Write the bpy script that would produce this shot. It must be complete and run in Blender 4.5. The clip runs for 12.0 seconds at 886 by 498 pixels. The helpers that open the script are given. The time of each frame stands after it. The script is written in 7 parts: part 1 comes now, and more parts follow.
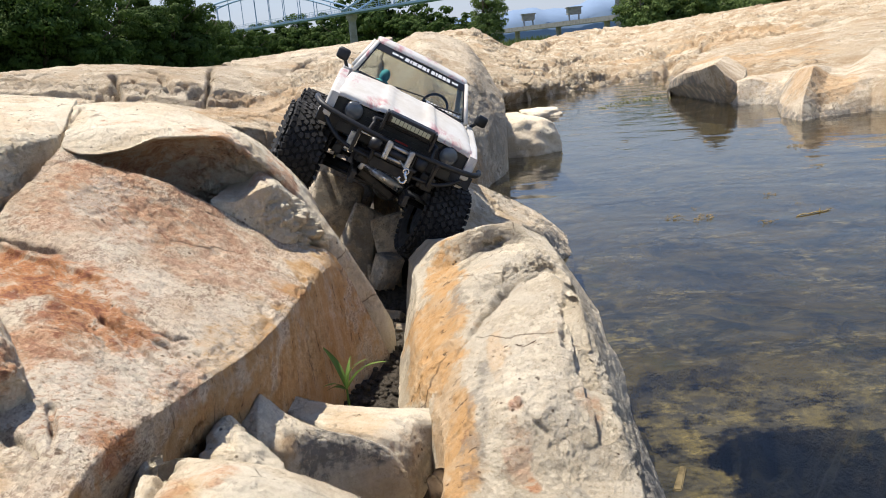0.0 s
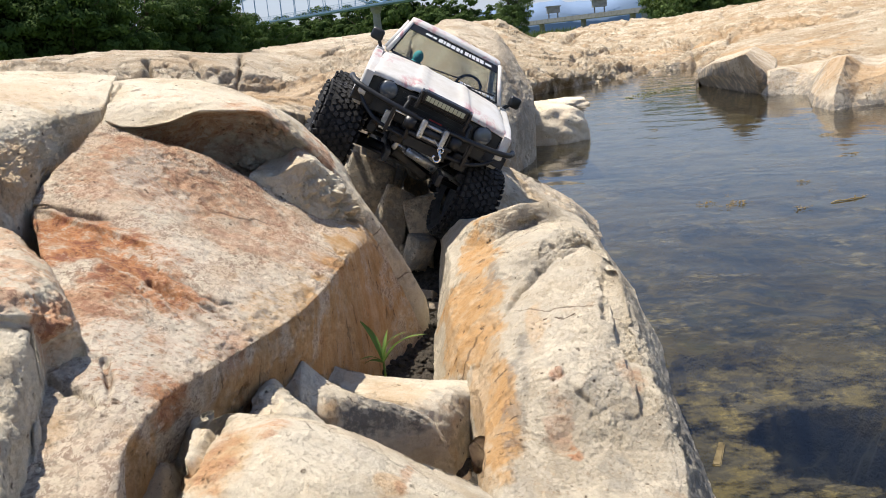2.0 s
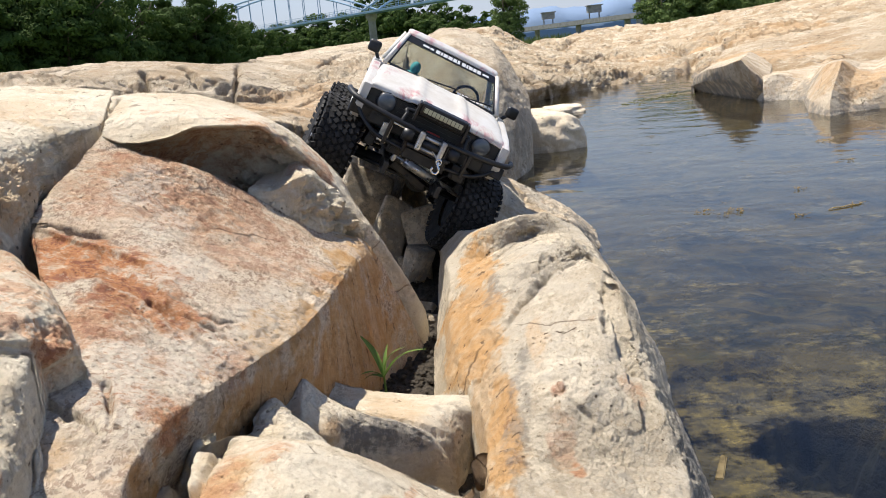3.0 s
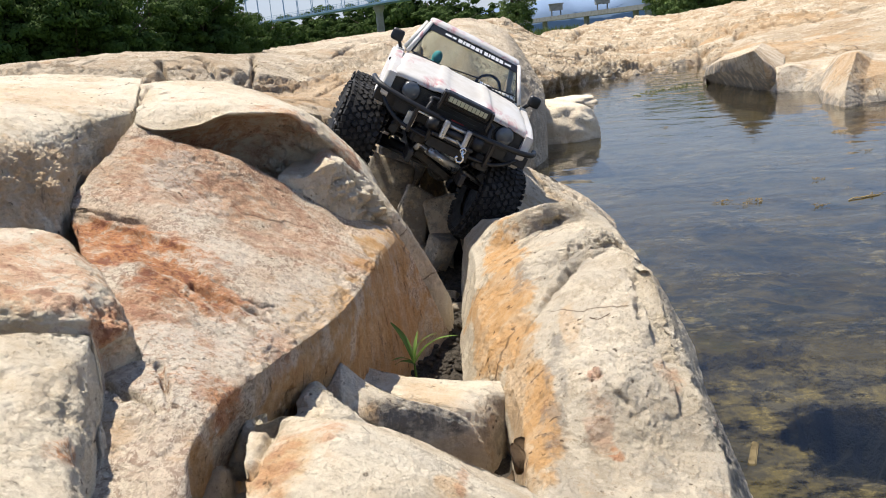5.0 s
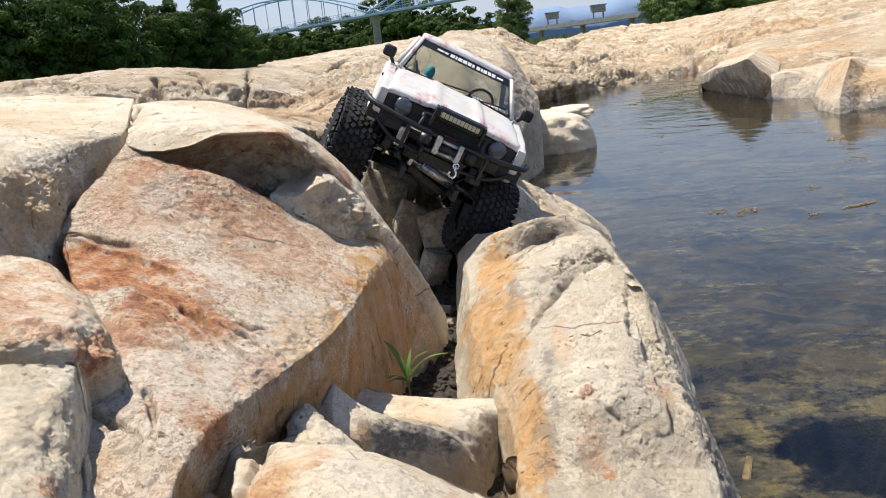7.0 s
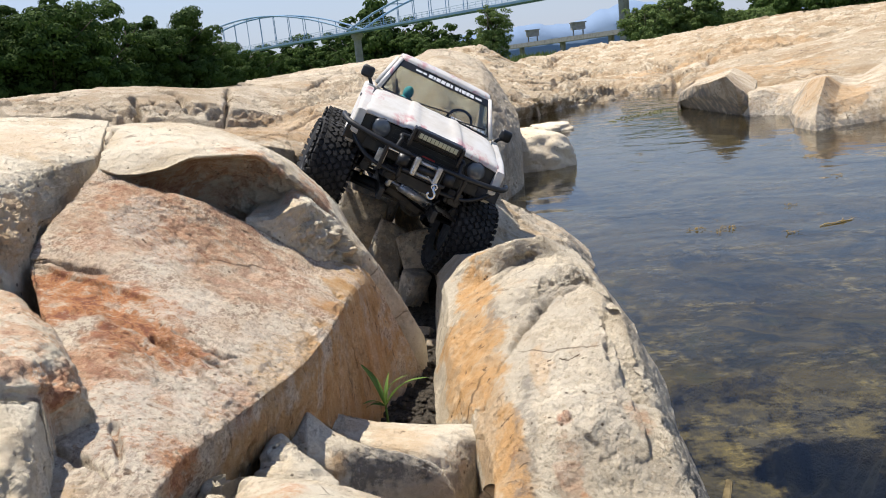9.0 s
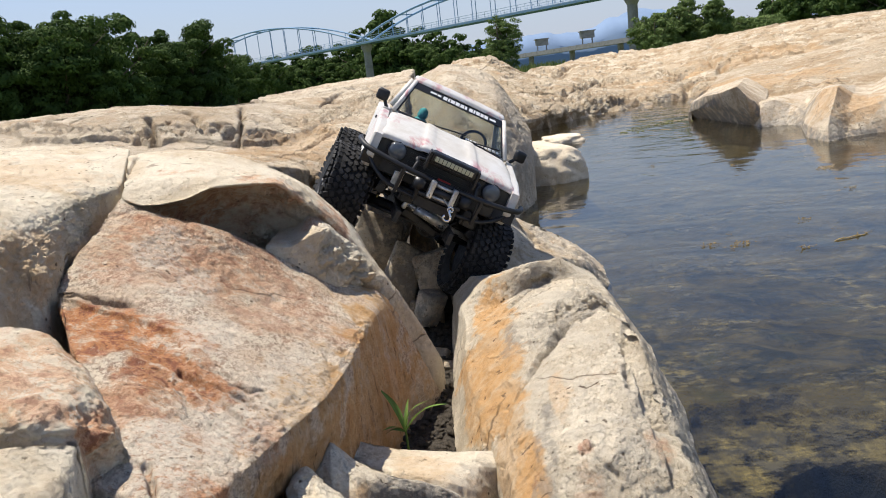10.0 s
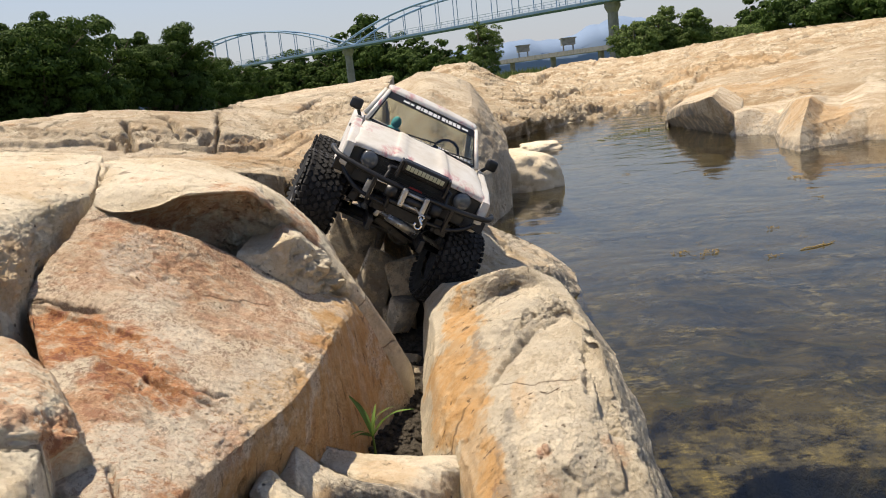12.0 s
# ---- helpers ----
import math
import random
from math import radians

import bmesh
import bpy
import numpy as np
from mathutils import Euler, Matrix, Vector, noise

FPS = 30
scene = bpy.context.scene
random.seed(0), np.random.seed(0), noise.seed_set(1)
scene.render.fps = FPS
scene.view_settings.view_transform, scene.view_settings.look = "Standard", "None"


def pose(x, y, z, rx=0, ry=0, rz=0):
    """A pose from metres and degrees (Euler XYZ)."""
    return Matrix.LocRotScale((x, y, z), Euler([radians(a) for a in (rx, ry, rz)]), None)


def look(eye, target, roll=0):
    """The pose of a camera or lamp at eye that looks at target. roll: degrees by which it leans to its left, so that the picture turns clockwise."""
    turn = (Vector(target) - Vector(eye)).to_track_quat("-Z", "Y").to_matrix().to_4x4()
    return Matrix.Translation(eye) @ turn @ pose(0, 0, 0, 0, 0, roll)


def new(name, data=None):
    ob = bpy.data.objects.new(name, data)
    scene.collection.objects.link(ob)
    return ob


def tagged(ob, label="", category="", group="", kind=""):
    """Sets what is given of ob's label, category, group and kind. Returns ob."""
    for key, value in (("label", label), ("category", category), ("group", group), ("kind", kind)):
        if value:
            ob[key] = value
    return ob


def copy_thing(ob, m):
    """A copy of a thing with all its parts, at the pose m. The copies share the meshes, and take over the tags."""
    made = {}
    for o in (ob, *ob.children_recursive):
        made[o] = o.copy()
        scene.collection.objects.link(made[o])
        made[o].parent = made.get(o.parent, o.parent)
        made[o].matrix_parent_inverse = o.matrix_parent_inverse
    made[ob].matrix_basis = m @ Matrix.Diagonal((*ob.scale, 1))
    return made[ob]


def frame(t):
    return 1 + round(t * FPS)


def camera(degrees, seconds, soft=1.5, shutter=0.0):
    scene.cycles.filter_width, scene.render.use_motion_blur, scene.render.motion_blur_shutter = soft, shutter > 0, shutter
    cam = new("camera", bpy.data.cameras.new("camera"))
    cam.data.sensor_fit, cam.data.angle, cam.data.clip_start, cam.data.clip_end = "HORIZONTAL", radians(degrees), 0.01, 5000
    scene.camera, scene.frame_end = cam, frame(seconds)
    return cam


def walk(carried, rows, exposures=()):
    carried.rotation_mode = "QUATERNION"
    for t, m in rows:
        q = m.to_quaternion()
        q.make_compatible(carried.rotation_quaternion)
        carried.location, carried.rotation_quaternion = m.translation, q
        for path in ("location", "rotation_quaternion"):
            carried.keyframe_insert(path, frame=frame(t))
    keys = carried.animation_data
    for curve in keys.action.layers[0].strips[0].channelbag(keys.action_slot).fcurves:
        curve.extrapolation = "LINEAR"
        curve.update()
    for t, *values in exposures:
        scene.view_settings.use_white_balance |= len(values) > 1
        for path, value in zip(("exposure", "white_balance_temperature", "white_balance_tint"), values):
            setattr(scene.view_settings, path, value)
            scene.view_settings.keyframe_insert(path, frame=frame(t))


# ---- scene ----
import itertools

cam = camera(56.2, 12.0, soft=1.0)
PATH = [
    (0, (0.0, 0.0, 0.376), (-0.056, 1.946, -0.082), -5.0),
    (0.5, (-0.013, -0.003, 0.372), (-0.123, 1.942, -0.08), -4.5),
    (1, (-0.011, -0.008, 0.375), (-0.152, 1.935, -0.077), -4.3),
    (1.5, (-0.01, -0.019, 0.355), (-0.141, 1.921, -0.112), -4.0),
    (2, (-0.016, -0.005, 0.36), (-0.127, 1.936, -0.11), -4.9),
    (2.5, (-0.023, -0.005, 0.366), (-0.133, 1.937, -0.098), -5.2),
    (3, (-0.018, -0.002, 0.367), (-0.121, 1.943, -0.089), -5.3),
    (4.8, (-0.038, -0.005, 0.368), (-0.151, 1.937, -0.095), -5.5),
    (5, (-0.041, -0.007, 0.365), (-0.162, 1.933, -0.108), -5.3),
    (5.5, (-0.043, -0.005, 0.362), (-0.172, 1.93, -0.13), -5.3),
    (6, (-0.037, -0.008, 0.371), (-0.17, 1.928, -0.113), -5.7),
    (6.5, (-0.034, -0.007, 0.373), (-0.163, 1.935, -0.088), -5.9),
    (7, (-0.033, -0.006, 0.372), (-0.151, 1.939, -0.079), -6.0),
    (9, (-0.028, 0.001, 0.377), (-0.1, 1.956, -0.041), -6.0),
    (9.5, (-0.029, -0.002, 0.38), (-0.101, 1.956, -0.02), -6.2),
    (10, (-0.033, -0.004, 0.396), (-0.129, 1.955, 0.003), -6.6),
    (10.5, (-0.029, -0.016, 0.391), (-0.123, 1.943, -0.001), -5.7),
    (11, (-0.026, -0.016, 0.396), (-0.097, 1.944, 0.007), -5.7),
    (11.5, (-0.02, -0.019, 0.402), (-0.076, 1.943, 0.016), -6.0),
    (12, (-0.019, -0.02, 0.401), (-0.067, 1.942, 0.015), -6.0),
]
walk(cam, [(t, look(eye, target, roll)) for t, eye, target, roll in PATH], exposures=[(0.0, 0.65, 6650, 11), (7.0, 0.66, 6600, 11), (9.5, 0.56, 6550, 11), (10.75, 0.52, 6900, 11), (12.0, 0.48, 7500, 12)])

# ---- world, sun ----
SUN = Vector((-0.27, 0.17, 0.95)).normalized()     # the way to the sun
world = bpy.data.worlds.new("sky")
scene.world = world
world.use_nodes = True
wn = world.node_tree.nodes
sky = wn.new("ShaderNodeTexSky")
sky.sky_type, sky.sun_disc = "NISHITA", False
sky.sun_elevation = math.asin(SUN.z)
sky.sun_rotation = math.atan2(SUN.x, SUN.y)
sky.air_density, sky.dust_density, sky.ozone_density = 1.1, 0.35, 4.0
wn["Background"].inputs["Strength"].default_value = 0.100
haze = wn.new("ShaderNodeMix")
haze.data_type, haze.blend_type = "RGBA", "MULTIPLY"
haze.inputs[0].default_value, haze.inputs[7].default_value = 1.0, (1.05, 0.975, 1.01, 1.0)
world.node_tree.links.new(sky.outputs[0], haze.inputs[6])
# pale summer haze low over the horizon
way = wn.new("ShaderNodeTexCoord")
part_z = wn.new("ShaderNodeSeparateXYZ")
low = wn.new("ShaderNodeMapRange")
low.interpolation_type = "SMOOTHSTEP"
low.inputs[1].default_value, low.inputs[2].default_value, low.inputs[3].default_value, low.inputs[4].default_value = -0.02, 0.30, 0.85, 0.0
veil = wn.new("ShaderNodeMix")
veil.data_type = "RGBA"
veil.inputs[7].default_value = (3.05, 3.6, 4.7, 1.0)
world.node_tree.links.new(way.outputs["Generated"], part_z.inputs[0])
world.node_tree.links.new(part_z.outputs[2], low.inputs[0])
world.node_tree.links.new(low.outputs[0], veil.inputs[0])
world.node_tree.links.new(haze.outputs[2], veil.inputs[6])
world.node_tree.links.new(veil.outputs[2], wn["Background"].inputs["Color"])
sun = new("sun", bpy.data.lights.new("sun", "SUN"))
sun.data.energy, sun.data.angle, sun.data.color = 5.0, radians(0.53), (1.0, 0.955, 0.87)
sun.matrix_world = look(SUN * 50, (0, 0, 0))


# ---- materials ----
def material(name):
    m = bpy.data.materials.new(name)
    m.use_nodes = True
    nt = m.node_tree
    return m, nt, nt.nodes["Principled BSDF"]


def node(nt, kind, **values):
    n = nt.nodes.new("ShaderNode" + kind)
    for key, value in values.items():
        if key == "op":
            n.operation = value
        elif key == "blend":
            n.blend_type = value
        else:
            n.inputs[key.replace("_", " ")].default_value = value
    return n


def mix(nt, fac, a, b, blend="MIX"):
    n = nt.nodes.new("ShaderNodeMix")
    n.data_type, n.blend_type = "RGBA", blend
    for sock, v in ((n.inputs[0], fac), (n.inputs[6], a), (n.inputs[7], b)):
        if isinstance(v, (int, float, tuple)):
            sock.default_value = v if not isinstance(v, tuple) else (*v, 1.0)[:4]
        else:
            nt.links.new(v, sock)
    return n.outputs[2]


def ramp(nt, src, lo, hi, a=0.0, b=1.0):
    n = nt.nodes.new("ShaderNodeMapRange")
    n.interpolation_type = "SMOOTHSTEP"
    n.inputs[1].default_value, n.inputs[2].default_value = lo, hi
    n.inputs[3].default_value, n.inputs[4].default_value = a, b
    nt.links.new(src, n.inputs[0])
    return n.outputs[0]


def maths(nt, op, a, b):
    n = nt.nodes.new("ShaderNodeMath")
    n.operation = op
    for sock, v in zip(n.inputs, (a, b)):
        if isinstance(v, (int, float)):
            sock.default_value = v
        else:
            nt.links.new(v, sock)
    return n.outputs[0]


def grain(nt, scale, detail=5.0, rough=0.6, stretch=None, warp=0.0, turn=0.0):
    """A noise at true size: scale is in waves a metre."""
    tc = nt.nodes.new("ShaderNodeTexCoord")
    src = tc.outputs["Object"]
    if stretch:
        mp = nt.nodes.new("ShaderNodeMapping")
        mp.inputs["Scale"].default_value = stretch
        mp.inputs["Rotation"].default_value = (0, 0, radians(turn))
        nt.links.new(src, mp.inputs[0])
        src = mp.outputs[0]
    n = node(nt, "TexNoise", Scale=scale, Detail=detail, Roughness=rough, Distortion=warp)
    nt.links.new(src, n.inputs["Vector"])
    return n.outputs[0]


def cells(nt, scale, feature="F1"):
    tc = nt.nodes.new("ShaderNodeTexCoord")
    n = node(nt, "TexVoronoi", Scale=scale)
    n.feature = feature
    nt.links.new(tc.outputs["Object"], n.inputs["Vector"])
    return n.outputs[0]


def bump(nt, heights, bsdf):
    """heights: (socket, metres) pairs, one bump after another."""
    last = None
    for src, metres in heights:
        b = node(nt, "Bump", Strength=1.0, Distance=metres)
        nt.links.new(src, b.inputs["Height"])
        if last:
            nt.links.new(last, b.inputs["Normal"])
        last = b.outputs[0]
    nt.links.new(last, bsdf.inputs["Normal"])


def rock_material(name, size=1.0, pale=(0.68, 0.575, 0.43), tan=(0.52, 0.385, 0.235), rust=0.6, bite=1.0, speck=0.0, relief=1.0):
    """Weathered river sandstone; size stretches the grain for far rocks, bite is the depth of its fine relief. Iron,
    ochre, grey (lichen and some painted shade) and bleach come from the mesh's stain layer.
    """
    m, nt, bsdf = material(name)
    at = nt.nodes.new("ShaderNodeAttribute")
    at.attribute_name = "stain"
    sp = nt.nodes.new("ShaderNodeSeparateColor")
    nt.links.new(at.outputs["Color"], sp.inputs[0])
    big, mid = grain(nt, 9 / size, 9, 0.68, warp=0.6), grain(nt, 46 / size, 9, 0.74)
    fine, grit = grain(nt, 190 / size, 6, 0.75), grain(nt, 620 / size, 4, 0.75)
    crust = grain(nt, 22 / size, 10, 0.76, warp=0.3)
    col = mix(nt, ramp(nt, big, 0.42, 0.60), pale, tan)
    # pale weathered crust with a broken edge
    col = mix(nt, ramp(nt, crust, 0.47, 0.58, 0, 0.6), col, (0.73, 0.635, 0.475))
    col = mix(nt, ramp(nt, mid, 0.54, 0.64, 0, 0.4), col, (0.76, 0.675, 0.525))
    blotch = maths(nt, "MULTIPLY", ramp(nt, grain(nt, 38 / size, 7, 0.7, (1.0, 0.6, 1.0), 0.5, 35), 0.40, 0.60, 0.40, 1.0), maths(nt, "SUBTRACT", 1.0, sp.outputs[1]))
    specks = maths(nt, "MULTIPLY", ramp(nt, grain(nt, 360 / size, 5, 0.72, (1.0, 0.5, 1.0), 0.6, 35), 0.47, 0.55, 0.1, speck), blotch)
    col = mix(nt, specks, col, (0.315, 0.205, 0.145))
    col = mix(nt, ramp(nt, grain(nt, 26 / size, 9, 0.74), 0.585, 0.66, 0, rust), col, (0.47, 0.28, 0.14))
    # shaped stains
    streak = grain(nt, 34 / size, 9, 0.78, (1.0, 1.0, 0.3))
    col = mix(nt, maths(nt, "MULTIPLY", sp.outputs[1], ramp(nt, streak, 0.38, 0.56, 0.6, 1.0)), col, (0.55, 0.325, 0.14))
    col = mix(nt, maths(nt, "MULTIPLY", sp.outputs[1], ramp(nt, streak, 0.58, 0.66, 0.0, 0.75)), col, (0.30, 0.15, 0.065))
    iron = grain(nt, 44 / size, 11, 0.78, (0.9, 1.1, 1.0), 0.5, 30)
    scab = grain(nt, 170 / size, 8, 0.8, None, 0.4)
    col = mix(nt, maths(nt, "MULTIPLY", sp.outputs[0], ramp(nt, iron, 0.42, 0.50, 0.15, 0.95)), col, (0.52, 0.22, 0.085))
    col = mix(nt, maths(nt, "MULTIPLY", sp.outputs[0], ramp(nt, iron, 0.525, 0.575, 0.0, 0.85)), col, (0.27, 0.095, 0.055))
    col = mix(nt, maths(nt, "MULTIPLY", sp.outputs[0], ramp(nt, scab, 0.57, 0.62, 0.0, 0.5)), col, (0.66, 0.50, 0.35))
    col = mix(nt, maths(nt, "MULTIPLY", sp.outputs[0], ramp(nt, scab, 0.37, 0.43, 0.8, 0.0)), col, (0.19, 0.085, 0.05))
    # grey channel: lichen, and shade painted on some faces
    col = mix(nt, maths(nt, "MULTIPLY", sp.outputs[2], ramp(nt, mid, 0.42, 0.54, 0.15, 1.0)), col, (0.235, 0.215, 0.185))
    col = mix(nt, maths(nt, "MULTIPLY", at.outputs["Alpha"], ramp(nt, scab, 0.44, 0.50, 0.15, 0.85)), col, (0.74, 0.665, 0.54))
    # dark pits and specks
    col = mix(nt, ramp(nt, fine, 0.585, 0.655, 0, 0.7 * bite), col, (0.27, 0.175, 0.10))
    col = mix(nt, ramp(nt, grit, 0.55, 0.66, 0.0, 0.42 * bite), col, (0.30, 0.20, 0.11))
    # short dark slits, drips and open pores
    slit = ramp(nt, grain(nt, 75 / size, 4, 0.6, (0.35, 1.0, 0.8), 1.2), 0.71, 0.75)
    col = mix(nt, maths(nt, "MULTIPLY", slit, 0.85), col, (0.115, 0.07, 0.04))
    drip = maths(nt, "MULTIPLY", ramp(nt, grain(nt, 90 / size, 4, 0.6, (1.0, 1.0, 0.22), 0.6), 0.64, 0.69), sp.outputs[1])
    pore = maths(nt, "MULTIPLY", ramp(nt, cells(nt, 120 / size), 0.12, 0.22, 1.0, 0.0), ramp(nt, crust, 0.52, 0.58))
    # hairline cracks that come and go
    tc = nt.nodes.new("ShaderNodeTexCoord")
    wn2 = node(nt, "TexNoise", Scale=9 / size, Detail=3.0, Roughness=0.55)
    nt.links.new(tc.outputs["Object"], wn2.inputs["Vector"])
    bend = node(nt, "VectorMath", op="MULTIPLY_ADD")
    nt.links.new(wn2.outputs["Color"], bend.inputs[0])
    bend.inputs[1].default_value = (0.07 * size, 0.07 * size, 0.07 * size)
    nt.links.new(tc.outputs["Object"], bend.inputs[2])
    net = node(nt, "TexVoronoi", Scale=8 / size)
    net.feature = "DISTANCE_TO_EDGE"
    nt.links.new(bend.outputs[0], net.inputs["Vector"])
    hair = maths(nt, "MULTIPLY", ramp(nt, net.outputs[0], 0.002, 0.010, 1.0, 0.0), ramp(nt, grain(nt, 7 / size, 5, 0.6), 0.53, 0.60, 0.0, 0.8))
    slit = maths(nt, "MAXIMUM", maths(nt, "MAXIMUM", slit, drip), hair)
    col = mix(nt, maths(nt, "MULTIPLY", maths(nt, "MAXIMUM", slit, pore), 0.75), col, (0.12, 0.075, 0.045))
    nt.links.new(col, bsdf.inputs["Base Color"])
    nt.links.new(ramp(nt, mid, 0.3, 0.7, 0.72, 0.95), bsdf.inputs["Roughness"])
    bsdf.inputs["Specular IOR Level"].default_value = 0.3
    dark = maths(nt, "SUBTRACT", 1.0, maths(nt, "MAXIMUM", slit, pore))
    scale = maths(nt, "MULTIPLY", ramp(nt, crust, 0.505, 0.53), 1.0)
    bump(nt, [(dark, 0.0028 * size), (scale, 0.0006 * bite * size), (mid, 0.0055 * size * relief), (fine, 0.0042 * bite * size * relief), (grit, 0.0012 * bite * size)], bsdf)
    return m


def plain(name, color, rough=0.5, metal=0.0, vary=0.12, scale=60, dents=0.0, coat=0.0):
    """One stuff with a little wear: colour and gloss wander at two sizes."""
    m, nt, bsdf = material(name)
    n1, n2 = grain(nt, scale, 5), grain(nt, scale * 7, 4)
    dark = tuple(c * (1 - 2.2 * vary) for c in color)
    col = mix(nt, ramp(nt, n1, 0.42, 0.70), color, dark)
    col = mix(nt, ramp(nt, n2, 0.55, 0.75, 0, 0.5), col, tuple(min(1, c * (1 + vary) + 0.02 * vary) for c in color))
    nt.links.new(col, bsdf.inputs["Base Color"])
    nt.links.new(ramp(nt, n1, 0.3, 0.7, max(0.02, rough - 0.1), min(1, rough + 0.15)), bsdf.inputs["Roughness"])
    bsdf.inputs["Metallic"].default_value, bsdf.inputs["Coat Weight"].default_value = metal, coat
    if dents:
        bump(nt, [(n2, dents)], bsdf)
    return m


ROCK = rock_material("sandstone")
ROCK_WHITE = rock_material("white_sandstone", 1.0, (0.685, 0.605, 0.465), (0.58, 0.47, 0.32), 0.35, 0.5)
ROCK_CREAM = rock_material("cream_sandstone", 1.0, (0.56, 0.495, 0.385), (0.48, 0.40, 0.285), 0.35, 0.75)
ROCK_RUST = rock_material("rusty_sandstone", 1.0, (0.74, 0.62, 0.47), (0.62, 0.475, 0.33), 0.5, 0.9, 0.82)
ROCK_FAR = rock_material("sandstone_far", 6.0, (0.50, 0.395, 0.265), (0.40, 0.285, 0.165), relief=0.7)
ROCK_MID = rock_material("sandstone_mid", 2.5, (0.56, 0.465, 0.34), (0.45, 0.34, 0.22), relief=0.7)
ROCK_PALE = rock_material("pale_river_stone", 1.6, (0.66, 0.57, 0.43), (0.60, 0.50, 0.36), 0.2, 0.3)


def water_material():
    """Still, murky water: a clear tinted layer with a rippled gloss on it."""
    m, nt, bsdf = material("water")
    nt.nodes.remove(bsdf)
    out = nt.nodes["Material Output"]
    clear = node(nt, "BsdfTransparent", Color=(0.57, 0.56, 0.42, 1))
    film = node(nt, "BsdfDiffuse")
    nt.links.new(mix(nt, ramp(nt, grain(nt, 22, 7, 0.75), 0.42, 0.60), (0.060, 0.052, 0.031), (0.150, 0.118, 0.043)), film.inputs[0])
    gloss = node(nt, "BsdfGlossy", Color=(0.88, 0.88, 0.90, 1), Roughness=0.04)
    fres = node(nt, "Fresnel", IOR=1.33)
    tc = nt.nodes.new("ShaderNodeTexCoord")
    waves = []
    for scale, stretch, metres in ((5, (0.9, 1.15, 1), 0.010), (30, (0.9, 1.2, 1), 0.0011)):
        waves.append((grain(nt, scale, 2, 0.5, stretch, 0.4), metres))
    last = None
    for src, metres in waves:
        b = node(nt, "Bump", Strength=0.4, Distance=metres)
        nt.links.new(src, b.inputs["Height"])
        if last:
            nt.links.new(last, b.inputs["Normal"])
        last = b.outputs[0]
    nt.links.new(last, gloss.inputs["Normal"])
    nt.links.new(last, fres.inputs["Normal"])
    a = nt.nodes.new("ShaderNodeMixShader")
    # floating algae film in drifting streaks
    drift = maths(nt, "MULTIPLY", ramp(nt, grain(nt, 4.5, 9, 0.74, (0.9, 1.3, 1), 0.8), 0.44, 0.60), ramp(nt, grain(nt, 60, 8, 0.8, (0.8, 1.1, 1)), 0.46, 0.58, 0.05, 0.85))
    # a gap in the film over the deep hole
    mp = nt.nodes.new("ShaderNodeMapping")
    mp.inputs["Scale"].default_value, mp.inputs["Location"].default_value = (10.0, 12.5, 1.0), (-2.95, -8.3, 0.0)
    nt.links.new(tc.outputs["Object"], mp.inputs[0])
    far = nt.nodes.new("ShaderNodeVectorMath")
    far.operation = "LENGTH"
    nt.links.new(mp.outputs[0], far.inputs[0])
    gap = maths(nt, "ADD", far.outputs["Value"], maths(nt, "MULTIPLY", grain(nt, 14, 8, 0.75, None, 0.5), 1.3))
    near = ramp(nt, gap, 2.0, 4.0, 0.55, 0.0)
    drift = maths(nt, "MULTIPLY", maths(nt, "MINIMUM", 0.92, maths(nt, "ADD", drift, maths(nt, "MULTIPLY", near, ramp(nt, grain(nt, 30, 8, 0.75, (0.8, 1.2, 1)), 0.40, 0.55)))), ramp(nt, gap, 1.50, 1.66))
    nt.links.new(drift, a.inputs[0])
    nt.links.new(clear.outputs[0], a.inputs[1])
    nt.links.new(film.outputs[0], a.inputs[2])
    b = nt.nodes.new("ShaderNodeMixShader")
    nt.links.new(fres.outputs[0], b.inputs[0])
    nt.links.new(a.outputs[0], b.inputs[1])
    nt.links.new(gloss.outputs[0], b.inputs[2])
    nt.links.new(b.outputs[0], out.inputs[0])
    return m


def ground_material():
    """Silt and algae under the water, rough grass beyond the banks."""
    m, nt, bsdf = material("ground")
    a = grain(nt, 3.2, 7, 0.65, (1, 1.6, 1), 0.5)
    b = grain(nt, 24, 6, 0.7)
    col = mix(nt, ramp(nt, a, 0.40, 0.60), (0.026, 0.027, 0.022), (0.135, 0.105, 0.046))
    col = mix(nt, ramp(nt, b, 0.45, 0.66, 0, 0.8), col, (0.19, 0.145, 0.055))
    col = mix(nt, ramp(nt, grain(nt, 9, 5), 0.55, 0.7, 0, 0.5), col, (0.10, 0.11, 0.04))
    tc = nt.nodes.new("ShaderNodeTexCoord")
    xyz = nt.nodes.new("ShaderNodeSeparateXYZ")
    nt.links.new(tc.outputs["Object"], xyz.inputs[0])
    # bed colour darkened with depth, standing in for light lost in the hole
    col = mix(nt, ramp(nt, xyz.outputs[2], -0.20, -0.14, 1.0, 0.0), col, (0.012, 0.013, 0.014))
    grass = mix(nt, grain(nt, 0.8, 6), (0.055, 0.10, 0.025), (0.15, 0.16, 0.05))
    col = mix(nt, ramp(nt, xyz.outputs[2], -0.02, 0.06), col, grass)
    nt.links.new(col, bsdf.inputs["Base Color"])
    bsdf.inputs["Roughness"].default_value = 0.9
    bump(nt, [(b, 0.02)], bsdf)
    return m


WATER, GROUND = water_material(), ground_material()


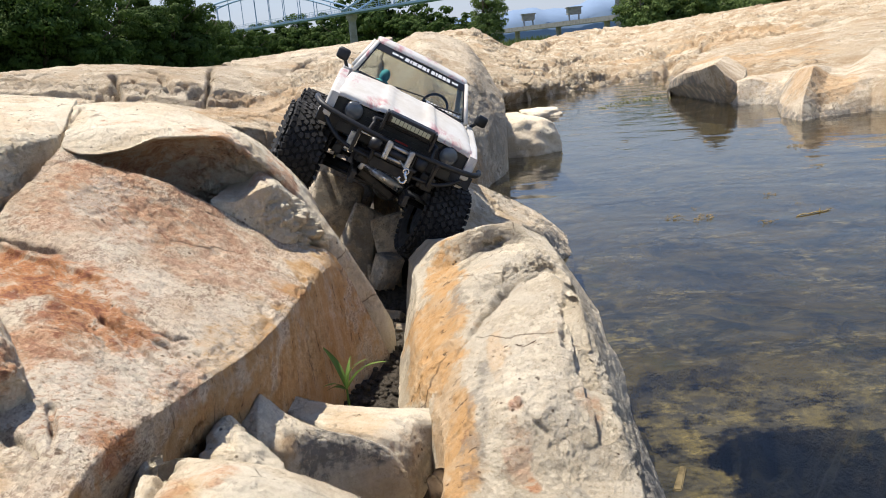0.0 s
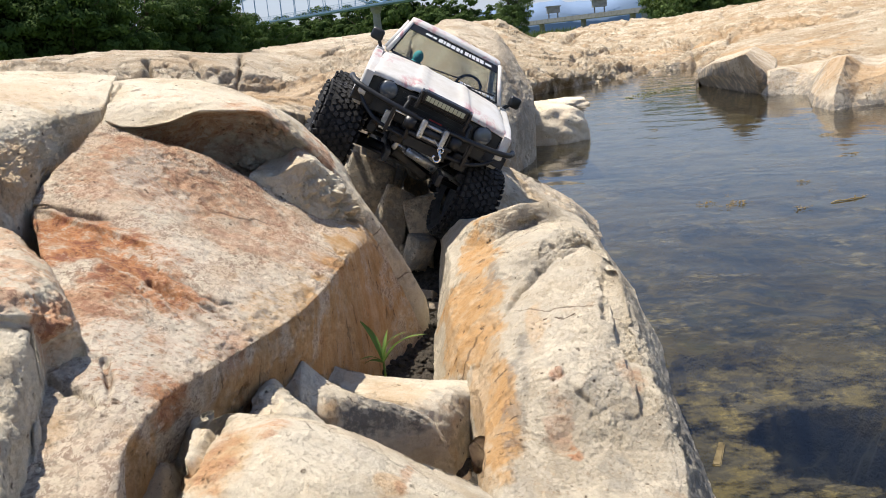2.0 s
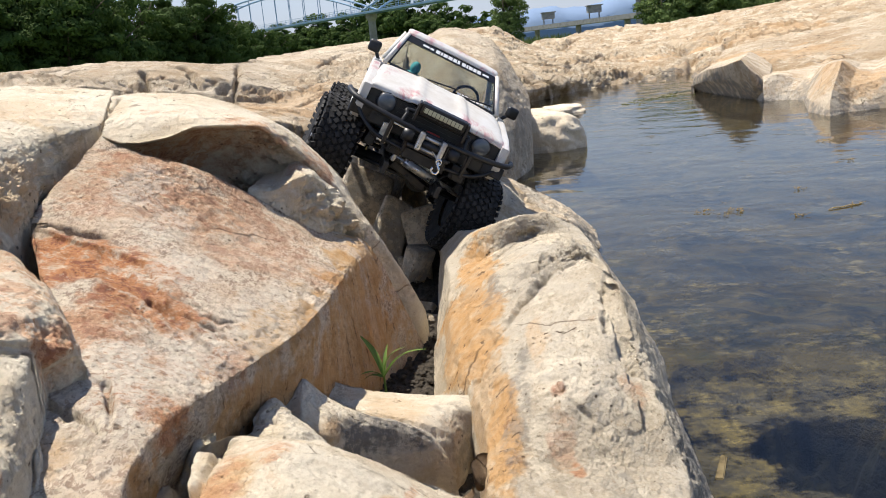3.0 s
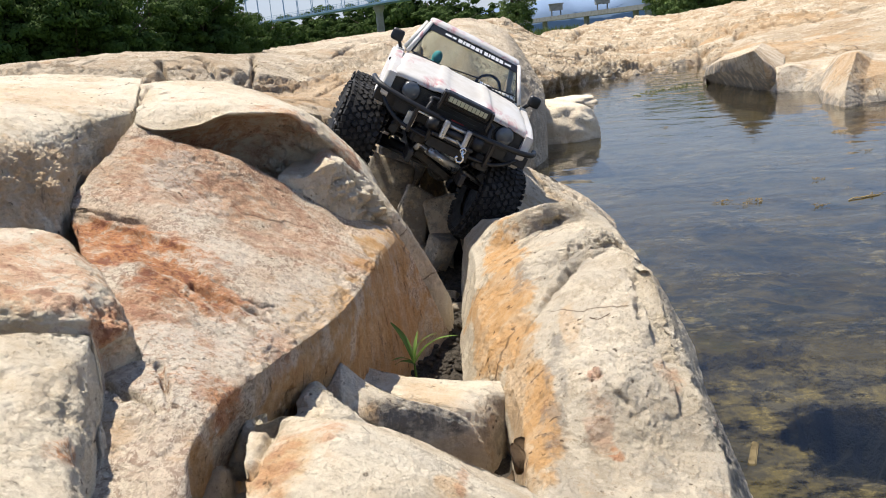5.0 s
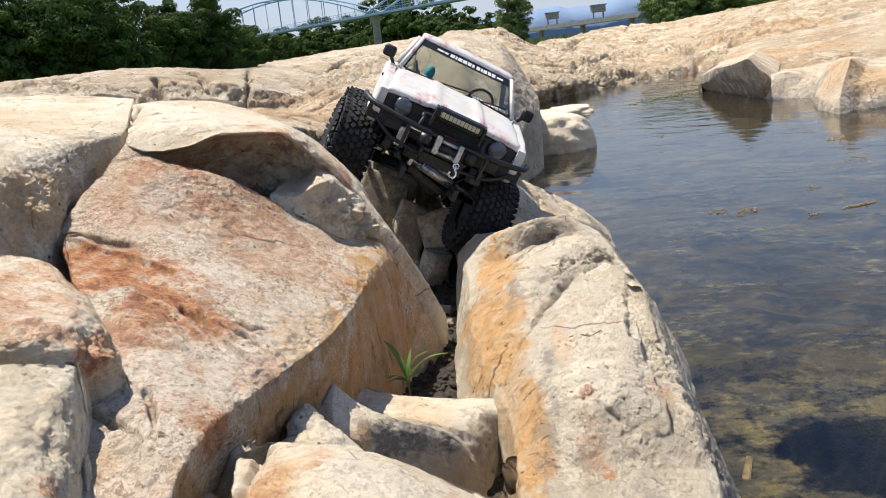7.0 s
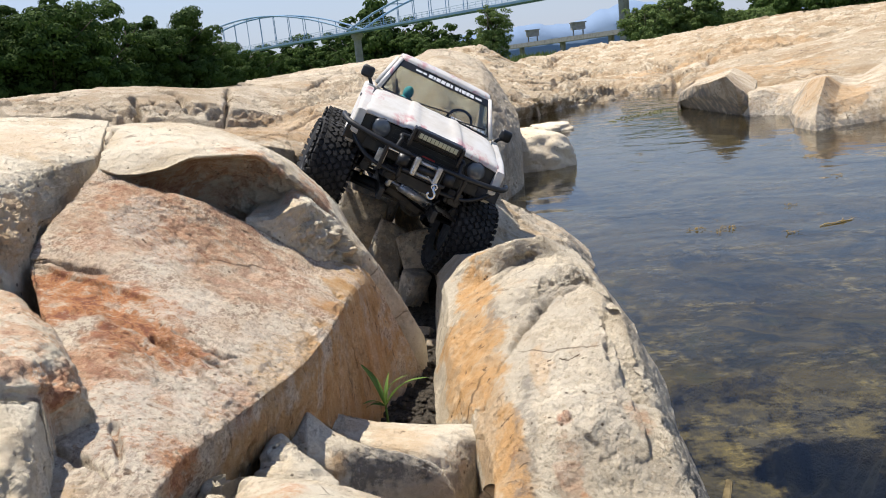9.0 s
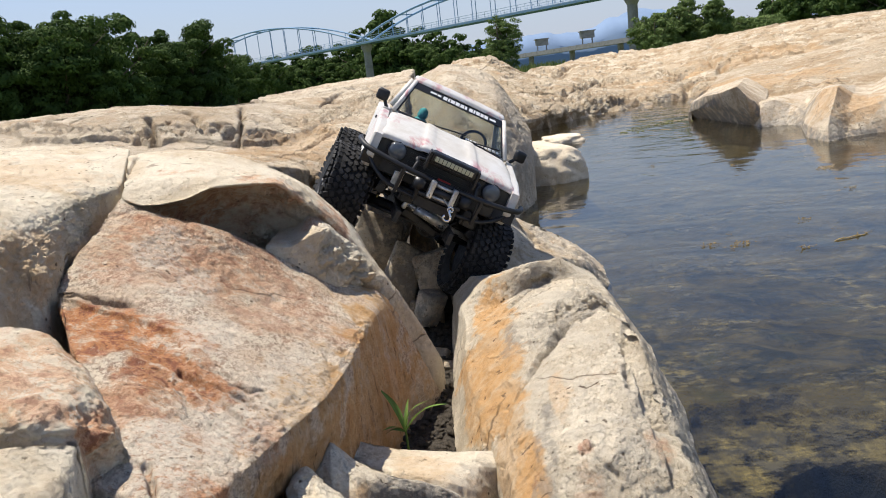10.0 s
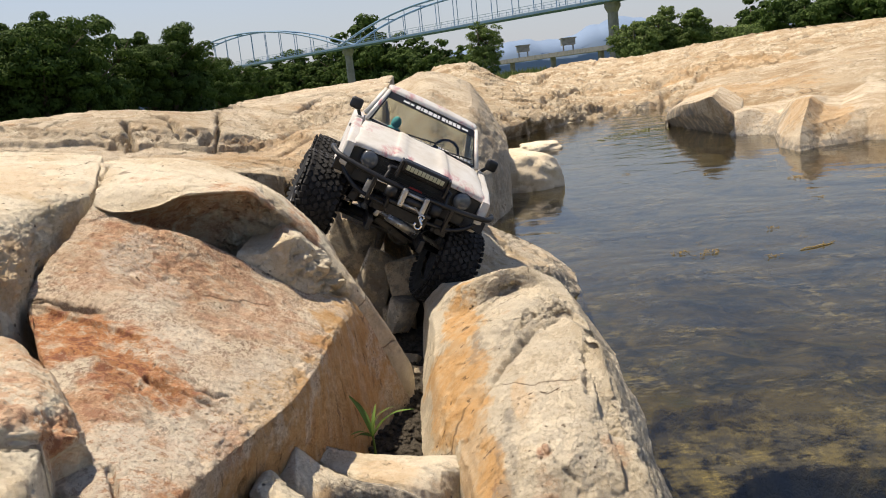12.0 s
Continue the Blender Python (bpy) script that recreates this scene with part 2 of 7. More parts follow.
def leaf_material(name, dark, light):
    m, nt, bsdf = material(name)
    geo = nt.nodes.new("ShaderNodeNewGeometry")
    info = nt.nodes.new("ShaderNodeObjectInfo")
    col = mix(nt, geo.outputs["Random Per Island"], dark, light)
    col = mix(nt, maths(nt, "MULTIPLY", info.outputs["Random"], 0.35), col, tuple(0.6 * c for c in dark))
    nt.links.new(col, bsdf.inputs["Base Color"])
    bsdf.inputs["Roughness"].default_value = 0.8
    bsdf.inputs["Specular IOR Level"].default_value = 0.15
    tr = node(nt, "BsdfTranslucent")
    nt.links.new(col, tr.inputs[0])
    ms = node(nt, "MixShader", Fac=0.25)
    nt.links.new(bsdf.outputs[0], ms.inputs[1])
    nt.links.new(tr.outputs[0], ms.inputs[2])
    nt.links.new(ms.outputs[0], nt.nodes["Material Output"].inputs[0])
    return m


LEAF = leaf_material("tree_leaf", (0.042, 0.078, 0.020), (0.090, 0.140, 0.034))
LEAF_BUSH = leaf_material("bush_leaf", (0.085, 0.135, 0.04), (0.19, 0.25, 0.08))
LEAF_GRASS = leaf_material("grass_blade", (0.11, 0.15, 0.045), (0.20, 0.22, 0.08))
BARK = plain("bark", (0.11, 0.085, 0.06), 0.9, vary=0.25, scale=8, dents=0.01)
STEEL_BLUE = plain("bridge_steel", (0.15, 0.26, 0.39), 0.55, vary=0.05, scale=0.5)
STEEL_PALE = plain("bridge_deck_edge", (0.30, 0.40, 0.50), 0.6, vary=0.05, scale=0.5)
CONCRETE = plain("concrete", (0.25, 0.245, 0.235), 0.85, vary=0.12, scale=0.7)
# the hills' blue has the distance haze mixed into it
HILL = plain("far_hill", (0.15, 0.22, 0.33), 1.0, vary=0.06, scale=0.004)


# ---- building helpers ----
def link(name, bm, mat, parent=None, smooth=True):
    me = bpy.data.meshes.new(name)
    bm.to_mesh(me)
    bm.free()
    for p in me.polygons:
        p.use_smooth = smooth
    if mat:
        me.materials.append(mat)
    ob = new(name, me)
    ob.parent = parent
    return ob


def part(name, bm, mat, parent, label="", smooth=False):
    return tagged(link(name, bm, mat, parent, smooth), label)


def from_arrays(name, verts, faces, mat, parent=None, smooth=True):
    me = bpy.data.meshes.new(name)
    me.from_pydata([tuple(v) for v in verts], [], [tuple(f) for f in faces])
    me.update()
    me.polygons.foreach_set("use_smooth", [smooth] * len(me.polygons))
    if mat:
        me.materials.append(mat)
    ob = new(name, me)
    ob.parent = parent
    return ob


def from_quads(name, verts, quads, mat, smooth=True):
    """A mesh of many four-sided faces straight from arrays."""
    me = bpy.data.meshes.new(name)
    me.vertices.add(len(verts))
    me.vertices.foreach_set("co", np.ascontiguousarray(verts, np.float32).ravel())
    me.loops.add(quads.size)
    me.loops.foreach_set("vertex_index", np.ascontiguousarray(quads, np.int32).ravel())
    me.polygons.add(len(quads))
    me.polygons.foreach_set("loop_start", np.arange(0, quads.size, 4, dtype=np.int32))
    me.polygons.foreach_set("use_smooth", np.full(len(quads), smooth))
    me.update(calc_edges=True)
    me.materials.append(mat)
    return new(name, me)


def box(bm, centre, size, turn=(0, 0, 0), bevel=0.0, seg=2):
    m = pose(*centre, *turn) @ Matrix.Diagonal((*size, 1))
    got = bmesh.ops.create_cube(bm, size=1.0, matrix=m)
    if bevel:
        edges = list({e for v in got["verts"] for e in v.link_edges})
        bmesh.ops.bevel(bm, geom=edges, offset=bevel, segments=seg, profile=0.5, affect="EDGES")
    return bm


def rod(bm, a, b, r, r2=None, seg=10):
    a, b = Vector(a), Vector(b)
    d = b - a
    m = Matrix.Translation((a + b) / 2) @ d.to_track_quat("Z", "Y").to_matrix().to_4x4()
    bmesh.ops.create_cone(bm, cap_ends=True, segments=seg, radius1=r, radius2=r if r2 is None else r2, depth=d.length, matrix=m)
    return bm


def tube(bm, pts, r, seg=8):
    """A bent tube along a line of places."""
    rings = []
    pts = [Vector(p) for p in pts]
    for n, p in enumerate(pts):
        d = (pts[min(n + 1, len(pts) - 1)] - pts[max(n - 1, 0)]).normalized()
        side = d.cross(Vector((0.13, 0.21, 0.97))).normalized()
        up = side.cross(d)
        rr = r[n] if isinstance(r, (list, tuple)) else r
        rings.append([bm.verts.new(p + rr * (math.cos(a) * side + math.sin(a) * up)) for a in (2 * math.pi * k / seg for k in range(seg))])
    for one, two in zip(rings, rings[1:]):
        for k in range(seg):
            bm.faces.new((one[k], one[(k + 1) % seg], two[(k + 1) % seg], two[k]))
    bm.faces.new(rings[0][::-1])
    bm.faces.new(rings[-1])
    return bm


def hull(bm, places):
    vs = [bm.verts.new(p) for p in places]
    bmesh.ops.convex_hull(bm, input=vs)
    return bm


# ---- rocks ----
def row(*places):
    return [Vector(p) for p in places]


def spline(p, n):
    """p: places along the first axis; n samples of a Catmull-Rom curve through them."""
    q = np.concatenate([2 * p[:1] - p[1:2], p, 2 * p[-1:] - p[-2:-1]])
    t = np.linspace(0, len(p) - 1, n)
    k = np.minimum(t.astype(int), len(p) - 2)
    f = (t - k).reshape((-1,) + (1,) * (p.ndim - 1))
    a, b, c, d = q[k], q[k + 1], q[k + 2], q[k + 3]
    return 0.5 * (2 * b + (c - a) * f + (2 * a - 5 * b + 4 * c - d) * f * f + (3 * b - a - 3 * c + d) * f ** 3)


def to_line(p, line):
    """How far places p lie from a broken line."""
    best = np.full(len(p), 9.0)
    for a, b in zip(line, line[1:]):
        a, b = np.array(a), np.array(b)
        u = np.clip((p - a) @ (b - a) / ((b - a) @ (b - a)), 0, 1)
        best = np.minimum(best, np.linalg.norm(p - (a + u[:, None] * (b - a)), axis=1))
    return best


def below_line(p, line):
    """How far places p lie from a broken line seen from above, less than nothing on its left side."""
    best, sign = np.full(len(p), 9.0), np.ones(len(p))
    q = p[:, :2]
    for a, b in zip(line, line[1:]):
        a, b = np.array(a[:2]), np.array(b[:2])
        d = b - a
        u = np.clip((q - a) @ d / (d @ d), 0, 1)
        far = np.linalg.norm(q - (a + u[:, None] * d), axis=1)
        near = far < best
        side = np.where((q - a)[:, 1] * d[0] - (q - a)[:, 0] * d[1] > 0, -1.0, 1.0)
        best, sign = np.where(near, far, best), np.where(near, side, sign)
    return best * sign


GRADS = np.random.RandomState(5).normal(size=(256, 3))
GRADS /= np.linalg.norm(GRADS, axis=1, keepdims=True)


TABLE = np.random.RandomState(9).permutation(256).astype(np.int32)
GX, GY, GZ = (np.ascontiguousarray(GRADS[:, k], np.float32) for k in range(3))


def smooth_noise(p, salt=0):
    """Gradient noise of many places at once, about -0.7 to 0.7."""
    q = np.asarray(p, np.float32).T
    base = np.floor(q)
    f = q - base
    w = f * f * f * (f * (f * 6 - 15) + 10)
    i = base.astype(np.int32) + salt * 31
    i0, i1 = i & 255, (i + 1) & 255
    total = 0.0
    for x, fx, wx in ((i0[0], f[0], 1 - w[0]), (i1[0], f[0] - 1, w[0])):
        a = TABLE[x]
        for y, fy, wy in ((i0[1], f[1], 1 - w[1]), (i1[1], f[1] - 1, w[1])):
            b = TABLE[(a + y) & 255]
            for z, fz, wz in ((i0[2], f[2], 1 - w[2]), (i1[2], f[2] - 1, w[2])):
                h = TABLE[(b + z) & 255]
                total = total + wx * wy * wz * (GX[h] * fx + GY[h] * fy + GZ[h] * fz)
    return total * 1.5


def layers(p, octaves=4, gain=0.5, salt=0, ridge=False):
    total, high = np.zeros(len(p), np.float32), 1.0
    for k in range(octaves):
        n = smooth_noise(p * 2.07 ** k + 7.3 * k, salt + k)
        total += high * ((1 - 2.2 * np.abs(n)) if ridge else n)
        high *= gain
    return total


def facets(p, salt=0):
    """Distances to the nearest two cell centres, and the height of a random tilted plane in each cell."""
    q = np.asarray(p, np.float32).T
    i = np.floor(q).astype(np.int32)
    f = q - i
    i = i + salt * 31
    one, two, tilt = np.full(len(p), 9.0, np.float32), np.full(len(p), 9.0, np.float32), np.zeros(len(p), np.float32)
    spread = np.random.RandomState(3).rand(3, 256).astype(np.float32)
    for x in (-1, 0, 1):
        a = TABLE[(i[0] + x) & 255]
        for y in (-1, 0, 1):
            b = TABLE[(a + i[1] + y) & 255]
            for z in (-1, 0, 1):
                h = TABLE[(b + i[2] + z) & 255]
                dx, dy, dz = f[0] - x - spread[0][h], f[1] - y - spread[1][h], f[2] - z - spread[2][h]
                far = dx * dx + dy * dy + dz * dz
                near = far < one
                two = np.where(near, one, np.minimum(two, far))
                one = np.where(near, far, one)
                tilt = np.where(near, dx * GX[h] + dy * GY[h] + dz * GZ[h] + 0.5 * GX[255 - h], tilt)
    return np.sqrt(one), np.sqrt(two), tilt


def smoothstep(x, lo, hi):
    t = np.clip((x - lo) / (hi - lo), 0, 1)
    return t * t * (3 - 2 * t)


def straight(p, n):
    """As spline, but in straight runs with hard corners."""
    t = np.linspace(0, len(p) - 1, n)
    k = np.minimum(t.astype(int), len(p) - 2)
    f = (t - k).reshape((-1,) + (1,) * (p.ndim - 1))
    return p[k] * (1 - f) + p[k + 1] * f


def boulder(sections, label, step=0.005, size=1.0, drop=0.25, mat=None, cracks=(), stains=(), name="boulder", chips=1.0, seed=0, crackle=None, rough=(), facet=0.3, curve=0.7, ledges=(), pits=1.0):
    """A boulder's weathered skin drawn through a few cross-sections, with walls going down into the ground.
    curve: 1 for a worn shape, 0 for flat broken faces. cracks: (line, width, depth). ledges: (line, depth, fade), where
    a layer has broken away to the right of the line. stains: (place, radius, channel 0 iron 1 ochre 2 grey 3 bleach,
    strength); grey is lichen, and shade painted on some faces."""
    p = np.array([[tuple(v) for v in r] for r in sections])
    long = np.linalg.norm(np.diff(p, axis=0), axis=2).sum(0).max()
    wide = np.linalg.norm(np.diff(p, axis=1), axis=2).sum(1).max()
    nu, nv = max(8, int(long / step)), max(8, int(wide / step))
    g = np.swapaxes(spline(np.swapaxes(spline(p, nu), 0, 1), nv), 0, 1)
    h = np.swapaxes(straight(np.swapaxes(straight(p, nu), 0, 1), nv), 0, 1)
    g = curve * g + (1 - curve) * h
    # walls that run down from all four borders
    k = 6
    down = np.zeros((k, 1, 3))
    down[:, 0, 2] = -drop * (np.arange(k, 0, -1) / k)
    g = np.concatenate([g[:1] + down, g, g[-1:] + down[::-1]])
    down = np.swapaxes(down, 0, 1)
    g = np.concatenate([g[:, :1] + down, g, g[:, -1:] + down[:, ::-1]], axis=1)
    nu, nv = g.shape[:2]
    du, dv = np.gradient(g, axis=0), np.gradient(g, axis=1)
    nor = np.cross(dv, du)
    nor /= np.linalg.norm(nor, axis=2, keepdims=True) + 1e-9
    flip = nor[k:-k, k:-k, 2].mean() < 0
    if flip:
        nor = -nor
    v, nn = g.reshape(-1, 3), nor.reshape(-1, 3)
    w = v / size + np.array((seed * 3.1, seed * 1.3, 0))
    soft = layers(w * 11, 4, 0.5, seed)
    fine = layers(w * 70, 3, 0.55, seed + 20)
    e = 3.2 * layers(w * 6, 5, 0.52, seed + 40)
    flake = (np.floor(e) + np.maximum(0, (e - np.floor(e)) * 10 - 9)) / 3.2
    seam = layers(w * 14, 4, 0.5, seed + 60, True)
    bent = w + 0.016 * np.stack([smooth_noise(w * 26, 80 + j) for j in range(3)], 1)
    one, two, tilt = facets(bent * 13, seed)
    chip, chip2, tilt2 = facets(bent * 37, seed + 1)
    worn = smoothstep(smooth_noise(w * 5, seed + 90), -0.15, 0.25)
    hole = smoothstep(layers(w * 260, 2, 0.6, seed + 95), 0.38, 0.6) * smoothstep(smooth_noise(w * 9, seed + 96), -0.1, 0.2)
    grit = layers(w * 210, 2, 0.6, seed + 70) * smoothstep(smooth_noise(w * 17, seed + 71), -0.35, 0.2)
    off = size * (0.00055 * pits * grit) + size * chips * (0.0020 * soft + 0.0040 * flake - 0.0026 * smoothstep(seam, 1.15, 1.6) + 0.0014 * fine
                          + 0.0060 * facet * worn * tilt + 0.0028 * facet * (1.2 - worn) * tilt2) - size * pits * 0.0010 * hole
    if crackle:
        c1, c2, _ = facets(v * np.array((1, 1, 2.2)) / crackle[0] + 0.25 * soft[:, None], seed + 7)
        off -= crackle[1] * np.exp(-((c2 - c1) / 0.055) ** 2) * smoothstep(smooth_noise(v * 1.3 / crackle[0], 3), -0.25, 0.1)
    inner = np.zeros((nu, nv), bool)
    inner[k:-k, k:-k] = True
    off -= off[inner.ravel()].mean()
    for line, radius, high in rough:
        near = np.exp(-(to_line(v, line) / radius) ** 2)
        some = np.nonzero(near > 0.05)[0]
        q = v[some] / size
        r1, r2 = layers(q * 42 + 3, 4, 0.55, seed + 5, True), layers(q * 75, 4, 0.6, seed + 6)
        off[some] += near[some] * high * (0.9 * r2 - 0.5 * np.maximum(0, r1 - 0.8))
    wander = layers(v / size * 25, 3, 0.5, 11) + 0.4 * layers(v / size * 110, 2, 0.5, 12)
    for line, width, depth in cracks:
        dist = np.maximum(0, to_line(v, line) + wander * width * 1.6)
        off -= depth * np.exp(-(dist / width) ** 2)
    for line, depth, fade in ledges:
        d = below_line(v, line) + wander * 0.004 * size
        off -= depth * smoothstep(d, -0.0008 * size, 0.0012 * size) * (1 - smoothstep(d, 0.3 * fade, fade)) * (to_line(v, line) < fade)
    v = v + nn * off[:, None]
    idx = np.arange(nu * nv).reshape(nu, nv)
    quads = np.stack([idx[:-1, :-1], idx[:-1, 1:], idx[1:, 1:], idx[1:, :-1]], -1).reshape(-1, 4)
    if flip:
        quads = quads[:, ::-1]
    ob = from_quads(name, v, quads, mat or ROCK)
    rgba = np.zeros((len(v), 4), np.float32)
    blot = layers(v / size * 18 + 5, 4, 0.6, seed + 30) + 0.5 * layers(v / size * 95, 3, 0.6, seed + 31)
    for place, radius, channel, strength in stains:
        r = np.linalg.norm((v - np.array(place)) / np.array(radius), axis=1)
        rgba[:, channel] = np.maximum(rgba[:, channel], strength * np.clip((1.15 - r + 0.5 * blot) / 0.35, 0, 1))
    layer = ob.data.color_attributes.new("stain", "FLOAT_COLOR", "POINT")
    layer.data.foreach_set("color", rgba.ravel())
    return tagged(ob, label, "rock", "river rocks")


def block(place, size, turn, label, seed=0, mat=None, cut=0.22, grey=0.0):
    """A broken block with flat faces and worn arrises."""
    rng = random.Random(seed)
    bm = bmesh.new()
    hull(bm, [(x * size[0] * rng.uniform(1 - 2 * cut, 1), y * size[1] * rng.uniform(1 - 2 * cut, 1), z * size[2] * rng.uniform(1 - cut, 1)) for x in (-1, 1) for y in (-1, 1) for z in (-1, 1)])
    bmesh.ops.bevel(bm, geom=bm.edges[:], offset=0.16 * min(size), segments=4, profile=0.6, affect="EDGES")
    bmesh.ops.transform(bm, matrix=pose(*place, *turn), verts=bm.verts[:])
    ob = link("stone", bm, mat or ROCK, smooth=False)
    layer = ob.data.color_attributes.new("stain", "FLOAT_COLOR", "POINT")
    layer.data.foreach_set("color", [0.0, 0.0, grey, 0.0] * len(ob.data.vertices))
    return tagged(ob, label, "stone", "loose stones")


def stone(place, size, turn=(0, 0, 0), label="small pale sandstone stone wedged between boulders", square=0.55, seed=0, mat=None, name="stone", group="loose stones", div=4, ochre=0.0, lump=0.16):
    """A single worn stone: a rounded block with uneven sides."""
    bm = bmesh.new()
    bmesh.ops.create_icosphere(bm, subdivisions=div, radius=1.0)
    m = pose(*place, *turn)
    s = Vector(size)
    rough = max(size)
    for v in bm.verts:
        d = v.co.normalized()
        big = max(abs(d.x), abs(d.y), abs(d.z))
        r = 1.0 / big ** square
        w = d * 1.4 + Vector((seed * 1.7, seed * 0.9, 3))
        cut = noise.voronoi(w * 1.1)[0]
        r *= 1 + lump * noise.fractal(w, 0.9, 2.1, 5) + 0.10 * min(0.4, cut[1] - cut[0])
        q = Vector((d.x * s.x, d.y * s.y, d.z * s.z)) * r * 0.78
        v.co = m @ q
    ob = link(name, bm, mat or ROCK)
    me = ob.data
    layer = me.color_attributes.new("stain", "FLOAT_COLOR", "POINT")
    vals = []
    for v in me.vertices:
        o = max(0, min(1, noise.fractal(v.co * 14 / (rough * 8), 0.8, 2, 3) * 1.5 + ochre)) * ochre
        vals += [0, o, 0, 0]
    layer.data.foreach_set("color", vals)
    return tagged(ob, label, "stone", group)


# ---- ground, water ----
def make_ground():
    """One sheet from the river's bed to the horizon."""
    def height(x, y):
        far = math.hypot(x, y)
        land = max(0.0, min(1.0, (y - 13.0) / 3.0, 1.0)) if x > -6 else 1.0
        if x <= -6:
            land = max(land, min(1.0, (-6 - x) / 2.0))
        if y < -3:
            land = max(land, min(1.0, (-3 - y) / 2.0))
        if x > 9:
            land = max(land, min(1.0, (x - 9) / 3.0))
        bed = -0.085 + 0.045 * noise.fractal(Vector((x * 2.2, y * 2.2, 0)), 0.9, 2, 4) - 0.03 * min(1, max(0, x))
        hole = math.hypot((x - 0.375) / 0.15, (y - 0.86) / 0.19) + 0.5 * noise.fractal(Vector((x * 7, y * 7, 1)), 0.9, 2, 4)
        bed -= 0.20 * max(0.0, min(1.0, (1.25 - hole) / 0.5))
        up = 0.26 + 0.10 * noise.fractal(Vector((x * 0.08, y * 0.08, 3)), 0.9, 2, 3)
        if far > 300:
            up = 0.2
        land = land * land * (3 - 2 * land)
        return bed * (1 - land) + up * land

    radii = [0.05 * 1.045 ** k for k in range(260)]
    radii = [r for r in radii if r < 4500]
    n = 220
    verts, faces = [(0.3, 1.0, height(0.3, 1.0))], []
    for r in radii:
        for k in range(n):
            a = 2 * math.pi * k / n
            x, y = 0.3 + r * math.cos(a), 1.0 + r * math.sin(a)
            verts.append((x, y, height(x, y)))
    for k in range(n):
        faces.append((0, 1 + k, 1 + (k + 1) % n))
    for i in range(len(radii) - 1):
        a, b = 1 + i * n, 1 + (i + 1) * n
        for k in range(n):
            faces.append((a + k, b + k, b + (k + 1) % n, a + (k + 1) % n))
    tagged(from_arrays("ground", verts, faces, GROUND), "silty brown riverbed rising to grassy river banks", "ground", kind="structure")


make_ground()
bm = bmesh.new()
bmesh.ops.create_grid(bm, x_segments=60, y_segments=60, size=0.5, matrix=Matrix.Translation((3.0, 5.5, 0)) @ Matrix.Diagonal((20, 19, 1, 1)))
tagged(link("water", bm, WATER), "still murky river water with drifting brown algae", "water", kind="structure")

# ---- the boulders, by cross-sections from near to far ----
LEDGE_BOULDER = [
    row((-0.213, 0.272, 0.202), (-0.197, 0.277, 0.198), (-0.183, 0.281, 0.195), (-0.175, 0.293, 0.19), (-0.176, 0.299, 0.185), (-0.177, 0.305, 0.177), (-0.178, 0.305, 0.17), (-0.188, 0.32, 0.149)),
    row((-0.221, 0.305, 0.204), (-0.208, 0.311, 0.202), (-0.193, 0.314, 0.202), (-0.183, 0.322, 0.201), (-0.183, 0.327, 0.196), (-0.19, 0.345, 0.178), (-0.194, 0.35, 0.16), (-0.206, 0.36, 0.129)),
    row((-0.246, 0.375, 0.216), (-0.23, 0.378, 0.214), (-0.206, 0.375, 0.212), (-0.185, 0.38, 0.202), (-0.185, 0.387, 0.195), (-0.186, 0.395, 0.181), (-0.195, 0.4, 0.154), (-0.206, 0.41, 0.124)),
    row((-0.28, 0.47, 0.233), (-0.25, 0.475, 0.227), (-0.216, 0.47, 0.209), (-0.18, 0.467, 0.19), (-0.178, 0.471, 0.185), (-0.176, 0.478, 0.171), (-0.182, 0.49, 0.14), (-0.19, 0.5, 0.111)),
    row((-0.361, 0.6, 0.263), (-0.302, 0.585, 0.246), (-0.238, 0.575, 0.222), (-0.163, 0.59, 0.181), (-0.159, 0.596, 0.176), (-0.156, 0.606, 0.159), (-0.16, 0.63, 0.096), (-0.166, 0.64, 0.056)),
    row((-0.375, 0.66, 0.28), (-0.338, 0.7, 0.277), (-0.279, 0.72, 0.243), (-0.166, 0.777, 0.177), (-0.154, 0.792, 0.166), (-0.152, 0.805, 0.149), (-0.142, 0.835, 0.076), (-0.137, 0.85, 0.01)),
    row((-0.385, 0.8, 0.318), (-0.342, 0.79, 0.3), (-0.283, 0.805, 0.273), (-0.204, 0.86, 0.202), (-0.156, 0.89, 0.177), (-0.142, 0.9, 0.155), (-0.119, 0.93, 0.083), (-0.102, 0.95, 0.024)),
]
